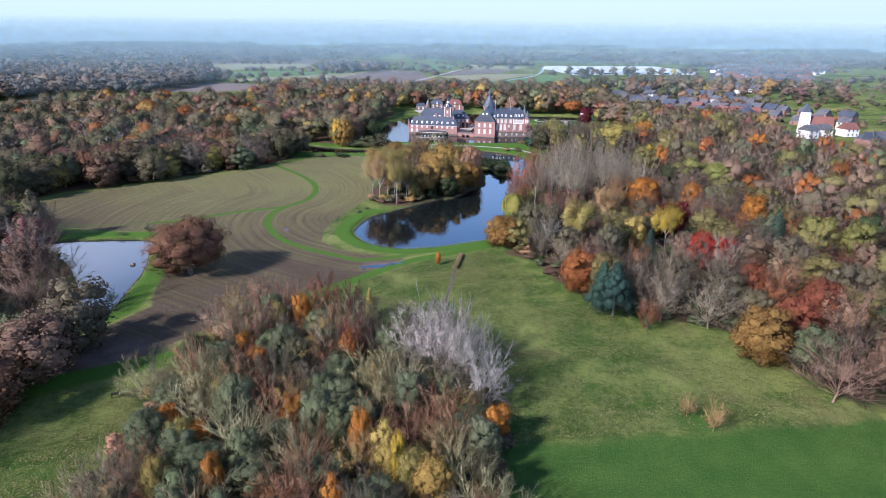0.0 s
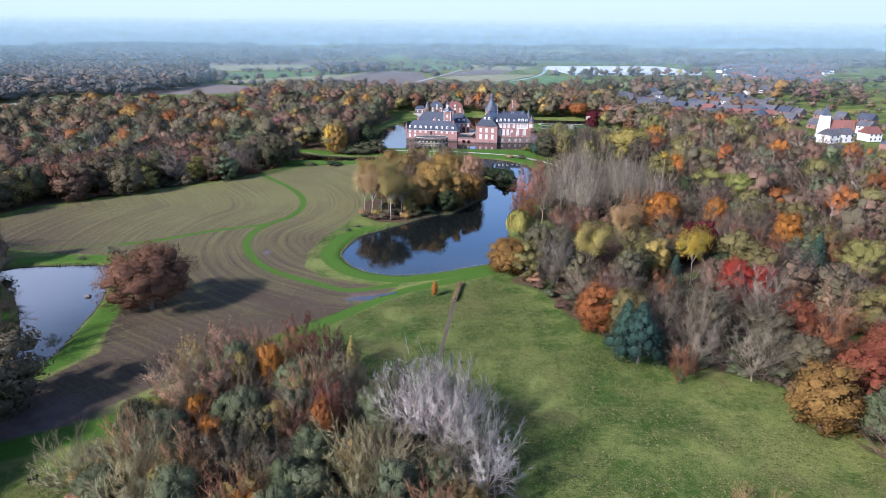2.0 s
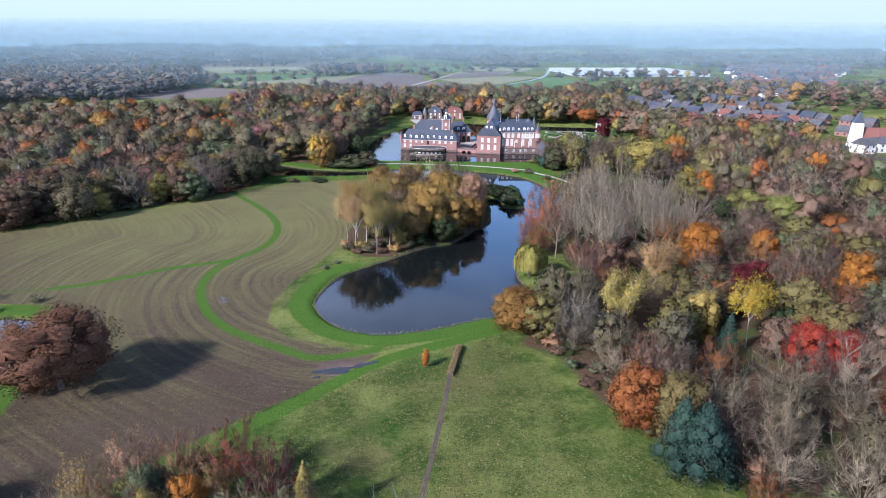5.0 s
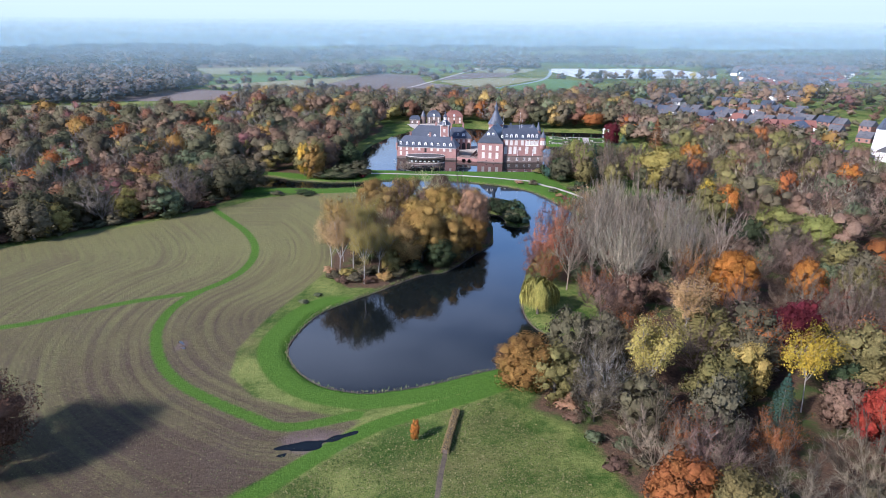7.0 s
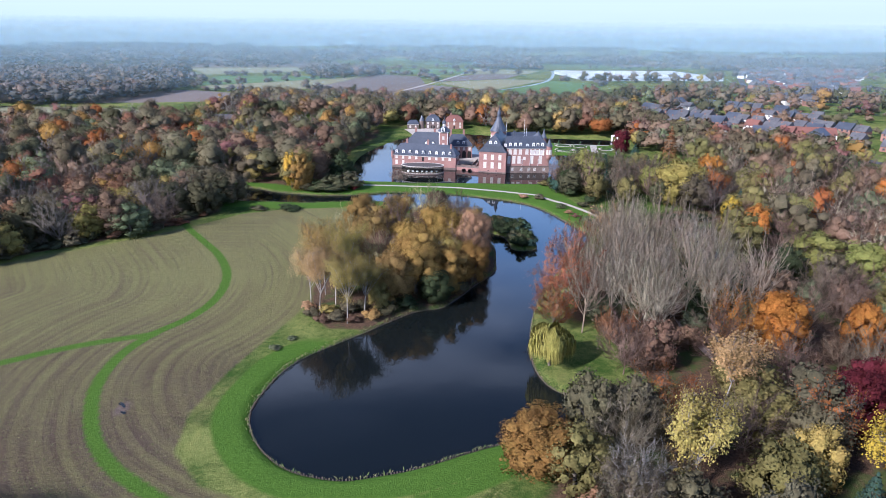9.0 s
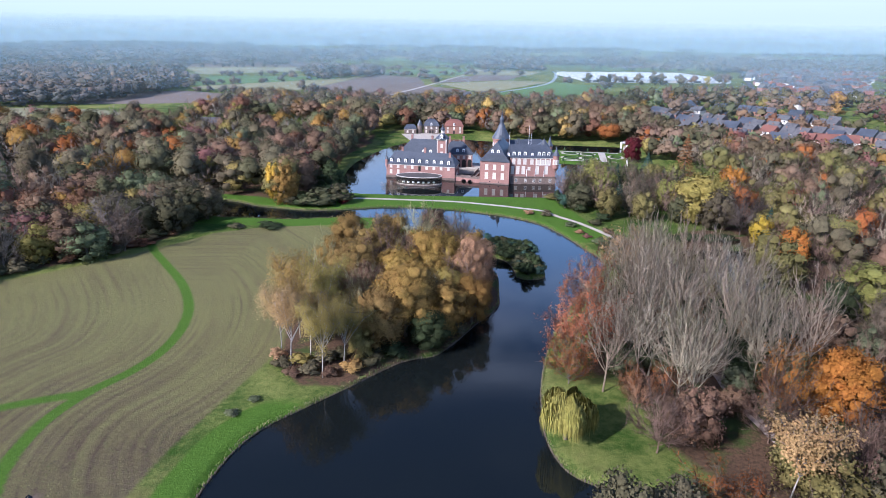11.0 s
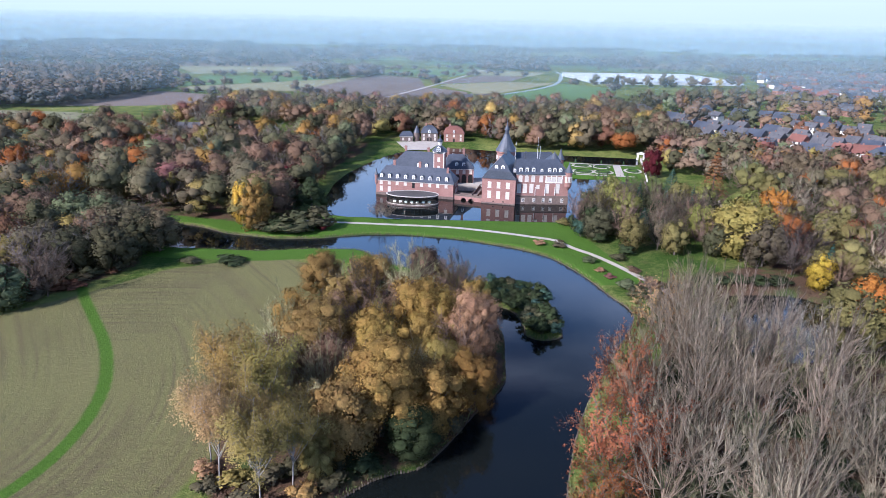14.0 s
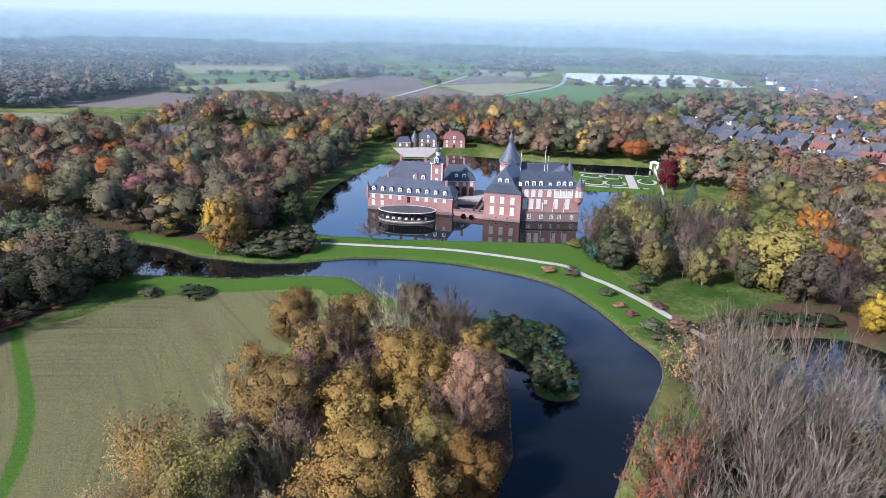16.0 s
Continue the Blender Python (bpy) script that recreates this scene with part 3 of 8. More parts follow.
def boughs(lumps, radii, centre, level, swell):
    """Uneven rounded boughs, the mass of a crown under its outer leaves."""
    sv, sf = SPHERES[level]
    vs, fs, ns, k = [], [], [], 0
    for c, r in zip(lumps, radii):
        turn = unit(rng.normal(size=(3, 3)))
        d = sv @ np.linalg.qr(turn)[0]
        wob = 1 + 0.12 * np.sin(d @ rng.normal(size=3) * 3.1 + rng.uniform(0, 6)) + rng.normal(size=len(d)) * 0.07
        vs.append(c + d * (r * swell * wob)[:, None])
        ns.append(unit(d * 0.6 + unit(vs[-1] - centre) * 0.7))
        fs.append(sf + k)
        k += len(d)
    return np.concatenate(vs), np.concatenate(fs), np.concatenate(ns)


def crown_of(lumps, rad, centre, n, size):
    """Inner boughs and outer leaves of one crown."""
    if n < 40:
        v, f, m = lump_leaves(lumps, rad, centre, n, size)
        return v, [f], m
    b = boughs(lumps, rad, centre, 1, 0.66 if n > 1900 else 0.74)
    l = lump_leaves(lumps, rad, centre, n, size)
    faces = [np.vstack([b[1], l[1] + len(b[0])])] if l[1].shape[1] == 3 else [b[1], l[1] + len(b[0])]
    return np.vstack([b[0], l[0]]), faces, np.vstack([b[2], l[2]])


def tube(path, r0, r1, n):
    """A tapered limb along a path."""
    path = np.asarray(path, float)
    d = unit(np.gradient(path, axis=0))
    side = unit(np.cross(d, np.array([0.31, 0.83, 0.46])))
    up = np.cross(d, side)
    rad = np.linspace(r0, r1, len(path))[:, None]
    ang = np.arange(n) * 2 * math.pi / n
    ring = np.stack([path + rad * (side * math.cos(a) + up * math.sin(a)) for a in ang], 1)
    idx = np.arange(len(path) * n).reshape(len(path), n)
    f = np.stack([idx[:-1], np.roll(idx[:-1], -1, 1), np.roll(idx[1:], -1, 1), idx[1:]], -1).reshape(-1, 4)
    return ring.reshape(-1, 3), f


def join(chunks):
    vs, fs, k = [], [], 0
    for v, f in chunks:
        vs.append(v), fs.append(f + k)
        k += len(v)
    tri = [f for f in fs if f.shape[1] == 3]
    quad = [f for f in fs if f.shape[1] == 4]
    return np.concatenate(vs), [np.concatenate(x) for x in (tri, quad) if x]


def limb_path(start, direction, length, lift, n=5, wobble=0.08):
    p, d, out = np.array(start, float), unit(np.array(direction, float)), []
    for i in range(n):
        out.append(p.copy())
        d = unit(d + np.array([0, 0, lift / n]) + rng.normal(size=3) * wobble)
        p = p + d * length / (n - 1)
    return np.array(out)


def bare_frame(h, r, limbs, subs, twigs, spread=0.55, base=0.22, width=0.05, twig_len=0.11, stem=0.017):
    """Trunk and limbs as tubes; the fine twigs as thin tapered slips. Returns limbs, twigs and the twig tips."""
    wood, slips, tips = [], [], []
    top = limb_path((0, 0, 0), (rng.normal() * 0.03, rng.normal() * 0.03, 1), h * (base + 0.3), 0.2, 5, 0.03)
    wood.append(tube(top, h * stem, h * stem * 0.55, 5))
    for k in range(limbs):
        a = 2 * math.pi * (k * 0.382 + rng.uniform(-0.06, 0.06))
        f = rng.uniform(base / (base + 0.3), 1.0)
        start = top[0] + (top[-1] - top[0]) * f
        out = rng.uniform(0.35, 1.0) * spread * r / h * 4.2
        ln = (h - start[2]) * rng.uniform(0.82, 1.0) / math.sqrt(1 + 0.35 * out * out)
        path = limb_path(start, (math.cos(a) * out, math.sin(a) * out, 0.9), ln, 0.65, 6, 0.07)
        wood.append(tube(path, h * 0.006, h * 0.002, 3))
        for j in range(subs):
            g = rng.uniform(0.25, 1.0)
            q = path[0] + 0
            i0 = min(int(g * 5), 4)
            q = path[i0] + (path[i0 + 1] - path[i0]) * (g * 5 - i0)
            d = unit(path[i0 + 1] - path[i0]) + rng.normal(size=3) * 0.55
            sp = limb_path(q, d, h * rng.uniform(0.13, 0.26), 0.35, 4, 0.12)
            wood.append(tube(sp, h * 0.0032, h * 0.0012, 3))
            n = twigs
            t = rng.uniform(0.1, 1.0, n) * 3
            ii = np.minimum(t.astype(int), 2)
            at = sp[ii] + (sp[ii + 1] - sp[ii]) * (t - ii)[:, None]
            dd = unit(unit(sp[ii + 1] - sp[ii]) + rng.normal(size=(n, 3)) * 0.6 + np.array([0, 0, 0.15]))
            le = h * twig_len * rng.uniform(0.5, 1.2, (n, 1))
            si = unit(np.cross(dd, rng.normal(size=(n, 3)))) * width
            tip = at + dd * le
            slips.append((np.stack([at - si, at + si, tip], 1).reshape(-1, 3), np.arange(3 * n).reshape(-1, 3)))
            tips.append(np.concatenate([tip, at + dd * le * 0.5]))
    return join(wood), join(slips), np.concatenate(tips)


def crown_lumps(r, rz, zc, count, low=-0.45, size=(0.24, 0.4)):
    d = unit(rng.normal(size=(count * 3, 3)))
    d = d[d[:, 2] > low][:count]
    c = np.array([0, 0, zc])
    pos = c + d * np.array([r, r, rz]) * rng.uniform(0.46, 0.8, (len(d), 1))
    return np.vstack([pos, c]), np.append(rng.uniform(*size, len(d)) * r, r * 0.5), c


def broad(n, size):
    count, size_lo, size_hi = (70, 0.17, 0.36) if n > 3000 else ((48, 0.2, 0.38) if n > 1900 else ((14, 0.28, 0.5) if n > 150 else (9, 0.36, 0.6)))
    lumps, rad, c = crown_lumps(6.0, 8.2, 8.2, count, -0.85, (size_lo, size_hi))
    leaves = crown_of(lumps, rad, c, n, size)
    wood = [tube(limb_path((0, 0, 0), (0, 0, 1), 8, 0.1, 5, 0.03), 0.42, 0.24, 6)]
    for k in range(7):
        a = k * 2.4
        wood.append(tube(limb_path((0, 0, rng.uniform(2.6, 6.0)), (math.cos(a), math.sin(a), 0.8), 6.0, 0.4, 4), 0.17, 0.05, 3))
    return join(wood), None, leaves


def brush(h, r, limbs, subs, twigs, base, width, low, stem, sag=0.04, rise=0.3, limb=0.34, stray=0.5):
    """A leafless domed crown: limbs that end on the dome, side branches and a haze of fine twigs."""
    wood, slips = [], []
    trunk = limb_path((0, 0, 0), (rng.normal() * 0.03, rng.normal() * 0.03, 1), h * max(base, 0.05), 0.1, 4, 0.03)
    wood.append(tube(trunk, h * stem, h * stem * 0.6, 5))
    zc = h * (low + 1) / 2
    for k in range(limbs):
        a = 2.4 * k + rng.uniform(-0.3, 0.3)
        e = math.asin(min(0.98, -0.45 + 1.43 * (k + 0.5) / limbs)) + rng.normal() * 0.1
        end = np.array([r * math.cos(a) * math.cos(e), r * math.sin(a) * math.cos(e), zc + (h - zc) * math.sin(e)]) * rng.uniform(0.86, 1.03)
        start = trunk[-1] * rng.uniform(0.45, 1.0)
        mid = start + (end - start) * 0.5 + np.array([0, 0, -sag * h]) * math.cos(e) + rng.normal(size=3) * 0.02 * h
        t = np.linspace(0, 1, 6)[:, None]
        path = start * (1 - t) ** 2 + 2 * mid * t * (1 - t) + end * t * t
        wood.append(tube(path, h * stem * limb, h * 0.0012, 3))
        for j in range(subs):
            f = 0.3 + 0.7 * (j + rng.uniform()) / subs
            i0 = min(int(f * 5), 4)
            q = path[i0] + (path[i0 + 1] - path[i0]) * (f * 5 - i0)
            d = unit(unit(path[i0 + 1] - path[i0]) + rng.normal(size=3) * stray)
            sp = limb_path(q, d, r * rng.uniform(0.25, 0.5), 0.3, 3, 0.24 * stray)
            wood.append(tube(sp, h * 0.0022, h * 0.0008, 3))
            u = rng.uniform(0.0, 1.0, twigs) * 2
            ii = np.minimum(u.astype(int), 1)
            at = sp[ii] + (sp[ii + 1] - sp[ii]) * (u - ii)[:, None]
            dd = unit(d + rng.normal(size=(twigs, 3)) * stray + np.array([0, 0, rise]))
            si = unit(np.cross(dd, rng.normal(size=(twigs, 3)))) * width
            tip = at + dd * r * rng.uniform(0.14, 0.36, (twigs, 1))
            slips.append((np.stack([at - si, at + si, tip], 1).reshape(-1, 3), np.arange(3 * twigs).reshape(-1, 3)))
    fine = join(slips)
    return join(wood), (fine[0], fine[1], unit(fine[0] - np.array([0, 0, h * 0.42]))), None


def sparse(n, size):
    """A domed frame of limbs and twigs with thinning leaves near its tips."""
    rich = n > 1500
    wood, twigs, _ = brush(16, 6, 18 if rich else 12, 8 if rich else 6, 14 if rich else 8, 0.14, 0.024 if rich else 0.05, 0.04, 0.012)
    tips = twigs[0].reshape(-1, 3, 3)
    k, size = int(n * 1.3), size * (1.2 if n > 9000 else 0.82)
    pick, along = rng.integers(0, len(tips), k), rng.uniform(0.2, 1.05, (k, 1))
    at = tips[pick, 0] * (1 - along) + tips[pick, 2] * along + rng.normal(size=(k, 3)) * 0.16
    form = unit(at - np.array([0, 0, 7.0]))
    leaves = leaf_cards(at, rng.normal(size=(k, 3)) * 0.6 + form, size * 0.9, form)
    return wood, (twigs[0], twigs[1]), (leaves[0], [leaves[1]], leaves[2])


def bare(n, size):
    if n > 1500:
        return brush(16, 6, 20, 9, 22, 0.18, 0.024, 0.06, 0.011)
    return brush(16, 6, 16, 7, 14, 0.18, 0.044, 0.06, 0.011)


def tallbare(n, size):
    """A forest-grown tree: long clean stem and a narrow head of upright limbs."""
    return brush(16, 4.8, 17, 8, 10, 0.45, 0.02, 0.32, 0.012, 0.09, 0.45, 0.5, 0.32)


def coppice(n, size):
    """Many upright stems from one stool, with a dense round head of twigs."""
    return brush(16, 6.2, 26, 9, 15, 0.08, 0.028, 0.1, 0.009, 0.05, 0.35, 0.45, 0.36)


def pine(n, size):
    lumps, rad = [], []
    for k in range(26):
        f = k / 25
        a = k * 2.4
        rr = 5.4 * (1 - f) ** 0.85 * rng.uniform(0.55, 0.85)
        lumps.append((rr * math.cos(a), rr * math.sin(a), 3.4 + 10.8 * f))
        rad.append(2.3 - 1.2 * f)
    lumps, rad = np.array(lumps), np.array(rad)
    leaves = crown_of(lumps, rad, np.array([0, 0, 8.0]), n, size * 0.9)
    return join([tube(limb_path((0, 0, 0), (0, 0, 1), 14, 0.1, 5, 0.02), 0.4, 0.1, 6)]), None, leaves


def conifer(n, size):
    f = rng.uniform(0, 1, n) ** 1.4
    tier = np.round(f * 13) / 13 + rng.normal(size=n) * 0.012
    a = rng.uniform(0, 2 * math.pi, n)
    lobes = 1 + 0.22 * np.sin(a * 5 + tier * 60)
    r = 4.6 * np.clip(1 - tier, 0, 1) ** 0.85 * lobes * np.sqrt(rng.uniform(0.25, 1, n)) + 0.15
    z = 1.4 + 14.4 * tier - 0.22 * r
    at = np.column_stack([r * np.cos(a), r * np.sin(a), z])
    nrm = np.column_stack([np.cos(a) * 0.5, np.sin(a) * 0.5, np.ones(n)]) + rng.normal(size=(n, 3)) * 0.35
    leaves = leaf_cards(at, nrm, size * 0.95, unit(np.column_stack([np.cos(a), np.sin(a), np.full(n, 0.7)])))
    return join([tube(limb_path((0, 0, 0), (0, 0, 1), 15, 0.1, 5, 0.01), 0.35, 0.06, 6)]), None, (leaves[0], [leaves[1]], leaves[2])


def birch(n, size):
    wood, slips, tips = bare_frame(16, 3.2, 12, 5, 7, spread=0.9, base=0.3, width=0.035, stem=0.009)
    tips = tips[tips[:, 2] > 3.0]
    k = int(n * 1.2)
    at = tips[rng.integers(0, len(tips), k)] + rng.normal(size=(k, 3)) * np.array([0.45, 0.45, 0.6]) - np.array([0, 0, 0.5])
    form = unit(at - np.array([0, 0, 8.0]))
    leaves = leaf_cards(at, rng.normal(size=at.shape) * 0.6 + form, size, form)
    return wood, slips, (leaves[0], [leaves[1]], leaves[2])


def willow(n, size):
    lumps, rad, c = crown_lumps(4.2, 2.4, 6.4, 14, 0.0)
    k = int(n * 1.8)
    d = unit(rng.normal(size=(k, 3)) + np.array([0, 0, 0.4]))
    d[:, 2] = np.abs(d[:, 2])
    at = np.array([0, 0, 5.6]) + d * np.array([4.3, 4.3, 3.4]) * rng.uniform(0.55, 1.12, (k, 1)) * (1 + 0.16 * np.sin(5 * np.arctan2(d[:, 1:2], d[:, :1])))
    ln = rng.uniform(0.8, 3.4, (k, 1)) * np.clip(at[:, 2:] / 7, 0.3, 1) * 1.4
    si = unit(np.cross(np.array([0, 0, 1.0]), rng.normal(size=(k, 3)))) * 0.09
    tip = at - np.array([0, 0, 1.0]) * ln + rng.normal(size=(k, 3)) * 0.12
    tip[:, 2] = np.maximum(tip[:, 2], 0.5)
    leaves = np.stack([at - si, at + si, tip], 1).reshape(-1, 3), np.arange(3 * k).reshape(-1, 3), np.repeat(unit(d + np.array([0, 0, 0.2])), 3, 0)
    return join([tube(limb_path((0, 0, 0), (0.1, 0, 1), 7, 0.1, 5, 0.05), 0.4, 0.15, 6)]), None, (leaves[0], [leaves[1]], leaves[2])


def shrub(n, size):
    lumps, rad, c = crown_lumps(6.0, 9.0, 4.5, 12, -0.3)
    leaves = crown_of(lumps, rad * 1.25, c, 260, 1.0)
    leaves[0][:, 2] = np.maximum(leaves[0][:, 2], 0.1)
    wood = [tube(limb_path((0, 0, 0), (math.cos(k), math.sin(k), 1.6), 8, 0.2, 4), 0.16, 0.05, 3) for k in range(5)]
    return join(wood), None, leaves


MAKERS = {"broad": broad, "sparse": sparse, "bare": bare, "tallbare": tallbare, "coppice": coppice, "pine": pine, "conifer": conifer, "birch": birch, "willow": willow, "shrub": shrub}
SHAPE_H = {k: 16.0 for k in MAKERS} | {"willow": 9.0}
SHAPE_R = {k: 6.0 for k in MAKERS} | {"tallbare": 4.6, "coppice": 6.5, "birch": 4.2, "willow": 4.3, "conifer": 4.8, "pine": 5.6}
DENSITY = {"close": (12000, 0.16), "near": (5600, 0.25), "mid": (2300, 0.36), "far": (1000, 0.52)}
PROTOTYPES = {}


def prototype(kind, level, variant):
    """The shared meshes of a tree: wood, twigs and leaves, at their model size."""
    key = (kind, level, variant)
    if key not in PROTOTYPES:
        wood, twigs, leaves = MAKERS[kind](*DENSITY[level])
        bark = M_BIRCH if kind == "birch" else M_BARK
        trunk = mesh_from("trunk", wood[0], wood[1], [M_TWIG if kind in ("bare", "tallbare", "coppice") else bark], True)
        if not leaves:
            crown = mesh_from("crown", twigs[0], twigs[1], [M_TWIG], normals=twigs[2])
        elif not twigs:
            crown = mesh_from("crown", leaves[0], leaves[1], [M_LEAF], normals=leaves[2])
        else:
            v, f = join([(twigs[0], x) for x in twigs[1]] + [(leaves[0], x) for x in leaves[1]])
            crown = mesh_from("crown", v, f, [M_LEAF, M_BROWNTWIG], normals=np.vstack([unit(twigs[0] - np.array([0, 0, 7.0])), leaves[2]]))
            slot = np.zeros(len(crown.polygons), np.int32)
            slot[:len(twigs[1][0])] = 1
            crown.polygons.foreach_set("material_index", slot)
        PROTOTYPES[key] = trunk, crown
    return PROTOTYPES[key]


WORDS = {"broad": ("tree", "broadleaf tree with %s autumn leaves"), "sparse": ("tree", "half-bare tree with thin %s leaves"), "bare": ("tree", "leafless tree with %s branches"), "tallbare": ("tree", "tall leafless tree with %s limbs"), "coppice": ("tree", "leafless many-stemmed tree with %s branches"),
         "pine": ("pine tree", "spreading pine with %s needles"), "conifer": ("conifer", "pointed conifer with %s foliage"), "birch": ("birch", "slender birch with %s leaves and pale bark"),
         "willow": ("willow", "weeping willow with hanging %s strands"), "shrub": ("shrub", "rounded shrub with dense %s foliage")}
NAMES = {"broad": "broadleaf_tree", "sparse": "thinning_tree", "bare": "bare_tree", "tallbare": "tall_bare_tree", "coppice": "coppiced_tree", "pine": "pine_tree", "conifer": "conifer", "birch": "birch_tree", "willow": "willow_tree", "shrub": "shrub"}


FAMILY = dict.fromkeys(("oak", "oakdark", "ochre", "olivebrown", "olivegold", "darkolive"), "oak_tree") | dict.fromkeys(("rust", "copper", "russet", "orange", "maroon", "rosemaroon"), "beech_tree")


def plant(x, y, h, r, kind, colour, level="mid", where="", group="", z=0.0):
    """One tree as a thing of its own: trunk, twigs and crown."""
    trunk, crown = prototype(kind, level, int(rng.integers(0, 3)))
    m = Matrix.Translation((x, y, z - 0.05)) @ Matrix.Rotation(rng.uniform(0, 6.28), 4, "Z") @ Matrix.Diagonal((r / SHAPE_R[kind], r / SHAPE_R[kind] * rng.uniform(0.9, 1.1), h / SHAPE_H[kind], 1))
    if kind == "broad" and h > 5:
        m = Matrix.Translation((0, 0, -0.09 * h)) @ m
    cat, text = WORDS[kind]
    name = NAMES[kind] if kind != "broad" else FAMILY.get(colour, "broadleaf_tree")
    root = thing(name, m, label=(text % LOOKS[colour]) + where, category=cat, group=group)
    value = rng.uniform(0.82, 1.18)
    tone = [c * f * value for c, f in zip(PALETTE[colour], rng.uniform(0.96, 1.04, 3))]
    for name, me in (("trunk", trunk), ("crown", crown)):
        ob = new(name, me)
        ob.parent = root
        limb = 0.85 if name == "trunk" and kind in ("bare", "tallbare", "coppice") else 1.0
        ob.color = (*[min(0.6, c * limb) for c in tone], 1)
    return root


def scatter(poly, gap, seed, jitter=0.42):
    """Plan points spread unevenly over an area."""
    r = np.random.default_rng(seed)
    lo, hi = poly.min(0), poly.max(0)
    out = []
    for j, y in enumerate(np.arange(lo[1], hi[1], gap * 0.87)):
        for x in np.arange(lo[0] + (j % 2) * gap / 2, hi[0], gap):
            out.append((x + r.uniform(-jitter, jitter) * gap, y + r.uniform(-jitter, jitter) * gap))
    out = np.array(out)
    return out[inside(out, poly)]


def clear_of(pts, others, gap):
    if not len(others):
        return pts
    o = np.array(others)
    return pts[np.min(np.linalg.norm(pts[:, None] - o[None], axis=2), axis=1) > gap]


def clear_view(pts, trees, side=5.5, deep=11.0):
    """Leaves out points just south of trees that stand free to the meadow."""
    o = np.array([t[:2] for t in trees])
    d = o[None] - pts[:, None]
    return pts[~np.any((np.abs(d[..., 0] - 0.32 * d[..., 1]) < side) & (d[..., 1] > 0) & (d[..., 1] < deep), axis=1)]


def wood_mix(r, table):
    kinds, weights = list(table), np.array([table[k][0] for k in table], float)
    k = kinds[r.choice(len(kinds), p=weights / weights.sum())]
    _, shape, h0, h1, r0, r1 = table[k]
    return shape, k, r.uniform(h0, h1), r.uniform(r0, r1)


FAR_SHAPES = {}


def woodland(name, pts, table, seed, label):
    """A far wood: many trees in one mesh, each with its own tint."""
    r = np.random.default_rng(seed)
    vs, tris, quads, tints, forms, k = [], [], [], [], [], 0
    for x, y in pts:
        shape, colour, h, rad = wood_mix(r, table)
        if shape != "bare" or DENSITY["far"][0] < 900:
            shape = "broad" if shape in ("bare", "sparse", "tallbare") else shape
            colour = {"rosybare": "bareheads", "duskmauve": "bareheads", "greybare": "greyheads", "duskgrey": "greyheads"}.get(colour, colour)
        key = (shape, int(r.integers(0, 5)))
        if key not in FAR_SHAPES:
            wood, twigs, leaves = brush(16, 6, 16, 6, 10, 0.18, 0.075, 0.06, 0.011) if shape == "bare" else MAKERS[shape](*DENSITY["far"])
            FAR_SHAPES[key] = leaves or twigs
        v, faces, form = FAR_SHAPES[key]
        a = r.uniform(0, 6.28)
        s = rad / SHAPE_R[shape]
        q = v @ np.array([[math.cos(a) * s, math.sin(a) * s, 0], [-math.sin(a) * s, math.cos(a) * s, 0], [0, 0, h / SHAPE_H[shape]]]) + np.array([x, y, -0.05])
        vs.append(q)
        forms.append(form @ np.array([[math.cos(a), math.sin(a), 0], [-math.sin(a), math.cos(a), 0], [0, 0, 1]]))
        for f in faces:
            (tris if f.shape[1] == 3 else quads).append(f + k)
        tints.append(np.tile(np.array(PALETTE[colour]) * r.uniform(0.85, 1.35) * r.uniform(0.96, 1.04, 3), (len(v), 1)))
        k += len(v)
    faces = [np.concatenate(f) for f in (tris, quads) if f]
    tagged(new(name, mesh_from(name, np.concatenate(vs), faces, [M_WOOD_LEAF], tint=np.concatenate(tints), normals=np.concatenate(forms))), label, "wood", kind="stuff")


TREES_EDGE = [
    (37.3, 160.0, 14, 5.5, "broad", "rust"), (43.2, 144.6, 15, 5, "pine", "pine"), (40.9, 147.8, 14, 4.2, "pine", "pine"), (20.2, 199.5, 11.5, 7, "broad", "ochre"),
    (31.4, 186.5, 13, 5, "sparse", "olivebrown"), (44.5, 200.0, 16, 4, "sparse", "gold"), (61.7, 194.6, 14, 4.5, "broad", "paleyellow"), (71.0, 190.0, 15, 4, "birch", "yellow"),
    (64.4, 185.1, 11, 3.2, "conifer", "pine"), (77.9, 177.8, 14, 4.8, "broad", "red"), (83.1, 175.9, 13, 4.5, "broad", "red"), (75.8, 105.7, 15, 9, "bare", "tanbare"),
    (68.9, 121.3, 15, 7, "broad", "ochre"), (79.4, 128.4, 14, 5, "broad", "rustred"), (88.2, 135.5, 16, 6, "broad", "rustred"), (91.3, 127.7, 16, 6, "sparse", "rosy"),
    (64.2, 137.5, 14, 6.5, "bare", "greybare"), (53.8, 140.8, 14, 6, "bare", "greybare"), (49.5, 136.9, 9, 3, "sparse", "rust"), (81.2, 154.0, 13, 5, "broad", "rustred"),
    (92.4, 158.4, 13, 5, "sparse", "rosy"), (84.4, 217.7, 13, 5.5, "broad", "maroon"), (97.2, 238.7, 15, 5, "broad", "orange"), (110.8, 216.3, 16, 6, "broad", "orange"),
]
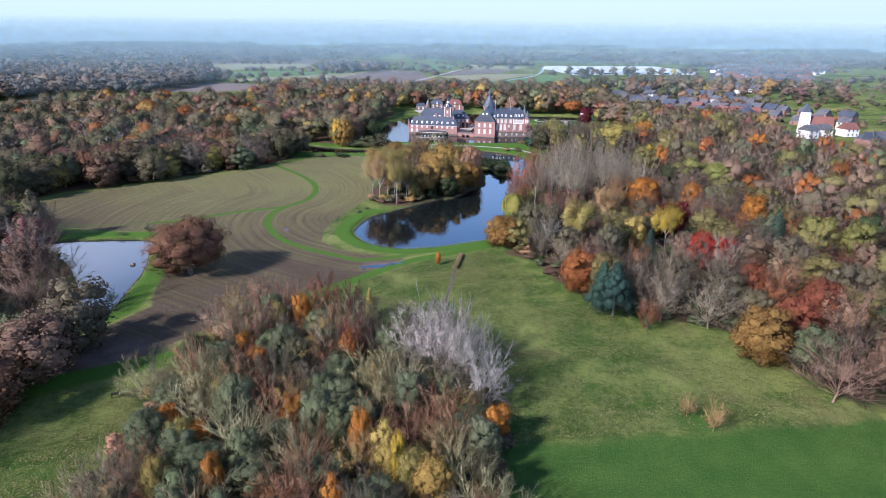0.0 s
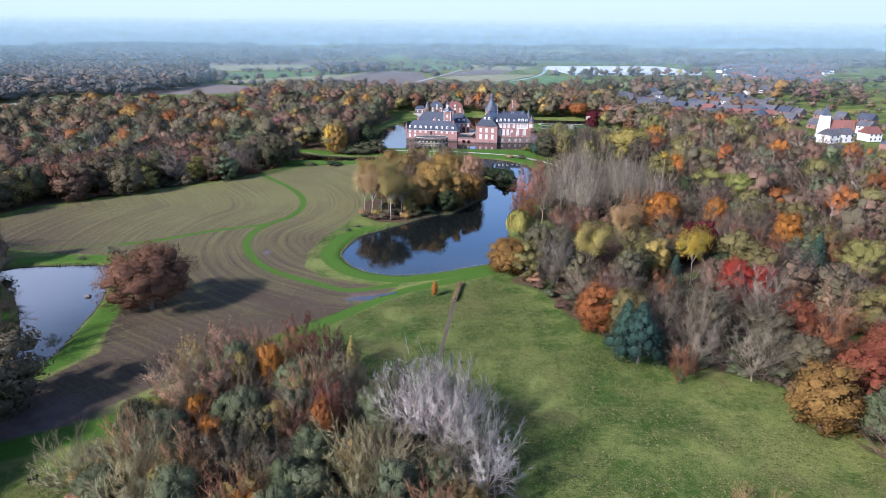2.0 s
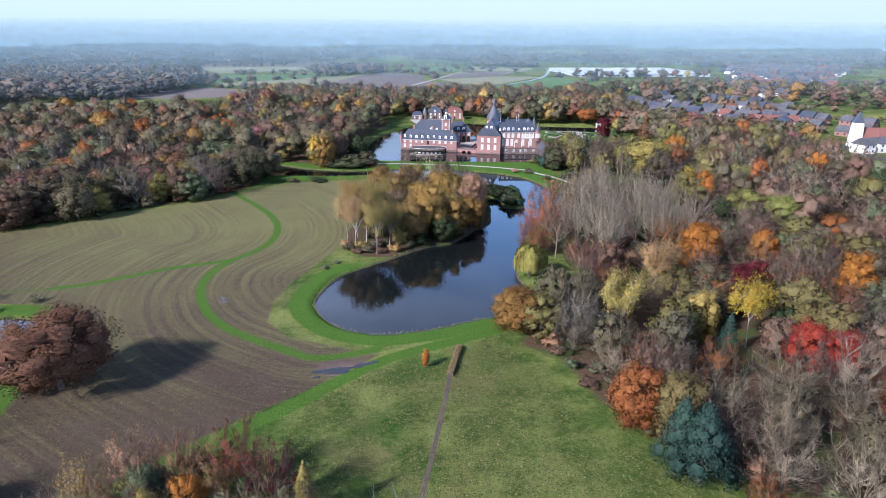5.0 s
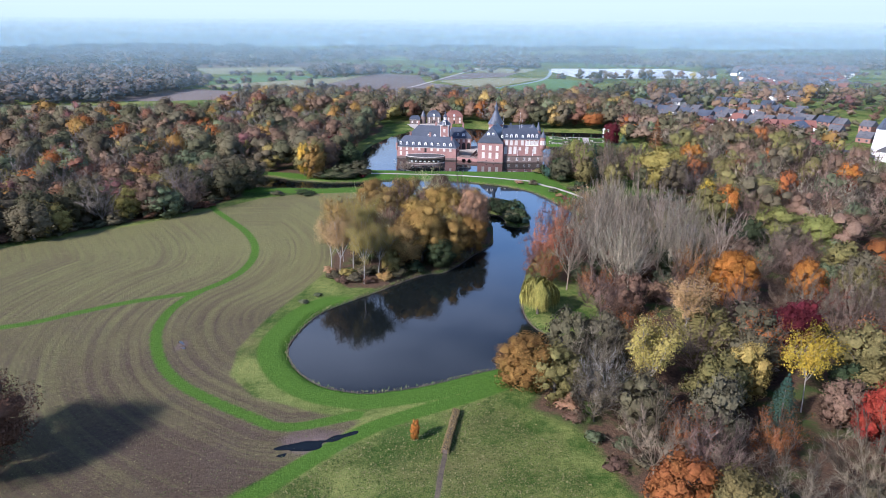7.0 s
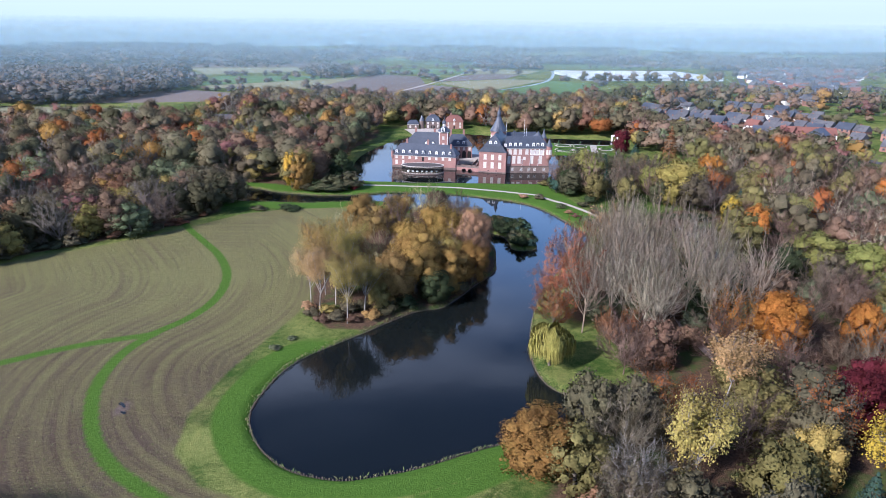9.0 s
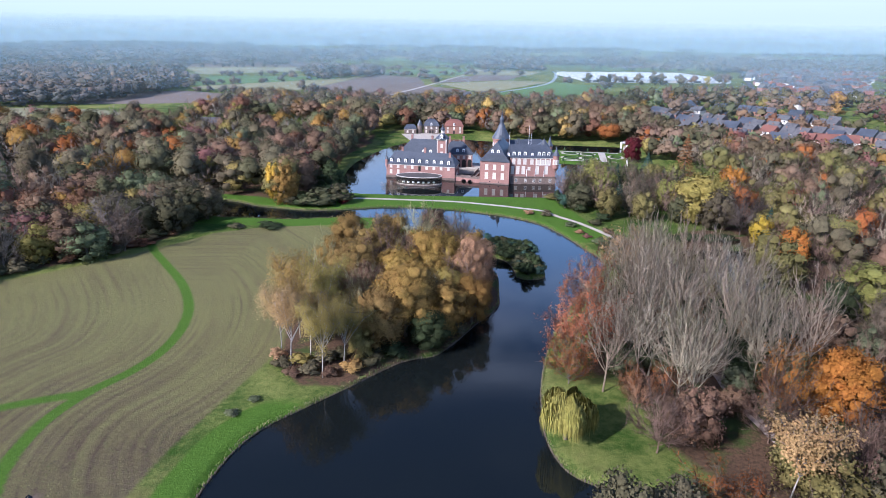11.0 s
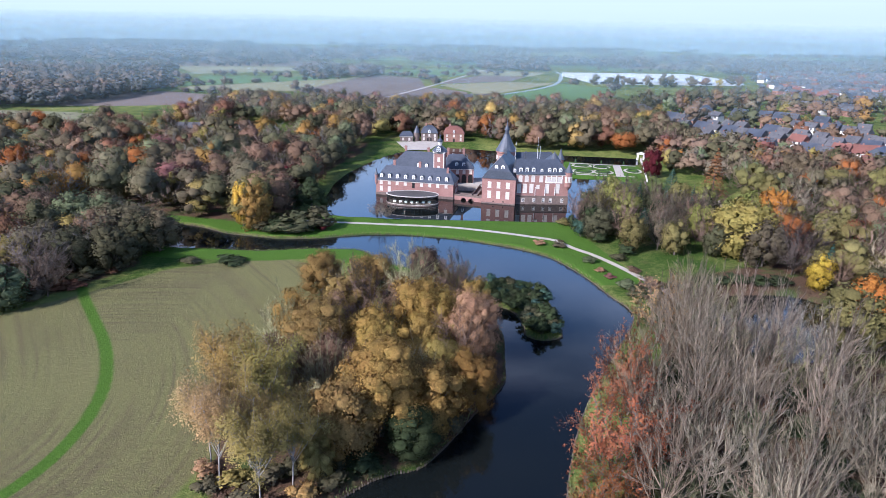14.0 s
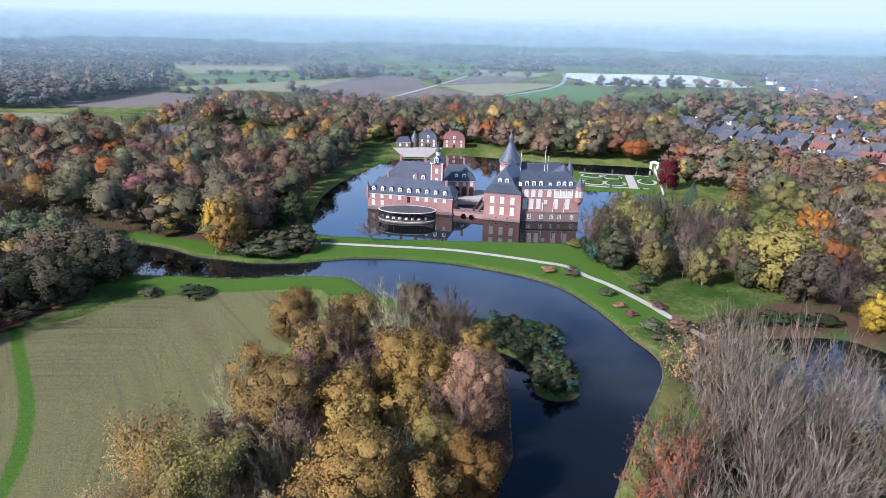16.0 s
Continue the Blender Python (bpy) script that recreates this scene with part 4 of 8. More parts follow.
TREES_EDGE_B = [
    (108.8, 195.9, 14, 5, "conifer", "pine"), (118.8, 189.6, 16, 6, "broad", "olivegreen"), (127.7, 184.0, 16, 6, "broad", "olivegreen"), (57.7, 174.4, 11, 4, "sparse", "rust"),
    (62.9, 233.1, 15, 6, "bare", "rosybare"), (75.1, 227.1, 14, 5, "bare", "rosybare"), (34.5, 259.0, 21, 7.5, "sparse", "coral"), (31.5, 252.0, 12, 5.0, "sparse", "rust"), (40.0, 276.0, 21, 6, "sparse", "coral"),
    (27.6, 233.4, 9, 4.3, "willow", "willow"), (43.6, 193.5, 16, 4, "birch", "paleyellow"), (57.7, 216.6, 15, 4.5, "birch", "tan"), (78.3, 239.5, 17, 7, "broad", "orange"),
    (70.2, 240.5, 16, 6, "sparse", "orange"), (87.9, 245.9, 17, 6, "bare", "rosybare"), (101.2, 252.9, 17, 6, "bare", "rosybare"), (113.8, 290.3, 15, 9, "broad", "yellowgreen"),
    (124.5, 280.8, 15, 8, "broad", "yellowgreen"), (77.9, 210.2, 14, 5.5, "broad", "maroon"), (72.2, 221.9, 12, 6, "bare", "rosybare"), (56.1, 203.6, 13, 6, "bare", "rosybare"),
    (45.3, 210.3, 13, 6, "sparse", "rust"), (33.5, 190.2, 13, 5, "bare", "palebare"), (42.5, 229.9, 15, 6, "bare", "rosybare"),
]
TREES_PARK = [
    (135.3, 377.9, 17, 8, "broad", "olivegold"), (99.5, 307.4, 18, 8, "broad", "olivegold"), (111.7, 321.7, 16, 5, "broad", "orange"),
    (105.8, 363.4, 18, 7, "broad", "olivebrown"), (103.0, 373.0, 22, 11, "broad", "yellow2"), (126.9, 401.0, 19, 7, "broad", "orange"), (111.6, 356.3, 18, 9, "bare", "darkbare"),
    (72.3, 414.8, 18, 7, "broad", "yellowgreen"), (60.3, 388.0, 13, 6, "broad", "darkolive"), (56.4, 403.4, 16, 6, "bare", "rosybare"), (55.0, 390.3, 8, 3.5, "shrub", "pine"),
    (68.8, 385.9, 18, 5, "bare", "rosybare"), (77.9, 377.7, 17, 5, "sparse", "olivebrown"), (110.5, 493.7, 17, 5.5, "broad", "maroon"), (127.0, 457.0, 21, 6, "conifer", "rustconifer"),
    (107.9, 455.9, 12, 5, "conifer", "pine"), (103.5, 418.6, 12, 3.5, "conifer", "pine"), (175.1, 472.6, 19, 8, "broad", "olivebrown"), (163.6, 427.4, 18, 8, "broad", "olivebrown"),
    (113.0, 345.0, 12, 4, "broad", "yellow"), (83.6, 301.5, 15, 7, "bare", "palebare"), (58.7, 314.6, 16, 7, "sparse", "tan"),
]
TREES_PEN = [
    (-26.1, 257.2, 17, 4, "birch", "tan"), (-23.0, 262.5, 18, 4.2, "birch", "gold"), (-29.5, 263.0, 15, 3.8, "birch", "tan"), (-15.0, 257.5, 15, 3.8, "birch", "yellowolive"), (-27.1, 270.6, 19, 4.5, "birch", "gold"), (-20.5, 268.4, 19, 4.5, "birch", "yellowolive"), (-18.6, 252.8, 16, 4, "birch", "yellowolive"),
    (-11.7, 260.3, 9, 3, "broad", "yellowolive"), (-2.7, 271.9, 21, 8.5, "broad", "oak"), (-16.9, 289.8, 20, 8.5, "broad", "oakdark"), (-24.7, 331.7, 15, 5.8, "broad", "oakdark"),
    (-2.1, 322.4, 20, 8, "bare", "greenbare"), (8.7, 323.0, 17, 6, "bare", "rosybare"), (14.0, 299.6, 19, 6.5, "broad", "salmon"), (12.8, 280.6, 14, 6, "broad", "ochre"),
    (7.4, 287.2, 13, 5, "broad", "yellowolive"), (2.5, 267.0, 10, 5.5, "broad", "darkgreen"), (-18.5, 271.8, 16, 4.5, "bare", "greybare"), (-9.7, 306.0, 19, 6, "bare", "rosybare"),
    (-15.4, 317.1, 17, 5, "sparse", "olivebrown"),
]
TREES_WEST = [
    (-60.0, 391.0, 19, 6, "broad", "ochre"), (-65.0, 394.0, 19, 3.5, "broad", "yellow"), (-62.4, 397.9, 20, 8.5, "broad", "olivegold"), (-61.6, 447.4, 14, 4.5, "broad", "maroon"),
    (-93.9, 366.9, 18, 11, "broad", "olivebrown"), (-99.3, 360.2, 16, 8, "broad", "copper"), (-82.8, 366.2, 16, 7, "broad", "olivebrown"), (-45.8, 418.8, 14, 7, "pine", "darkgreen"),
    (-38.5, 395.1, 9, 6, "shrub", "darkolive"), (-46.2, 390.3, 8, 7, "shrub", "darkolive"), (-78.2, 518.9, 17, 7, "broad", "copper"), (-159.0, 523.7, 17, 10, "broad", "yellow2"),
    (-102.6, 420.7, 16, 6, "broad", "yellowolive"), (-100.5, 429.3, 16, 5.5, "broad", "rosemaroon"), (-113.8, 394.7, 14, 7, "broad", "olivebrown"), (-17.0, 406.5, 8, 5, "bare", "greybare"),
]
TREES_LONE = [
    (-72.5, 170.8, 20, 11, "broad", "russet", -0.5), (-57.7, 356.3, 2.6, 4.5, "shrub", "darkgreen"), (-69.4, 355.3, 2.2, 3, "shrub", "darkolive"),
]
ALL_TREES = [(t, "near") for t in TREES_EDGE + TREES_EDGE_B] + [(t, "close" if t[2] > 3 else "mid") for t in TREES_PEN + TREES_LONE] + [(t, "mid") for t in TREES_PARK + TREES_WEST]
STANDING = [(t[0], t[1]) for t, _ in ALL_TREES]
for tree, level in ALL_TREES:
    plant(*tree[:6], level=level, z=tree[6] if len(tree) > 6 else 0.0)

# the copse in the meadow
COPSE_MIX = {"greenbare": (34, "coppice", 9, 12, 4.6, 6.0), "greybare": (10, "coppice", 9, 12, 4.6, 5.8), "mossgreen": (26, "broad", 7, 11, 3.0, 4.2), "olivebrown": (8, "sparse", 9, 13, 3.4, 4.6), "rosy": (15, "coppice", 9, 12, 4.2, 5.4),
             "darkolive": (5, "broad", 6, 10, 3, 4), "rust": (4, "sparse", 8, 12, 2.6, 3.8), "orange": (3, "broad", 7, 10, 2.0, 3.0), "gold": (6, "sparse", 8, 12, 2.6, 3.8), "yellowolive": (8, "broad", 8, 11, 2.2, 3.2)}
PALE = [(-4, 117, 17, 6.5), (1.5, 113, 18, 6.5), (5.5, 108, 17, 6), (4, 117, 16, 6), (-1, 122, 15, 5.5), (8, 102, 15, 5.5)]
for x, y, h, r in PALE:
    plant(x, y, h, r, "bare", "palebare", "near", " beside the copse")
for x, y, h, r, kind, colour in [(-2.5, 114, 15, 4, "sparse", "palebare"), (-32, 133, 12, 3, "broad", "orange"), (-22, 138, 12, 4.2, "sparse", "maroon"), (-16.5, 135, 11, 3.2, "conifer", "yellowolive"),
                                 (-29, 143, 12, 4, "sparse", "rustred"), (-18, 120, 12, 3.5, "sparse", "rustred"), (-43, 140, 12, 4, "sparse", "rosy"), (-47, 134, 12, 3.6, "sparse", "gold"),
                                 (-33, 75.8, 11.5, 2.0, "broad", "orange"), (-8, 82.2, 12.5, 3.2, "broad", "yellow2"), (-6.4, 80.6, 12, 1.5, "broad", "yellow"), (-14.4, 71.2, 11.5, 1.8, "broad", "orange"), (-0.6, 74.9, 11.5, 3.4, "broad", "oak"),
                                 (-47.4, 107.9, 12, 4.2, "coppice", "rosy"), (-17.9, 113.1, 12.5, 2.6, "broad", "rust"), (-45.9, 123.2, 12.5, 4.4, "sparse", "salmon"), (-40, 128, 12, 4, "sparse", "rosy"), (-20.7, 92.4, 12, 3.6, "broad", "mossgreen"),
                                 (-12.5, 86, 12.5, 2.0, "broad", "orange"), (-36, 96, 12, 3.8, "broad", "mossgreen"), (-5, 98, 12.5, 3.6, "broad", "mossgreen"), (-28, 110, 12.5, 3.4, "broad", "darkolive")]:
    plant(x, y, h, r, kind, colour, "near", " in the copse")
    PALE.append((x, y, h, r))
r = np.random.default_rng(3)
pts = clear_of(scatter(WOODS["copse"], 5.6, 11), [p[:2] for p in PALE], 3.6)
for x, y in pts:
    kind, colour, h, rad = wood_mix(r, COPSE_MIX)
    plant(x, y, h, rad, kind, colour, "near", " in the copse", "trees of the copse")

# the wood east of the meadow
EAST_MIX = {"rosybare": (14, "bare", 12, 17, 5, 7), "greybare": (16, "bare", 12, 18, 5, 7), "rust": (5, "sparse", 10, 15, 4, 5.5), "olivebrown": (14, "broad", 11, 16, 5, 6.8), "copper": (11, "broad", 11, 15, 4.6, 6.4),
            "olivegold": (14, "broad", 12, 16, 5, 7), "duskmauve": (10, "bare", 11, 16, 5, 7), "darkgreen": (3, "broad", 9, 13, 4, 5), "orange": (3, "broad", 10, 14, 4, 5.5), "rustred": (3, "sparse", 10, 14, 4, 5), "mossgreen": (5, "broad", 10, 15, 5, 6.4)}
GROVE_MIX = {"palegrey": (6, "tallbare", 19, 23, 4.4, 6), "greybare": (2, "tallbare", 18, 22, 4.4, 6), "greenbare": (2, "tallbare", 16, 20, 4.2, 5.5)}
GROVE = np.array([(36, 246), (52, 238), (78, 250), (92, 272), (84, 296), (74, 318), (66, 330), (60, 318), (52, 300), (43, 284)], float)
pts = clear_of(scatter(GROVE, 7.6, 21), STANDING, 3.4)
for x, y in pts:
    kind, colour, h, rad = wood_mix(r, GROVE_MIX)
    plant(x, y, h, rad, kind, colour, "near", " in the tall grove", "trees of the grove")
EAST_NEAR = np.array([(24, 205), (26, 184), (32, 168), (38, 158), (44, 150), (54, 143), (66, 138), (73, 132), (77, 118), (80, 106), (92, 102), (118, 118), (128, 160), (128, 230), (120, 300), (112, 300), (94, 272), (80, 248), (52, 236), (46, 236), (48, 222), (40, 212)], float)
pts = clear_view(clear_of(scatter(EAST_NEAR, 9.0, 22), STANDING, 6.2), TREES_EDGE + TREES_EDGE_B)
for x, y in pts:
    kind, colour, h, rad = wood_mix(r, EAST_MIX)
    plant(x, y, h, rad, kind, colour, "near" if y < 165 else "mid", " in the east wood", "trees of the east wood")
EAST_FAR = np.array([(92, 100), (170, 60), (270, 180), (262, 340), (215, 380), (200, 470), (160, 500), (135, 470), (132, 420), (118, 392), (104, 372), (118, 345), (122, 318), (124, 300), (130, 230), (130, 160), (120, 118)], float)
pts = clear_of(scatter(EAST_FAR, 11.5, 23), STANDING, 8)
DENSITY["far"] = (1700, 0.36)
FAR_SHAPES.clear()
woodland("east_woodland", pts[~((pts[:, 0] > 216) & (pts[:, 1] > 338))], {k: (v[0], v[1], v[2] + 2, v[3] + 3, v[4] * 1.12, v[5] * 1.15) for k, v in EAST_MIX.items()}, 31, "mixed autumn woodland, half bare, beyond the grove")

DENSITY["far"] = (1000, 0.5)
FAR_SHAPES.clear()

# the trees by the west pond
WEST_MIX = {"olivebrown": (22, "broad", 15, 20, 7, 9.5), "copper": (14, "broad", 14, 19, 6.8, 9), "duskmauve": (16, "bare", 14, 20, 6.8, 9), "rust": (2.5, "broad", 14, 18, 6, 8.5), "ochre": (4, "broad", 14, 19, 6, 8.5), "rosemaroon": (3, "broad", 14, 18, 6, 8.5), "darkolive": (17, "broad", 14, 19, 6.8, 9), "russet": (6, "broad", 13, 18, 6, 8.4),
            "duskgrey": (12, "bare", 14, 19, 6.6, 8.6), "mossgreen": (7, "broad", 13, 18, 6.4, 8.4), "rosybare": (6, "bare", 14, 18, 6, 8), "yellowolive": (4, "broad", 13, 17, 5.6, 7.5)}
for x, y, h, rad, kind, colour in [(-123, 186, 17, 6, "bare", "darkbare"), (-106, 164, 9, 4, "sparse", "darkolive"), (-117, 174, 16, 6, "bare", "greybare"), (-99, 150, 9, 4.5, "broad", "mossgreen"), (-90, 121, 12, 5, "broad", "mossgreen"),
                                   (-83, 118, 7, 4, "broad", "olivegold"), (-100, 128, 12, 6, "sparse", "mossgreen"), (-84, 104, 8, 4.5, "broad", "rust"), (-134, 200, 18, 7, "pine", "olivebrown"), (-88, 132, 4, 2.4, "sparse", "mossgreen")]:
    plant(x, y, h, rad, kind, colour, "mid", " beside the west pond")
    STANDING.append((x, y))
pts = clear_of(scatter(WOODS["pondside"], 11, 24), STANDING, 6.5)
pts = pts[(pts[:, 0] > -165) & (pts[:, 1] > 78) & (np.min([area_distance(pts, PONDS["west_pond"])], 0) > 2)]
for x, y in pts:
    kind, colour, h, rad = wood_mix(r, WEST_MIX)
    plant(x, y, h, rad, kind, colour, "mid", " beside the west pond", "trees by the west pond")

# the wood west of the field
EDGE_W = np.array([(-210, 240), (-168, 252), (-160, 268), (-138, 287), (-108, 313), (-90, 335), (-82, 354), (-92, 376), (-116, 386), (-135, 380), (-150, 340), (-175, 310), (-215, 290)], float)
pts = clear_of(scatter(EDGE_W, 11, 25), STANDING, 5.5)
for x, y in pts:
    kind, colour, h, rad = wood_mix(r, WEST_MIX)
    plant(x, y, h, rad, kind, colour, "mid", " beside the field", "trees beside the field")
REST_W = np.array([(-330, 230), (-215, 240), (-217, 292), (-176, 312), (-152, 342), (-137, 382), (-137, 400), (-121, 410), (-80, 401), (-57, 394), (-49, 402), (-52, 440), (-54, 480), (-52, 500), (-47, 522), (-42, 545), (-44, 588), (-150, 560), (-190, 590), (-270, 575), (-330, 560)], float)
pts = clear_of(scatter(REST_W, 12.5, 26), STANDING, 5)
woodland("west_woodland", pts, WEST_MIX, 32, "dense mixed autumn woodland west of the moat")

# belts and far woods
BELT = np.array([(-200, 640), (-185, 755), (-100, 770), (-60, 755), (0, 775), (60, 775), (165, 735), (160, 640), (165, 590), (140, 556), (120, 556), (76, 562), (45, 570), (26, 598), (-30, 604), (-60, 592), (-150, 612)], float)
pts = scatter(BELT, 12, 27)
pts = pts[~((pts[:, 0] > -150) & (pts[:, 0] < -90) & (pts[:, 1] < 650))]
woodland("north_woodland", pts, WEST_MIX | {"gold": (5, "broad", 14, 20, 6, 8)}, 33, "tall mixed autumn trees behind the castle")
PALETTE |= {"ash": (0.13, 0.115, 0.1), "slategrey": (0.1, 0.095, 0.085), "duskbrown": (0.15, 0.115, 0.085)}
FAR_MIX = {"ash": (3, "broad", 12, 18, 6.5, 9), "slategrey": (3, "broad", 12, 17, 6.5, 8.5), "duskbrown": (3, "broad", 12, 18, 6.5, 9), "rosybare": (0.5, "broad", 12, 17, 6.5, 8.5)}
DENSITY["far"] = (50, 2.0)
FAR_SHAPES.clear()
FARWOODS = {
    "far_west_woodland": np.array([(-900, 640), (-440, 600), (-400, 700), (-330, 735), (-305, 900), (-335, 985), (-400, 1080), (-440, 1250), (-900, 1250)], float),
    "field_copse": np.array([(-215, 1180), (-120, 1180), (-112, 1300), (-140, 1350), (-215, 1330), (-240, 1240)], float),
    "east_far_woodland": np.array([(640, 1750), (560, 1500), (620, 1480), (900, 1620), (1400, 1800), (1400, 2000), (700, 1900)], float),
    "pale_plantation": np.array([(60, 1500), (200, 1440), (200, 1520), (70, 1570)], float),
}
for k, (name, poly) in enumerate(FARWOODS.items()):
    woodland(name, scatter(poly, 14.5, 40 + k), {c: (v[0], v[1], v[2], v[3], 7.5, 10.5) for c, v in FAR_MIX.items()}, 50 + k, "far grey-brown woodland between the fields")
DENSITY["far"] = (26, 3.6)
FAR_SHAPES.clear()
r = np.random.default_rng(77)
spots = []
for k in range(190):
    y = 1500 + 3200 * r.uniform() ** 1.3
    x = r.uniform(-0.95, 0.95) * y
    if abs(x) < 500 and y < 1700:
        continue
    n = int(r.integers(14, 42))
    lng = r.uniform(60, 260)
    spots.append(np.column_stack([x + r.uniform(-lng, lng, n), y + r.normal(size=n) * 18]))
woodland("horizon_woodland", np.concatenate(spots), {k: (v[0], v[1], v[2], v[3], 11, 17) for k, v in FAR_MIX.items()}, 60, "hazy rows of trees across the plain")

# ---- castle ----
def part_at(name, bm, material, parent, m, label=""):
    bmesh.ops.recalc_face_normals(bm, faces=bm.faces)
    ob = part(name, bm, material, parent, label)
    ob.matrix_basis = m
    return ob


def shared(name, me, parent, m, label=""):
    ob = new(name, me)
    ob.parent, ob.matrix_basis = parent, m
    return tagged(ob, label)


def as_mesh(name, bm, *mats):
    bmesh.ops.recalc_face_normals(bm, faces=bm.faces)
    me = bpy.data.meshes.new(name)
    bm.to_mesh(me), bm.free()
    for k in mats:
        me.materials.append(k)
    return me


def prism(bm, pts, y0, y1):
    """An upright outline in x and z, drawn out along y."""
    a = [bm.verts.new((x, y0, z)) for x, z in pts]
    b = [bm.verts.new((x, y1, z)) for x, z in pts]
    bm.faces.new(a), bm.faces.new(b[::-1])
    for i in range(len(pts)):
        j = (i + 1) % len(pts)
        bm.faces.new((a[j], a[i], b[i], b[j]))


def roof_body(bm, length, depth, ze, zr, hip0, hip1, over=0.4, thick=0.22):
    x0, x1, y0, y1, ym = -over if hip0 else -0.15, length + (over if hip1 else 0.15), -over, depth + over, depth / 2
    a = [(x0, y0), (x1, y0), (x1, y1), (x0, y1)]
    low = [bm.verts.new((x, y, ze - thick)) for x, y in a]
    eav = [bm.verts.new((x, y, ze)) for x, y in a]
    r0, r1 = bm.verts.new((hip0 if hip0 else x0, ym, zr)), bm.verts.new((length - hip1 if hip1 else x1, ym, zr))
    bm.faces.new(low[::-1])
    for i in range(4):
        bm.faces.new((low[i], low[(i + 1) % 4], eav[(i + 1) % 4], eav[i]))
    bm.faces.new((eav[0], eav[1], r1, r0)), bm.faces.new((eav[2], eav[3], r0, r1))
    bm.faces.new((eav[1], eav[2], r1)), bm.faces.new((eav[3], eav[0], r0))


def wing(parent, m, length, depth, z0, ze, zr, hip0=0.0, hip1=0.0, wall=None, roof=None):
    bm = bmesh.new()
    box(bm, 0, length, 0, depth, z0, ze)
    if not hip0:
        v = [bm.verts.new(p) for p in ((0, 0, ze), (0, depth, ze), (0, depth / 2, zr - 0.1), (0.4, 0, ze), (0.4, depth, ze), (0.4, depth / 2, zr - 0.1))]
        for q in ((0, 1, 2), (5, 4, 3), (0, 2, 5, 3), (1, 4, 5, 2)):
            bm.faces.new([v[i] for i in q])
    if not hip1:
        v = [bm.verts.new(p) for p in ((length, 0, ze), (length, depth, ze), (length, depth / 2, zr - 0.1), (length - 0.4, 0, ze), (length - 0.4, depth, ze), (length - 0.4, depth / 2, zr - 0.1))]
        for q in ((0, 1, 2), (5, 4, 3), (0, 2, 5, 3), (1, 4, 5, 2)):
            bm.faces.new([v[i] for i in q])
    w = part_at("wall", bm, wall or M_BRICK, parent, m)
    bm = bmesh.new()
    roof_body(bm, length, depth, ze, zr, hip0, hip1)
    part_at("roof", bm, roof or M_SLATE, parent, m)
    bm = bmesh.new()
    box(bm, -0.18, length + 0.18, -0.18, depth + 0.18, ze - 0.62, ze - 0.3, 0.05)
    part_at("cornice", bm, M_STONE, parent, m, "pale stone cornice")
    return w


WINDOW_MESH = {}


def window(parent, m, x, z, w, h, y=0.0, blind=True, arched=False):
    """A framed window on the wall plane y of a wing; z is its sill."""
    key = (w, h, blind, arched)
    if key not in WINDOW_MESH:
        bm = bmesh.new()
        f = 0.16
        box(bm, -w / 2 - f, -w / 2, -0.12, 0.1, -f, h + f, 0.02)
        box(bm, w / 2, w / 2 + f, -0.12, 0.1, -f, h + f, 0.02)
        box(bm, -w / 2, w / 2, -0.12, 0.1, h, h + f, 0.02)
        box(bm, -w / 2 - f - 0.1, w / 2 + f + 0.1, -0.22, 0.1, -f - 0.14, -f, 0.02)
        if arched:
            prism(bm, [(w / 2 * math.cos(a), h + f + w * 0.32 * math.sin(a)) for a in np.linspace(0, math.pi, 8)], -0.1, 0.1)
        frame_me = as_mesh("window", bm, M_STONE)
        bm = bmesh.new()
        box(bm, -w / 2, w / 2, -0.03, 0.05, -f, h)
        pane_me = as_mesh("pane", bm, M_BLIND if blind else M_PANE)
        bm = bmesh.new()
        box(bm, -0.05, 0.05, -0.07, -0.02, -f, h)
        for k in (0.36, 0.68):
            box(bm, -w / 2, -0.05, -0.07, -0.02, h * k - 0.035, h * k + 0.035)
            box(bm, 0.05, w / 2, -0.07, -0.02, h * k - 0.035, h * k + 0.035)
        bars_me = as_mesh("glazing_bar", bm, M_STONE if blind else M_WHITE)
        WINDOW_MESH[key] = frame_me, pane_me, bars_me
    frame_me, pane_me, bars_me = WINDOW_MESH[key]
    ob = shared("window", frame_me, parent, m @ Matrix.Translation((x, y, z)))
    shared("pane", pane_me, ob, Matrix())
    shared("glazing_bar", bars_me, ob, Matrix())
    return ob


DORMER_MESH = {}


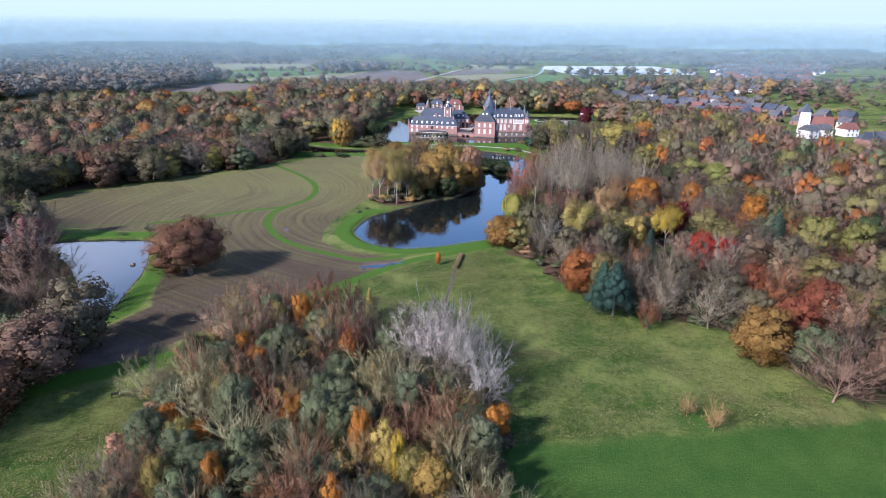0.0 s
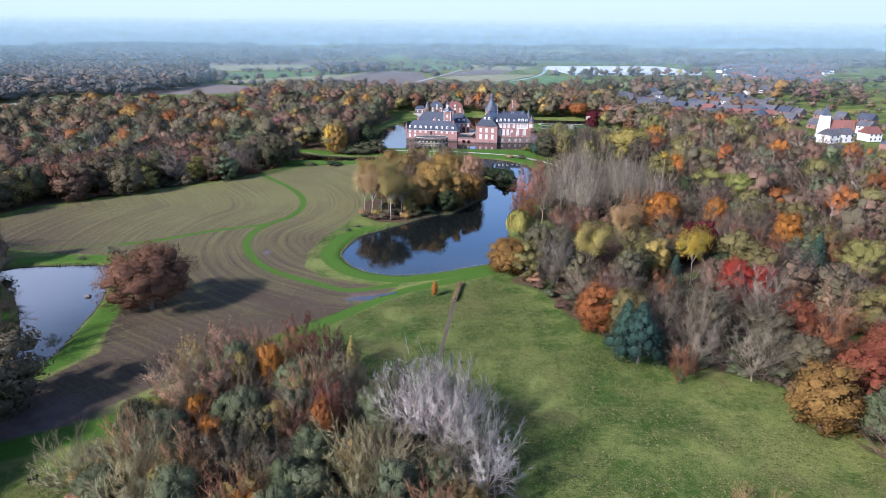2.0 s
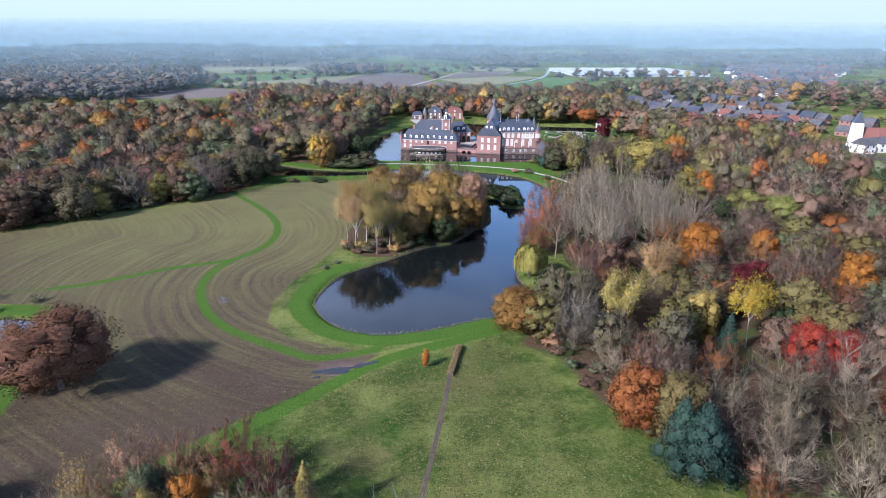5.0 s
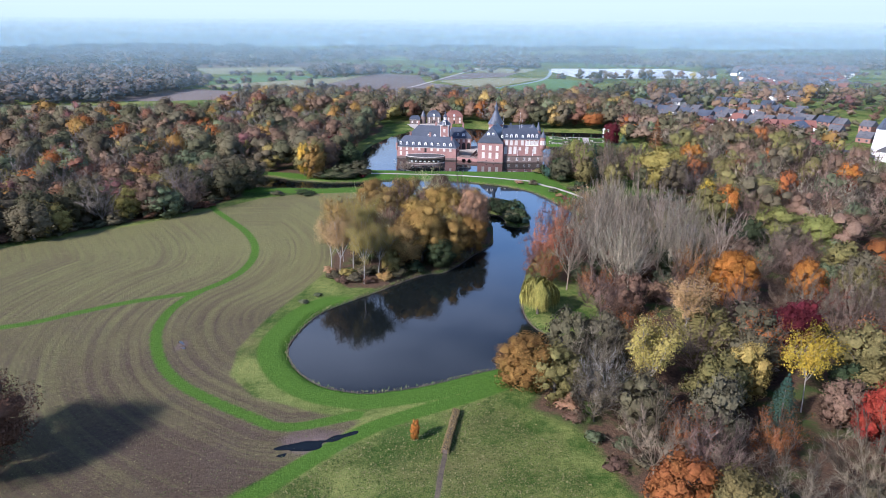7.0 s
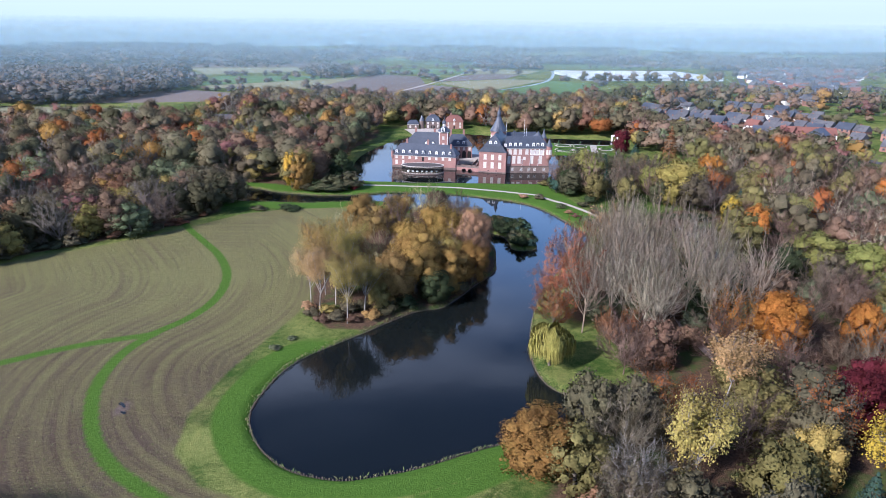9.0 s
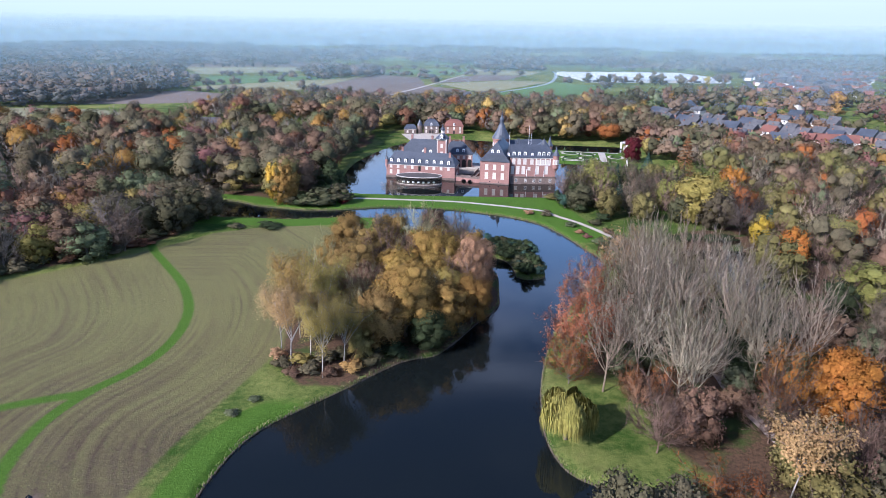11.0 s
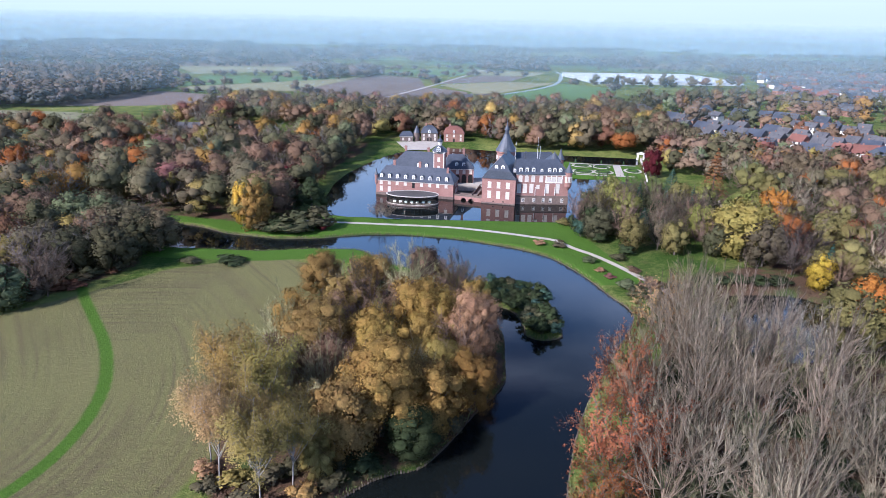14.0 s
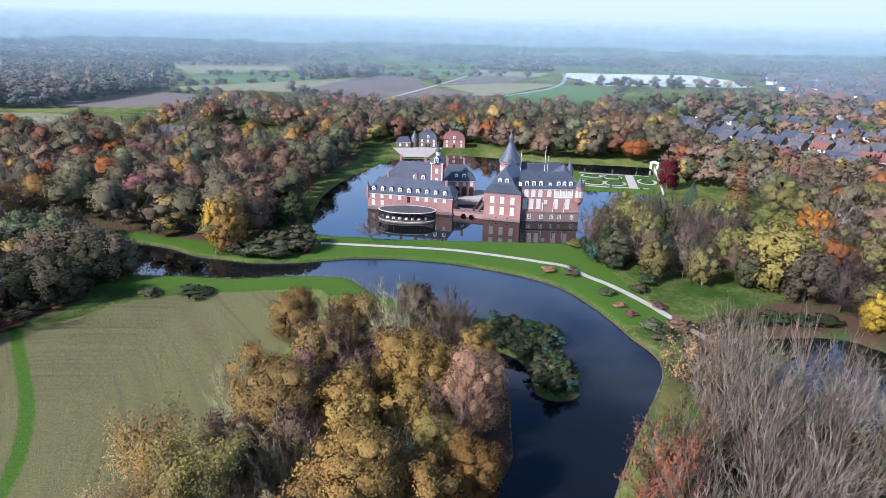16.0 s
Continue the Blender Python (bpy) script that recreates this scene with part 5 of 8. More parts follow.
def dormer(parent, m, x, y, z, w=1.15, h=1.35, deep=2.4, curved=True):
    """A roof dormer with a white front; y, z: the foot of its front."""
    key = (w, h, deep, curved)
    if key not in DORMER_MESH:
        bm = bmesh.new()
        box(bm, -w / 2, w / 2, 0, deep, -0.4, h)
        body = as_mesh("dormer", bm, M_SLATE)
        bm = bmesh.new()
        f = 0.2
        box(bm, -w / 2 - 0.08, -w / 2 + f, -0.1, 0.0, -0.1, h)
        box(bm, w / 2 - f, w / 2 + 0.08, -0.1, 0.0, -0.1, h)
        box(bm, -w / 2 + f, w / 2 - f, -0.1, 0.0, -0.1, 0.12)
        top = [(w / 2 * 1.15 * math.cos(a), h + w * 0.42 * math.sin(a)) for a in np.linspace(0, math.pi, 9)] if curved else [(w * 0.6, h), (0, h + w * 0.5), (-w * 0.6, h)]
        prism(bm, top, -0.12, 0.0)
        box(bm, -0.05, 0.05, -0.07, -0.02, 0.12, h)
        box(bm, -w / 2 + f, w / 2 - f, -0.07, -0.02, h * 0.55, h * 0.55 + 0.07)
        front = as_mesh("dormer_front", bm, M_WHITE)
        bm = bmesh.new()
        box(bm, -w / 2 + f, w / 2 - f, -0.045, -0.012, 0.12, h)
        pane = as_mesh("pane", bm, M_PANE)
        bm = bmesh.new()
        prism(bm, [(px * 1.12, pz + 0.07) for px, pz in top], 0.0, deep)
        hood = as_mesh("hood", bm, M_SLATE)
        DORMER_MESH[key] = body, front, pane, hood
    body, front, pane, hood = DORMER_MESH[key]
    ob = shared("dormer", body, parent, m @ Matrix.Translation((x, y, z)))
    shared("dormer_front", front, ob, Matrix(), "white-painted window front")
    shared("pane", pane, ob, Matrix())
    shared("hood", hood, ob, Matrix())


def chimney(parent, m, x, y, z0, z1, w=1.0, d=0.8, mat=None):
    bm = bmesh.new()
    box(bm, x - w / 2, x + w / 2, y - d / 2, y + d / 2, z0, z1 - 0.3)
    box(bm, x - w / 2 - 0.12, x + w / 2 + 0.12, y - d / 2 - 0.12, y + d / 2 + 0.12, z1 - 0.3, z1, 0.04)
    for k in (-0.25, 0.25):
        lathe(bm, [(0.14, z1), (0.12, z1 + 0.4)], 8, x + k * w, y)
    part_at("chimney", bm, mat or M_BRICK, parent, m)


def at_line(a, b):
    """The pose of a wing whose front runs from a to b."""
    return Matrix.Translation((a[0], a[1], 0)) @ Matrix.Rotation(math.atan2(b[1] - a[1], b[0] - a[0]), 4, "Z")


def spire(parent, m, x, y, z, name, profile, mat, n=12, label=""):
    bm = bmesh.new()
    lathe(bm, [(r, z + h) for r, h in profile], n, x, y)
    return part_at(name, bm, mat, parent, m, label)


def build_outer_castle():
    root = thing("castle_forebuilding", label="long pink brick castle wing with slate roof standing in water", category="castle")
    m = at_line((-23.6, 449.0), (10.2, 442.0))
    ln = math.hypot(33.8, 7.0)
    wing(root, m, ln, 11.0, -3.0, 6.1, 11.4, 3.2, 3.2)
    bm = bmesh.new()
    box(bm, -0.15, ln + 0.15, -0.15, 11.15, -3.0, 0.3)
    part_at("plinth", bm, M_DARKSTONE, root, m, "weathered stone plinth above the water")
    for k in range(9):
        x = 2.4 + k * 3.62
        dormer(root, m, x, 0.55, 6.75)
        if k != 4:
            window(root, m, x, 4.25, 0.95, 1.05)
        if k in (0, 1):
            window(root, m, x, 1.3, 1.0, 1.7)
    for k in (2, 3):
        for z in (1.4, 4.3):
            window(root, m @ Matrix.Translation((ln, 0, 0)) @ Matrix.Rotation(radians(90), 4, "Z"), k * 2.6, z, 0.95, 1.2)
    bm = bmesh.new()
    box(bm, 16.3, 17.5, -0.1, 0.15, 3.0, 5.3, 0.03)
    part_at("door", bm, M_IRON, root, m, "dark upper doorway")
    for x, y, z in ((6.0, 8.6, 13.0), (18.4, 5.5, 13.4), (31.2, 4.0, 11.8)):
        chimney(root, m, x, y, 8.2, z)
    # corner turret of the wing
    spire(root, m, 0.1, 0.3, 0, "corner_turret", [(0.3, 3.4), (0.75, 4.6), (0.75, 7.6), (0.85, 7.7), (0.85, 8.0)], M_BRICK, 10)
    spire(root, m, 0.1, 0.3, 8.0, "turret_cap", [(0.95, 0), (0.5, 1.0), (0.06, 2.6), (0.03, 3.4)], M_SLATE, 10)
    # the wing behind with its hipped roof
    mb = at_line((-19.5, 461.0), (2.0, 457.0))
    wing(root, mb, 21.5, 14.0, -3.0, 8.0, 15.6, 6.5, 2.0)
    for x in (14.0, 17.6):
        dormer(root, mb, x, 1.2, 9.4)
    chimney(root, mb, 6.6, 7.4, 13.6, 17.6)
    chimney(root, mb, 17.0, 8.4, 13.6, 17.2)
    # tower over the gate
    mt = at_line((1.3, 455.6), (5.9, 454.8))
    bm = bmesh.new()
    box(bm, 0, 4.7, 0, 4.7, -3, 17.0)
    part_at("tower", bm, M_BRICK, root, mt, "square brick gate tower")
    bm = bmesh.new()
    box(bm, -0.3, 5.0, -0.3, 5.0, 16.6, 17.3, 0.08)
    for x in (-0.06, 4.36):
        box(bm, x, x + 0.4, -0.06, 0.34, 6, 16.6)
    part_at("tower_cornice", bm, M_STONE, root, mt, "pale stone cornice and corner strips")
    for z in (9.4, 13.2):
        window(root, mt, 2.35, z, 0.9, 1.5)
    spire(root, mt, 2.35, 2.35, 17.3, "tower_roof", [(3.6, 0), (3.3, 0.5), (2.2, 1.5), (1.2, 2.4), (1.0, 2.6)], M_SLATE, 4 * 3)
    spire(root, mt, 2.35, 2.35, 19.9, "lantern", [(0.95, 0), (0.95, 1.4), (1.15, 1.5)], M_STONE, 8)
    spire(root, mt, 2.35, 2.35, 21.4, "lantern_cap", [(1.15, 0), (1.25, 0.4), (0.8, 1.1), (0.3, 1.7), (0.25, 2.2), (0.45, 2.5), (0.1, 3.0), (0.04, 4.2)], M_SLATE, 10)
    dormer(root, mt, 2.35, -0.9, 17.5, 1.5, 1.7, 1.8, False)
    # arcaded wing right of the tower
    ma = at_line((6.2, 464.0), (19.6, 464.6))
    wing(root, ma, 13.4, 11.0, -3.0, 8.3, 14.0, 2.0, 4.6)
    for k in range(3):
        # shade inside each arch, put in as a dark slab on the wall
        bm = bmesh.new()
        x = 6.0 + k * 3.0
        pts = [(x - 1.05, 1.0)] + [(x - 1.05 * math.cos(a), 4.4 + 1.0 * math.sin(a)) for a in np.linspace(0, math.pi, 8)] + [(x + 1.05, 1.0)]
        prism(bm, pts, -0.06, 0.3)
        part_at("arch_shade_slab", bm, M_IRON, root, ma, "dark slab for the shade inside an arcade opening")
        window(root, ma, 6.0 + k * 3.0, 6.1, 1.0, 1.2)
    for x in (5.6, 8.8):
        dormer(root, ma, x, 0.8, 9.1, 1.2, 1.3)
    chimney(root, ma, 1.8, 5.5, 12, 16.6)
    chimney(root, ma, 9.0, 6.0, 12, 16.4)
    # yard behind the front
    bm = bmesh.new()
    box(bm, -18.0, 24.0, 459.0, 476.0, -3.0, 1.6)
    part_at("court", bm, M_GRAVEL, root, Matrix(), "gravelled castle court")
    return root


def build_main_castle():
    root = thing("castle_main_house", label="tall pink brick castle house with slate roofs and towers", category="castle")
    # gabled block, half-hipped
    m = at_line((22.2, 437.6), (35.9, 434.4))
    ln, dp, ze, zh, zr = math.hypot(13.7, 3.2), 27.0, 10.2, 13.3, 18.6
    k = (zh - ze) / (zr - ze) * ln / 2
    bm = bmesh.new()
    box(bm, 0, ln, 0, dp, -3.0, ze)
    prism(bm, [(0, ze), (ln, ze), (ln - k, zh), (k, zh)], 0.0, 0.5)
    part_at("wall", bm, M_BRICK, root, m)
    bm = bmesh.new()
    o = 0.35
    e = [bm.verts.new(p) for p in ((-o, -o, ze - 0.2), (k - 0.1, -o, zh + 0.15), (ln - k + 0.1, -o, zh + 0.15), (ln + o, -o, ze - 0.2))]
    r0, r1 = bm.verts.new((ln / 2, 5.0, zr)), bm.verts.new((ln / 2, dp - 5, zr))
    b = [bm.verts.new((-o, dp + o, ze - 0.2)), bm.verts.new((ln + o, dp + o, ze - 0.2))]
    for q in ((e[1], e[2], r0), (e[0], e[1], r0, r1, b[0]), (e[2], e[3], b[1], r1, r0), (b[0], r1, b[1]), (e[0], b[0], b[1], e[3]), (e[0], e[3], e[2], e[1])):
        bm.faces.new(q)
    part_at("roof", bm, M_SLATE, root, m)
    for x in (3.2, 7.0, 10.9):
        window(root, m, x, 1.9, 1.25, 2.7)
        window(root, m, x, 6.3, 1.2, 2.2)
    for x in (5.0, 9.2):
        window(root, m, x, 10.5, 1.05, 1.3)
        # small hole imitated by a dark block, its shade in the colour
        bm = bmesh.new()
        box(bm, x - 0.3, x + 0.3, -0.05, 0.2, 0.1, 0.55)
        part_at("loophole_shade", bm, M_IRON, root, m)
    for x in (5.7, 8.4):
        dormer(root, m, x, 0.55, 13.9, 1.15, 1.3, 2.2)
    bm = bmesh.new()
    box(bm, -0.08, ln + 0.08, -0.08, dp, -3, -0.2)
    part_at("plinth", bm, M_DARKSTONE, root, m)
    chimney(root, m, ln / 2 + 0.4, 13.0, 17.2, 20.4, mat=M_SLATE)
    # long facade over the water
    m = at_line((36.6, 437.0), (58.4, 437.8))
    ln, dp, ze, zr = 21.8, 13.0, 12.2, 17.2
    wing(root, m, ln, dp, -3.0, ze, zr, 0.001, 4.0)
    bm = bmesh.new()
    box(bm, 0.2, ln + 0.25, -0.35, 0.0, -3.0, 2.6)
    box(bm, 0.2, ln + 0.25, -0.6, 0.0, 2.6, 2.95, 0.06)
    part_at("plinth", bm, M_DARKSTONE, root, m, "dark weathered basement wall")
    for x in (3.0, 7.6, 11.6, 14.6, 19.4):
        window(root, m, x, 0.5, 0.9, 1.2, -0.36, False)
    for x in (1.1, 3.6, 6.3):
        window(root, m, x, 4.3, 1.35, 3.5)
    for x in (12.9, 17.3):
        window(root, m, x, 4.3, 1.35, 3.5)
    window(root, m, 9.0, 6.2, 1.0, 1.2)
    for x in (1.5, 4.1, 6.8, 10.2):
        window(root, m, x, 9.0, 1.3, 2.0, 0.0, True, True)
    for x in (13.2, 15.5, 17.8):
        window(root, m, x, 9.0, 1.25, 1.9)
    bm = bmesh.new()
    for a, b in ((12.0, 12.4), (14.15, 14.55), (16.45, 16.85), (18.7, 19.1)):
        box(bm, a, b, -0.1, 0.05, 8.7, 11.5)
    box(bm, 12.0, 19.1, -0.1, 0.05, 8.35, 8.7)
    part_at("window_band", bm, M_WHITE, root, m, "white painted window band")
    for x in (-0.9, 1.6, 4.2, 6.9, 10.4, 13.6, 15.8, 18.2):
        dormer(root, m, x, 0.7, 12.75, 1.2 if x not in (-0.9, 10.4) else 0.95, 1.4 if x not in (-0.9, 10.4) else 1.0)
    for x in (7.9, 12.0, 16.2):
        bm = bmesh.new()
        lathe(bm, [(0.1, 2.9), (0.1, 6.6)], 8, x, -0.3)
        part_at("downpipe", bm, M_WHITE, root, m, "white downpipe")
    # corner oriel turret
    spire(root, m, ln - 0.2, 0.1, 0, "oriel_turret", [(0.3, 5.4), (1.1, 6.6), (1.5, 7.0), (1.5, 12.6), (1.7, 12.8), (1.7, 13.1)], M_BRICK, 12)
    spire(root, m, ln - 0.2, 0.1, 13.1, "turret_cap", [(1.85, 0), (1.25, 1.0), (0.5, 2.5), (0.08, 4.0), (0.03, 5.0)], M_SLATE, 12)
    for a in (-70, -20, 30):
        window(root, m @ Matrix.Translation((ln - 0.2, 0.1, 0)) @ Matrix.Rotation(radians(a + 20), 4, "Z"), 0, 9.2, 0.7, 1.9, -1.46)
    # side wall to the garden
    ms = m @ Matrix.Translation((ln, 0, 0)) @ Matrix.Rotation(radians(90), 4, "Z")
    for y in (3.2, 6.5, 9.8):
        window(root, ms, y, 4.3, 1.3, 3.3)
        window(root, ms, y, 9.0, 1.2, 1.8)
    # rear wings round the inner court
    mb = at_line((38.5, 463.0), (60.5, 467.0))
    wing(root, mb, 22.3, 11.0, -3.0, 10.4, 15.6, 0.001, 4.0)
    wing(root, at_line((49.5, 466.0), (47.5, 449.0)), 17.0, 10.5, -3.0, 10.8, 15.4, 1.0, 1.0)
    spire(root, Matrix(), 55.0, 457.5, 0, "stair_turret", [(2.7, -3), (2.7, 13.2), (2.95, 13.4), (2.95, 13.8)], M_BRICK, 14)
    spire(root, Matrix(), 55.0, 457.5, 13.8, "turret_cap", [(3.2, 0), (2.0, 1.6), (0.9, 3.2), (0.35, 3.6), (0.3, 4.2)], M_SLATE, 14)
    spire(root, Matrix(), 60.5, 473.0, 0, "rear_turret", [(1.6, -3), (1.6, 11.6), (1.8, 11.9)], M_BRICK, 12)
    spire(root, Matrix(), 60.5, 473.0, 11.9, "turret_cap", [(1.9, 0), (0.9, 2.0), (0.06, 5.2)], M_SLATE, 12)
    # round keep
    spire(root, Matrix(), 34.2, 467.0, 0, "round_tower", [(4.1, -3), (4.1, 15.6), (4.5, 15.9), (4.5, 16.6)], M_BRICK, 24, "stout round brick keep")
    spire(root, Matrix(), 34.2, 467.0, 16.6, "tower_roof", [(4.9, 0), (3.6, 2.2), (2.2, 4.7), (1.2, 7.3), (1.15, 7.5)], M_SLATE, 16)
    spire(root, Matrix(), 34.2, 467.0, 24.1, "lantern", [(0.95, 0), (0.95, 1.7), (1.2, 1.8), (1.2, 2.0)], M_SLATE, 8)
    spire(root, Matrix(), 34.2, 467.0, 26.1, "lantern_cap", [(1.2, 0), (0.7, 1.0), (0.3, 1.9), (0.1, 3.2), (0.05, 4.6)], M_SLATE, 10)
    for k in range(9):
        a = math.radians(180 + k * 22.5)
        window(root, Matrix.Translation((34.2, 467.0, 0)) @ Matrix.Rotation(a + radians(90), 4, "Z"), 0, 13.0, 0.7, 1.3, -4.12, False)
    chimney(root, Matrix(), 41.5, 452.0, 12, 18.6, mat=M_SLATE)
    for x, y, h in ((37.5, 456.0, 22.5), (47.3, 457.0, 24.5), (48.6, 458.0, 20.5)):
        bm = bmesh.new()
        lathe(bm, [(0.09, 10), (0.05, h)], 6, x, y)
        part_at("flagpole", bm, M_WHITE, root, Matrix(), "white flagpole")
    return root


build_outer_castle()
build_main_castle()


def build_arched_bridge():
    root = thing("castle_bridge", label="low brick bridge with two arches between the wings", category="bridge")
    m = at_line((10.4, 442.6), (22.2, 437.9))
    ln = 12.7
    bm = bmesh.new()
    prof = [(0, -3), (3.2, -3)]
    for c in (4.6, 8.0):
        prof += [(c - 1.2, -3)] + [(c - 1.2 * math.cos(a), -0.7 + 1.0 * math.sin(a)) for a in np.linspace(0, math.pi, 9)] + [(c + 1.2, -3)]
    prof += [(ln, -3), (ln, 1.0), (0, 1.0)]
    prism(bm, prof, 0.0, 3.2)
    part_at("arched_wall", bm, M_BRICK, root, m)
    for y in (0.0, 2.95):
        bm = bmesh.new()
        box(bm, 0, ln, y - 0.06, y + 0.3, 1.0, 1.75, 0.04)
        part_at("parapet", bm, M_DARKSTONE, root, m)
    root2 = thing("court_bridge", label="dark walled causeway along the castle house", category="bridge")
    m = at_line((20.6, 440.2), (25.4, 461.0))
    bm = bmesh.new()
    box(bm, 0, 21.5, 0, 2.6, -3, 1.0)
    part_at("deck", bm, M_DARKSTONE, root2, m)
    for y in (0.0, 2.4):
        bm = bmesh.new()
        box(bm, 0, 21.5, y, y + 0.25, 1.0, 1.9, 0.04)
        part_at("parapet", bm, M_DARKSTONE, root2, m)


build_arched_bridge()


M_ROOFFELT = plain("roof_felt", (0.05, 0.045, 0.042), (0.1, 0.088, 0.08), 0.9, 0.8)


def build_pavilion():
    """Oval glass restaurant standing in the moat."""
    cx, cy, ra, rb, n = -6.8, 434.6, 10.7, 5.6, 44
    m = Matrix.Translation((cx, cy, 0)) @ Matrix.Rotation(radians(-4), 4, "Z")
    root = thing("glass_pavilion", m, label="oval glass pavilion with white roof rim in the water", category="pavilion")

    def oval(bm, k0, z0, k1, z1, inner=None):
        rings = []
        prof = [(k0, z0), (k1, z1)] + ([(inner, z1), (inner, z0)] if inner else [])
        for k, z in prof:
            rings.append([bm.verts.new(((ra + k) * math.cos(2 * math.pi * i / 64), (rb + k) * math.sin(2 * math.pi * i / 64), z)) for i in range(64)])
        pairs = list(zip(rings, rings[1:])) + ([(rings[-1], rings[0])] if inner else [])
        for a, b in pairs:
            for i in range(64):
                bm.faces.new((a[i], a[(i + 1) % 64], b[(i + 1) % 64], b[i]))
        if not inner:
            bm.faces.new(rings[0][::-1]), bm.faces.new(rings[1])

    for name, a, mat, text in (("base", (0.25, -3.0, 0.25, -0.25), M_DARKSTONE, ""), ("floor", (0.1, -0.25, 0.1, -0.05), M_TIMBER, ""), ("sill", (0.32, -0.22, 0.32, -0.1), M_STONE, "thin pale sill"), ("roof", (0.1, 3.1, 0.1, 3.26), M_ROOFFELT, "flat dark roof")):
        bm = bmesh.new()
        oval(bm, *a)
        part(name, bm, mat, root, text)
    bm = bmesh.new()
    oval(bm, 0.32, 3.14, 0.32, 3.34, -0.1)
    part("roof_rim", bm, M_STONE, root, "pale roof rim")
    for i in range(n):
        a, b = 2 * math.pi * i / n, 2 * math.pi * (i + 1) / n
        p, q = Vector((ra * math.cos(a), rb * math.sin(a), 0)), Vector((ra * math.cos(b), rb * math.sin(b), 0))
        w = (q - p).length
        mm = Matrix.Translation(p) @ Matrix.Rotation(math.atan2(q.y - p.y, q.x - p.x), 4, "Z")
        bm = bmesh.new()
        box(bm, 0.06, w - 0.06, -0.015, 0.015, 0.0, 2.88)
        ob = part("pane", bm, M_CLEAR, root)
        ob.matrix_basis = mm
        ob.visible_shadow = False
        bm = bmesh.new()
        box(bm, -0.05, 0.05, -0.08, 0.08, -0.05, 3.1)
        part("mullion", bm, M_IRON, root).matrix_basis = mm
    # tables seen through the glass
    for k in range(7):
        x = -7.2 + k * 2.4
        t = thing("dining_table", m @ Matrix.Translation((x, -2.6 * math.sqrt(max(0.1, 1 - (x / 9.6) ** 2)), -0.05)), label="dining table with white cloth in the pavilion", category="table", group="tables in the pavilion")
        bm = bmesh.new()
        lathe(bm, [(0.62, 0.1), (0.6, 0.7), (0.62, 0.74)], 12)
        part("tablecloth", bm, M_WHITE, t)
        bm = bmesh.new()
        lathe(bm, [(0.25, 0.0), (0.06, 0.09)], 8)
        part("foot", bm, M_IRON, t)


def clear_glass():
    m = Mat("clear_glass", 0.03, 0, 0.5)
    m.b.inputs["Transmission Weight"].default_value = 1.0
    m.b.inputs["IOR"].default_value = 1.1
    m.color((0.82, 0.9, 0.9))
    return m.m


M_CLEAR = clear_glass()
build_pavilion()


def gatehouse(name, label, m, w, d, ze, zr, roof, wall, bays, doors):
    root = thing(name, m, label=label, category="house")
    bm = bmesh.new()
    box(bm, 0, w, 0, d, -0.2, ze)
    part_at("wall", bm, wall, root, Matrix())
    bm = bmesh.new()
    # mansard roof
    o, zk = 0.35, ze + (zr - ze) * 0.62
    rings = []
    for inset, z in ((-o, ze - 0.15), (-o, ze), (1.2, zk), (w * 0.33, zr)):
        iy = inset if inset < 2 else d * 0.4
        rings.append([bm.verts.new(p) for p in ((inset, iy, z), (w - inset, iy, z), (w - inset, d - iy, z), (inset, d - iy, z))])
    for a, b in zip(rings, rings[1:]):
        for i in range(4):
            bm.faces.new((a[i], a[(i + 1) % 4], b[(i + 1) % 4], b[i]))
    bm.faces.new(rings[0][::-1]), bm.faces.new(rings[-1])
    part_at("roof", bm, roof, root, Matrix())
    for k in range(bays):
        x = w * (k + 0.5) / bays
        if k != bays // 2:
            window(root, Matrix(), x, 0.9, 0.9, 1.5)
        window(root, Matrix(), x, 3.4, 0.9, 1.2)
    dormer(root, Matrix(), w / 2, -0.1, ze + 0.3, 1.2, 1.3, 2.0, False)
    for k in range(doors):
        bm = bmesh.new()
        box(bm, w / 2 - 0.6 + (k - (doors - 1) / 2) * 1.9, w / 2 + 0.6 + (k - (doors - 1) / 2) * 1.9, -0.06, 0.1, 0.0, 2.2, 0.03)
        part_at("door", bm, M_IRON, root, Matrix())
    chimney(root, Matrix(), w * 0.3, d / 2, zr - 0.6, zr + 1.0)


gatehouse("gatehouse", "grey stone gatehouse with slate mansard roof", Matrix.Translation((-10.2, 590.5, 0)), 10.8, 9.0, 5.4, 9.8, M_SLATE, M_DARKSTONE, 3, 2)
gatehouse("gatehouse", "gatehouse with red tiled mansard roof beside the moat", Matrix.Translation((4.6, 590.0, 0)), 13.2, 10.0, 5.4, 9.8, M_TILE, M_HOUSEBRICK, 3, 1)


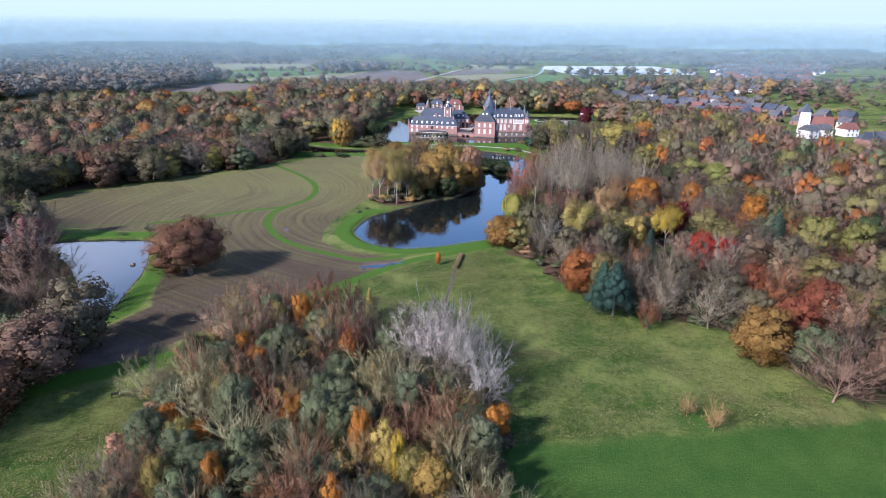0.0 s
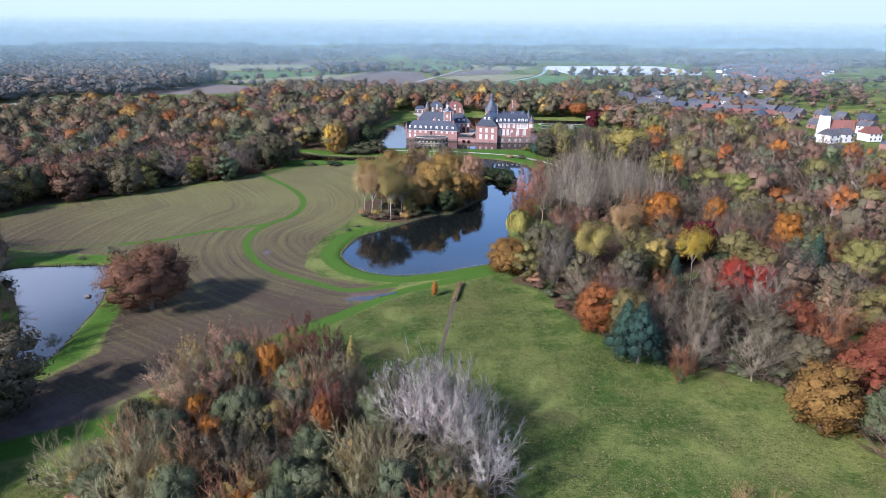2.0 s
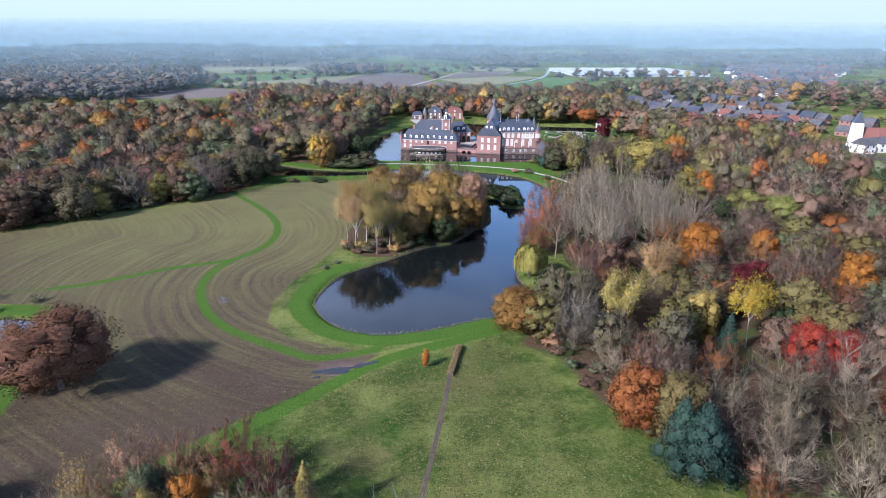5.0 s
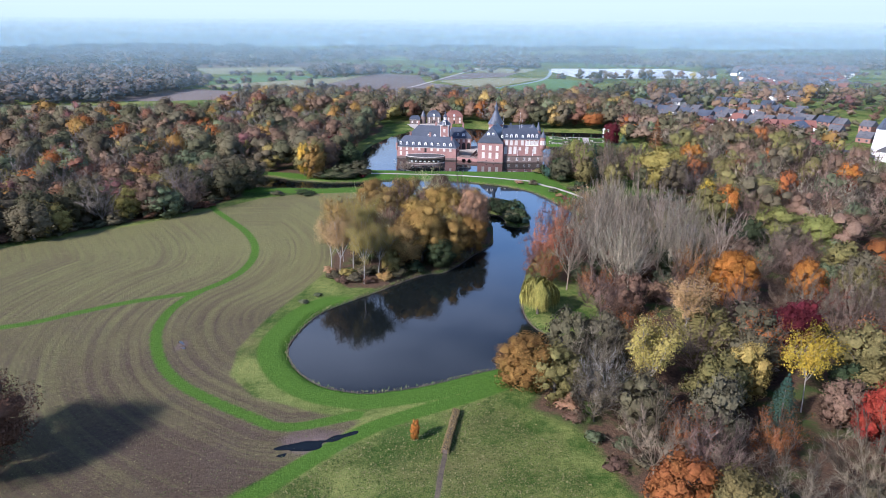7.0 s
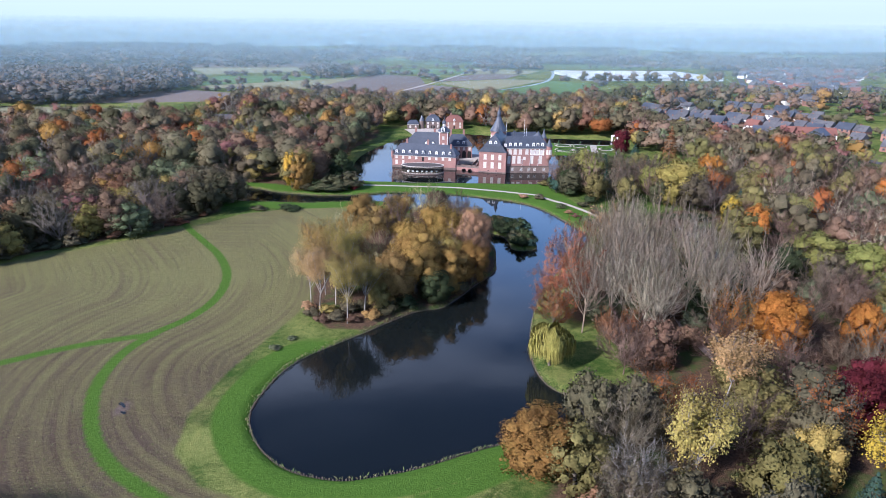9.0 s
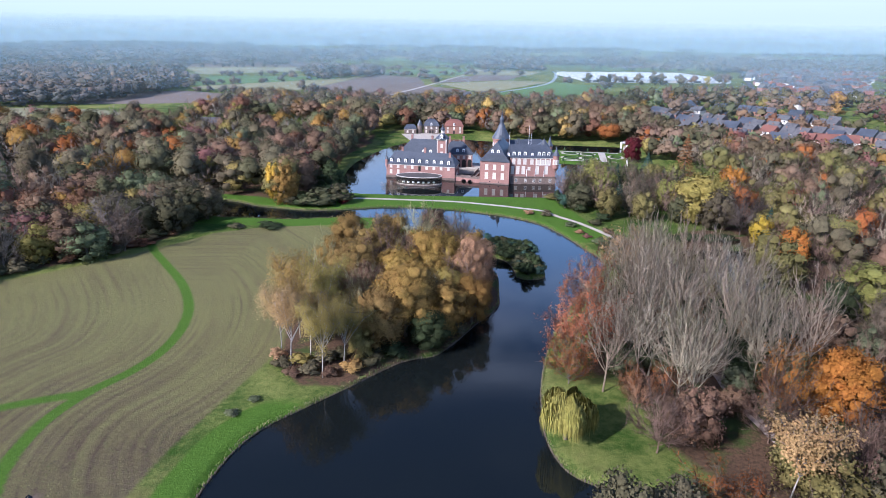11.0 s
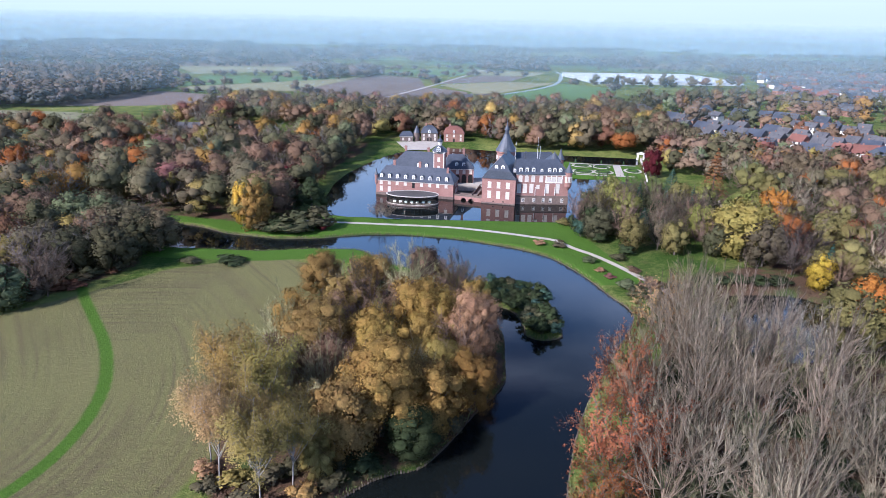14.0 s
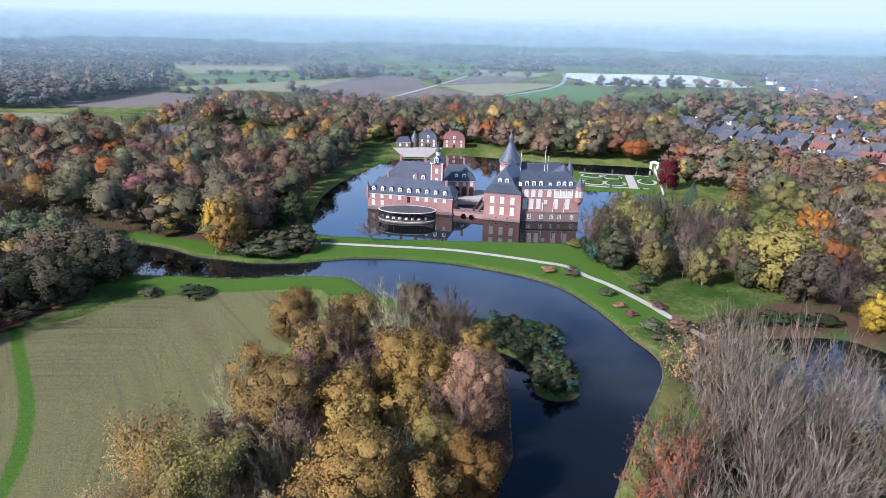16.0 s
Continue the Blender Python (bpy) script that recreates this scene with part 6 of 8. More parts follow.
def build_low_range():
    root = thing("stable_range", label="low grey stone range with slate roof by the forecourt", category="house")
    m = Matrix.Translation((-23.8, 588.0, 0))
    wing(root, m, 8.4, 7.0, -0.2, 3.6, 6.2, 1.5, 1.5, M_DARKSTONE)
    for x in (2.2, 6.2):
        window(root, m, x, 1.0, 0.9, 1.3)
    spire(root, Matrix(), -13.0, 591.0, 0, "round_turret", [(1.9, -0.2), (1.9, 5.4), (2.1, 5.6)], M_DARKSTONE, 14)
    spire(root, Matrix(), -13.0, 591.0, 5.6, "turret_cap", [(2.2, 0), (1.2, 2.2), (0.06, 4.6)], M_SLATE, 14)
    bm = bmesh.new()
    vs = [bm.verts.new((x, y, z)) for z in (0.01, 0.05) for x, y in ((-26, 586.5), (-17.6, 556.5), (-3.5, 558.5), (-1.0, 570), (4.2, 589.5), (-10.3, 590.2), (-14, 588))]
    bm.faces.new(vs[7:])
    bm.faces.new(vs[:7][::-1])
    for i in range(7):
        bm.faces.new((vs[i], vs[(i + 1) % 7], vs[7 + (i + 1) % 7], vs[7 + i]))
    me = as_mesh("forecourt", bm, M_GRAVEL)
    tagged(new("forecourt", me), "pale gravelled forecourt before the gatehouses", "pavement", kind="structure")


build_low_range()

# ---- more planting ----
def grow(poly, gap, seed, table, level, where, group="", keep=3.5):
    r = np.random.default_rng(seed)
    pts = clear_of(scatter(np.array(poly, float), gap, seed), STANDING, keep)
    wet = np.min([area_distance(pts, line) for line in PONDS.values()], axis=0)
    for p in pts[wet >= 0.8]:
        kind, colour, h, rad = wood_mix(r, table)
        plant(p[0], p[1], h, rad, kind, colour, level, where, group)
        STANDING.append((p[0], p[1]))


PEN_MIX = {"oak": (3, "broad", 15, 19, 5, 7), "oakdark": (3, "broad", 14, 18, 5, 7), "rosybare": (1, "bare", 14, 18, 4, 6), "greenbare": (1, "bare", 14, 18, 4, 6), "yellowolive": (1, "sparse", 11, 15, 4, 5), "copper": (2, "broad", 13, 17, 4.5, 6)}
grow([(-25, 268), (-14, 262), (0, 268), (10, 278), (17, 292), (17, 312), (14, 330), (4, 338), (-12, 338), (-22, 322), (-25, 295)], 8.5, 61, PEN_MIX, "near", " on the pond peninsula", "trees on the peninsula", 5.0)
grow([(-22, 256), (-12, 259), (0, 266), (14, 283), (17, 300), (14, 340), (-10, 345), (-24, 310), (-28, 275)], 7.0, 62, {"darkolive": (2, "shrub", 1.6, 3.2, 1.6, 2.6), "olivebrown": (2, "shrub", 1.6, 3, 1.5, 2.4), "copper": (1, "shrub", 1.2, 2.4, 1.4, 2.2)}, "mid", " under the peninsula trees", "", 2.0)
grow([(20, 346), (20.5, 331), (25.5, 327.5), (27.8, 318), (28, 313.6), (31, 311.8), (34.6, 313.2), (35.2, 316), (34.6, 327), (34.4, 337.5), (29.6, 343.2)], 2.7, 63, {"darkgreen": (4, "shrub", 2.4, 4.4, 1.9, 2.7), "darkolive": (2, "shrub", 2.2, 3.6, 1.8, 2.5), "pine": (1, "shrub", 2.4, 3.8, 1.8, 2.4)}, "mid", " on the low spit", "shrubs on the spit", 1.2)
PARK_MIX = {"rosybare": (4, "bare", 12, 18, 4, 6), "darkolive": (4, "broad", 8, 13, 4, 5.5), "darkgreen": (3, "broad", 7, 12, 3.5, 5), "olivebrown": (3, "sparse", 10, 16, 4, 5.5), "yellowgreen": (1.5, "broad", 12, 16, 5, 6.5), "pine": (1.5, "conifer", 9, 14, 3, 4), "olivegold": (2, "broad", 11, 16, 5, 6)}
grow([(54, 408), (56, 388), (66, 376), (84, 372), (104, 372), (124, 392), (132, 420), (112, 428), (96, 432), (84, 444), (76, 440), (64, 420)], 8.2, 64, PARK_MIX, "mid", " in the castle park", "trees in the castle park", 5)
grow([(112, 345), (124, 320), (130, 345), (128, 372), (116, 366)], 8.5, 65, PARK_MIX, "mid", " in the castle park", "trees in the castle park", 5)
for x, y, h, rad, colour in [(56, 351, 1.6, 1.6, "rosemaroon"), (54, 355.5, 1.8, 1.6, "rosy"), (58.5, 343, 3.0, 3.0, "mossgreen"), (60, 338, 3.2, 2.8, "darkolive"), (39, 380.5, 2.0, 2.2, "rosy"), (45.5, 379, 2.6, 2.6, "olivebrown"), (52.5, 364, 2.4, 2.4, "mossgreen"),
                             (62, 366, 3.0, 2.8, "darkolive"), (66, 372, 4.0, 3.0, "darkgreen"), (53.5, 398, 7.0, 2.2, "darkgreen"), (51.5, 405, 3.0, 3.0, "olivegold"), (64, 356, 2.2, 2.2, "copper"), (60, 384, 5.0, 3.0, "darkgreen"), (66, 344, 3.6, 3.4, "copper"),
                             (80, 346, 3.0, 3.4, "darkgreen"), (86, 348, 3.0, 3.6, "darkgreen"), (92, 349, 3.2, 3.4, "darkgreen"), (98, 349, 3.0, 3.6, "darkgreen"), (104, 348, 3.2, 3.4, "darkgreen"), (74, 342, 3.4, 3.0, "darkolive"), (61, 410, 4.0, 3.0, "rosy"),
                             (-33, 239, 1.2, 1.4, "mossgreen"), (-30, 244, 1.0, 1.2, "mossgreen"), (-47, 386.5, 5, 3.4, "darkgreen"), (-41, 389, 4, 3, "darkgreen"), (-36, 392, 2.6, 2.2, "maroon"), (-52, 388, 6, 4, "darkgreen"), (-57, 389, 5, 3.6, "darkolive")]:
    plant(x, y, h, rad, "shrub", colour, "mid", " on the park lawn")
for x, y, h, rad, colour in [(-28, 257, 2.6, 2.2, "olivebrown"), (-25, 253.5, 2.2, 2.0, "copper"), (-21.5, 254.5, 3.0, 2.4, "olivebrown"), (-17.5, 253.5, 2.4, 2.0, "copper"), (-13, 255.5, 3.2, 2.4, "gold"), (-9, 259, 3.0, 2.4, "darkolive"), (-5, 262, 4.5, 3.0, "darkgreen"),
                             (-24, 258, 3.4, 2.6, "yellowolive"), (-19, 259, 3.6, 2.6, "olivebrown"), (-30, 261, 2.4, 2.0, "rosy"), (3, 267, 5.0, 3.4, "darkgreen"), (9, 274, 4.0, 3.0, "olivebrown")]:
    plant(x, y, h, rad, "shrub", colour, "mid", " under the peninsula trees")
# undergrowth along the wood's edge
grow([(24, 202), (27, 184), (33, 168), (38, 158), (44, 149), (54, 142), (66, 137), (72, 131), (76, 116), (79, 105), (84, 110), (80, 130), (70, 144), (50, 152), (40, 168), (34, 188), (36, 205)], 5.2, 66,
     {"copper": (3, "shrub", 1.5, 3.5, 1.6, 2.8), "olivebrown": (3, "shrub", 1.5, 4, 1.6, 2.8), "mossgreen": (2, "shrub", 1.5, 3, 1.5, 2.4), "rosy": (2, "shrub", 1.5, 3.5, 1.6, 2.6)}, "mid", " at the wood's edge", "", 2.2)
grow([(-160, 268), (-138, 287), (-108, 313), (-90, 335), (-83, 352), (-90, 350), (-112, 322), (-142, 296)], 4.6, 67,
     {"darkolive": (3, "shrub", 2, 5, 2, 3.2), "olivebrown": (3, "shrub", 2, 5, 2, 3.2), "russet": (2, "shrub", 2, 4.5, 2, 3)}, "mid", " beside the field", "", 2.0)
grow([(-52, 62), (-54, 84), (-57, 102), (-56, 119), (-51, 133), (-44, 143), (-33, 149), (-24, 143), (-19, 132), (-8, 129), (4, 123), (11, 111), (12, 93), (11, 62), (0, 62), (2, 100), (-10, 118), (-30, 136), (-46, 118), (-44, 62)], 4.4, 68,
     {"rosy": (2, "shrub", 2, 4.5, 1.6, 2.6), "olivebrown": (3, "shrub", 2, 4.5, 1.6, 2.6), "mossgreen": (2, "shrub", 2, 4, 1.6, 2.6), "gold": (1, "shrub", 2, 4, 1.4, 2.2)}, "mid", " round the copse", "", 2.0)
grow(GROVE, 6.4, 69, {"darkgreen": (3, "broad", 5, 9, 2.4, 3.4), "mossgreen": (3, "broad", 4, 8, 2.4, 3.4), "copper": (2, "broad", 4, 7, 2.2, 3.2), "rosy": (2, "bare", 6, 10, 2.6, 3.6), "rust": (1, "sparse", 6, 9, 2.4, 3.2)}, "mid", " under the tall grove", "", 1.8)
# single small trees on the lawn
plant(-1.0, 180.4, 4.6, 0.95, "broad", "orange", "mid", " on the lawn")
for x, y, h, rad in ((48.6, 95.8, 7.4, 2.3), (45.6, 100.5, 5.6, 1.8)):
    plant(x, y, h, rad, "bare", "tan", "mid", " on the meadow")
for x, y, h, rad in ((-85, 150, 3.4, 1.6), (-103.5, 213, 2.6, 1.8), (-110, 207.5, 1.2, 1.5)):
    plant(x, y, h, rad, "sparse", "mossgreen", "mid", " beside the west pond")
DENSITY["far"] = (140, 0.95)
FAR_SHAPES.clear()
TOWN = np.array([(136, 478), (165, 508), (200, 474), (232, 444), (246, 470), (236, 520), (226, 530), (150, 620), (164, 590), (128, 548), (122, 500)], float)
woodland("town_edge_woodland", clear_of(scatter(TOWN, 10.5, 71), STANDING, 5), {k: (v[0], v[1], v[2] * 0.75, v[3] * 0.75, v[4] * 0.8, v[5] * 0.8) for k, v in WEST_MIX.items()} | {"orange": (4, "broad", 9, 12, 4, 6)}, 72, "autumn trees between the castle and the town")
rows = np.concatenate([smooth_line(l, 13) for l in ([(240, 800), (330, 740), (430, 690)], [(260, 830), (360, 800), (460, 740)], [(190, 790), (230, 850), (330, 880)], [(150, 810), (180, 790), (230, 780)], [(300, 900), (380, 850), (480, 800)],
                                                    [(215, 1085), (260, 1095), (330, 1105)], [(330, 1110), (420, 1115)], [(210, 700), (250, 640), (290, 590)])])
HOME = np.array([(170, 640), (250, 520), (330, 470), (560, 640), (700, 900), (520, 960), (330, 900), (200, 800), (130, 790)], float)
gardens = scatter(HOME, 31, 74, 0.5)
woodland("garden_trees", gardens, {k: (v[0], v[1], v[2] * 0.34, v[3] * 0.42, v[4] * 0.5, v[5] * 0.5) for k, v in WEST_MIX.items()}, 75, "small autumn trees in the gardens of the town")
woodland("town_trees", rows + np.random.default_rng(8).normal(size=rows.shape) * 5, WEST_MIX, 73, "rows of autumn trees between the houses")


DENSITY["far"] = (50, 2.0)
FAR_SHAPES.clear()
hedges = np.concatenate([smooth_line(l, 11) for l in ([(-170, 937), (-88, 800), (8, 812)], [(-320, 962), (-230, 1062), (-160, 1142)], [(-364, 1160), (-211, 1184)], [(-118, 1256), (-40, 1205), (-8, 1075)], [(-250, 1476), (-500, 1394)],
                                                      [(-596, 1612), (-276, 1710)], [(-260, 1360), (-110, 1402), (42, 1484)], [(172, 1140), (222, 1080), (224, 1022)], [(140, 1294), (60, 1294), (-98, 1246)], [(300, 1556), (560, 1556), (640, 1480)],
                                                      [(330, 1722), (620, 1704)], [(460, 1090), (600, 1180), (760, 1240)], [(560, 980), (760, 1060), (980, 1160)], [(700, 900), (900, 960)], [(-300, 900), (-180, 832)], [(-420, 1180), (-330, 1010)], [(480, 1290), (700, 1380), (980, 1420)])])
pick = np.random.default_rng(9)
hedges = (hedges + pick.normal(size=hedges.shape) * 4)[pick.uniform(size=len(hedges)) < 0.7]
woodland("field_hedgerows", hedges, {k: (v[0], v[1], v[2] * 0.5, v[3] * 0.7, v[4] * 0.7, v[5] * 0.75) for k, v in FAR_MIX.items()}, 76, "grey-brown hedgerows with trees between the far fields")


# ---- far land ----
def sheet(name, pts, mat, label, category, z=0.06):
    bm = bmesh.new()
    top = [bm.verts.new((x, y, z)) for x, y in pts]
    low = [bm.verts.new((x, y, -0.2)) for x, y in pts]
    bm.faces.new(top), bm.faces.new(low[::-1])
    for i in range(len(pts)):
        j = (i + 1) % len(pts)
        bm.faces.new((top[i], low[i], low[j], top[j]))
    return tagged(new(name, as_mesh(name, bm, mat)), label, category, kind="structure")


def ribbon(name, pts, width, z, mat, label, category="path", closed=False, thick=0.1):
    line = smooth_line(pts, 1.5, closed)
    bm = bmesh.new()
    rows = []
    n = len(line)
    for i in range(n):
        d = (line[(i + 1) % n] - line[i - 1]) if closed else (line[min(i + 1, n - 1)] - line[max(i - 1, 0)])
        s = np.array([-d[1], d[0]]) / (np.linalg.norm(d) + 1e-9) * width / 2 * (1 + 0.06 * math.sin(i * 1.7))
        p, q = line[i] + s, line[i] - s
        rows.append([bm.verts.new(v) for v in ((*p, z - thick), (*p, z), (*q, z), (*q, z - thick))])
    for i in range(n if closed else n - 1):
        a, b = rows[i], rows[(i + 1) % n]
        for k in range(3):
            bm.faces.new((a[k], a[k + 1], b[k + 1], b[k]))
    return tagged(new(name, as_mesh(name, bm, mat)), label, category, kind="structure")


M_CROP = plain("winter_crop", (0.06, 0.12, 0.03), (0.095, 0.165, 0.045), 0.05, 0.95)
M_PLOUGH = plain("ploughed_earth", (0.1, 0.078, 0.064), (0.165, 0.13, 0.108), 0.06, 0.95, stretch=(0.4, 3, 1))
M_PALE = plain("stubble", (0.15, 0.155, 0.075), (0.24, 0.22, 0.125), 0.05, 0.95)
FIELDS = [
    ("ploughed brown field", M_PLOUGH, [(-88, 800), (8, 812), (30, 965), (-24, 1030), (-40, 1200), (-118, 1252), (-170, 937)]),
    ("pale stubble field", M_PALE, [(14, 830), (60, 860), (64, 950), (164, 1142), (100, 1160), (-8, 1070), (36, 965)]),
    ("brown field beside the farm track", M_PLOUGH, [(-5, 1085), (100, 1170), (140, 1290), (60, 1290), (5, 1180)]),
    ("bright green winter crop", M_CROP, [(66, 830), (158, 850), (222, 1022), (224, 1075), (172, 1135), (70, 945)]),
    ("green meadow before the farm", M_CROP, [(-318, 968), (-231, 1066), (-160, 1140), (-211, 1180), (-364, 1157), (-330, 1010)]),
    ("pale green meadow", M_PALE, [(-300, 925), (-172, 930), (-122, 1240), (-150, 1160), (-228, 1060), (-310, 965)]),
    ("ploughed field between woods", M_PLOUGH, [(-365, 740), (-290, 748), (-215, 775), (-180, 830), (-300, 895), (-345, 880)]),
    ("pale clearing among the woods", M_PALE, [(-430, 570), (-268, 588), (-205, 606), (-206, 650), (-300, 700), (-430, 705)]),
    ("far green field", M_CROP, [(-109, 1400), (42, 1480), (37, 1300), (-98, 1250)]),
    ("far ploughed field", M_PLOUGH, [(-596, 1605), (-276, 1704), (-251, 1480), (-508, 1397)]),
    ("far pale field", M_PALE, [(-500, 1390), (-250, 1470), (-220, 1360), (-390, 1190)]),
    ("green paddock by the church", M_CROP, [(222, 372), (232, 404), (248, 402), (262, 366), (250, 346), (238, 346)]),
    ("far stubble strip", M_PALE, [(45, 1300), (150, 1300), (190, 1420), (60, 1480)]),
    ("green field behind the greenhouse", M_CROP, [(300, 1560), (560, 1560), (620, 1700), (330, 1720)]),
]
for text, mat, pts in FIELDS:
    sheet("field", pts, mat, text, "field")
r = np.random.default_rng(91)
for k in range(70):
    y = r.uniform(1720, 3100)
    x = r.uniform(-0.85, 0.85) * y
    w, d = r.uniform(90, 300), r.uniform(60, 180)
    a = r.uniform(-0.3, 0.3)
    pts = [(x + u * w * math.cos(a) - v * d * math.sin(a), y + u * w * math.sin(a) + v * d * math.cos(a)) for u, v in ((-1, -1), (1, -1), (1, 1), (-1, 1))]
    sheet("field", pts, (M_CROP, M_PALE, M_PLOUGH)[k % 3], "distant field on the plain", "field", 0.08 + 0.01 * k)
M_ASPHALT = plain("asphalt", (0.045, 0.045, 0.047), (0.075, 0.074, 0.074), 0.8, 0.9)
ribbon("farm_track", [(-86, 790), (-60, 880), (-20, 1037), (30, 1260), (74, 1464)], 4.0, 0.16, M_GRAVEL, "pale farm track between the fields", "road")
ribbon("country_road", [(400, 955), (450, 1090), (577, 1405), (640, 1560)], 9.0, 0.16, M_ASPHALT, "grey country road leading to the town", "road")
ribbon("brook", [(70, 942), (125, 1036), (168, 1150), (206, 1346), (215, 1450)], 6.0, 0.14, M_WATER, "narrow straight brook along the field", "water")
ribbon("street", [(246, 520), (250, 480), (257, 452), (252, 427), (262, 405), (268, 380)], 7.0, 0.14, M_ASPHALT, "grey street past the church", "road")


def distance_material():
    m = Mat("painted_haze_glow")
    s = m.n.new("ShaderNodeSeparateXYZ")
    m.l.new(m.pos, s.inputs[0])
    # haze and sky brightness painted as a glowing gradient by height
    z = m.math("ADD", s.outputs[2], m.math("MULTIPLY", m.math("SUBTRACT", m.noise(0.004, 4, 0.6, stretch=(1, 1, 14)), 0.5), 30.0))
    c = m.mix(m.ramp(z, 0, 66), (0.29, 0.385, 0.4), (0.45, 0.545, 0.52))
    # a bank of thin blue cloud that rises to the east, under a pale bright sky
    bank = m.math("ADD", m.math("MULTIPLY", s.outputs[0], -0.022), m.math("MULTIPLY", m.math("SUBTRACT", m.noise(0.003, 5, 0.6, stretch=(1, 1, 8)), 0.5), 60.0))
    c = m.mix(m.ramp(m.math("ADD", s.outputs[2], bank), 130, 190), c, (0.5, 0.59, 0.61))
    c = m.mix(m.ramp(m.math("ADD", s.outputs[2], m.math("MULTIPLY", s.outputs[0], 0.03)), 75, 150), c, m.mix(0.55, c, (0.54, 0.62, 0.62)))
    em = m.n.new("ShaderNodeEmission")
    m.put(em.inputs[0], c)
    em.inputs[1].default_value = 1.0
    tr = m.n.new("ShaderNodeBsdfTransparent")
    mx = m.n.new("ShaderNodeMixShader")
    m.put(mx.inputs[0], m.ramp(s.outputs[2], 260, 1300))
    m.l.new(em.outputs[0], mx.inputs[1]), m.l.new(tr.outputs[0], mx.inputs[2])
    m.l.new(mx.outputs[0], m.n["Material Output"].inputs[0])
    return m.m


def haze_sheet_material(reach, dense):
    """Distance haze put into a blue-tinted sheet: lit by sun and sky, clear at the ground and above its top."""
    m = Mat("haze_sheet")
    s = m.n.new("ShaderNodeSeparateXYZ")
    m.l.new(m.pos, s.inputs[0])
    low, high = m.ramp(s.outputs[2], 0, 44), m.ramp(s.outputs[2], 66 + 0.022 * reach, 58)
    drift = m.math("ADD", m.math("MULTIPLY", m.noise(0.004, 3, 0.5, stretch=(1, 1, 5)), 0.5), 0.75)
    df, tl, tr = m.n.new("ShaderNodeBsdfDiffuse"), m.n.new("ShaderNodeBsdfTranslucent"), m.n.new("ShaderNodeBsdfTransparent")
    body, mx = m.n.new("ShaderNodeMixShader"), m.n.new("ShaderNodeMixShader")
    # blue of the far air, put into the sheet's own colour
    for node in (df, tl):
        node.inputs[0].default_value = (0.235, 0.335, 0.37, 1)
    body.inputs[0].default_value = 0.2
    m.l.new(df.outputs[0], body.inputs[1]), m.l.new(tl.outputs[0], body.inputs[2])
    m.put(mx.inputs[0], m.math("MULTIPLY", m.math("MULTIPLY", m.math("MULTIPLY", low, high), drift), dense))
    m.l.new(tr.outputs[0], mx.inputs[1]), m.l.new(body.outputs[0], mx.inputs[2])
    m.l.new(mx.outputs[0], m.n["Material Output"].inputs[0])
    return m.m


def build_haze_sheets():
    """Added sheets that imitate haze over the plain behind the castle, one behind the other."""
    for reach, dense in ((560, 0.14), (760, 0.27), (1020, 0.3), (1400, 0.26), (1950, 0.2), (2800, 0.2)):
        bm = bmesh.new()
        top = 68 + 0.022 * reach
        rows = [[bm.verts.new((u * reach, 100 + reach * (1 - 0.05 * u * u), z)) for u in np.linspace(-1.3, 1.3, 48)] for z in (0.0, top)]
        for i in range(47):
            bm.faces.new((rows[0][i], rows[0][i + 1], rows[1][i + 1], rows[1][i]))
        tagged(new("mist", as_mesh("mist", bm, haze_sheet_material(reach, dense))), "upright blue sheets that stand in for haze over the plain", "mist", kind="stuff")


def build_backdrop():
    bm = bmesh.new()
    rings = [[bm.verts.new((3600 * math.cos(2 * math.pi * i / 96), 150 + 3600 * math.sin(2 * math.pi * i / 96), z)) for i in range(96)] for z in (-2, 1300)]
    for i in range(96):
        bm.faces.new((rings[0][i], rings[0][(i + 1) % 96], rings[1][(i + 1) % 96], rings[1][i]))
    ob = tagged(new("backdrop", as_mesh("backdrop", bm, distance_material())), "glowing ring painted with blue haze and pale sky", "backdrop", kind="structure")
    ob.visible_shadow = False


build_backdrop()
build_haze_sheets()


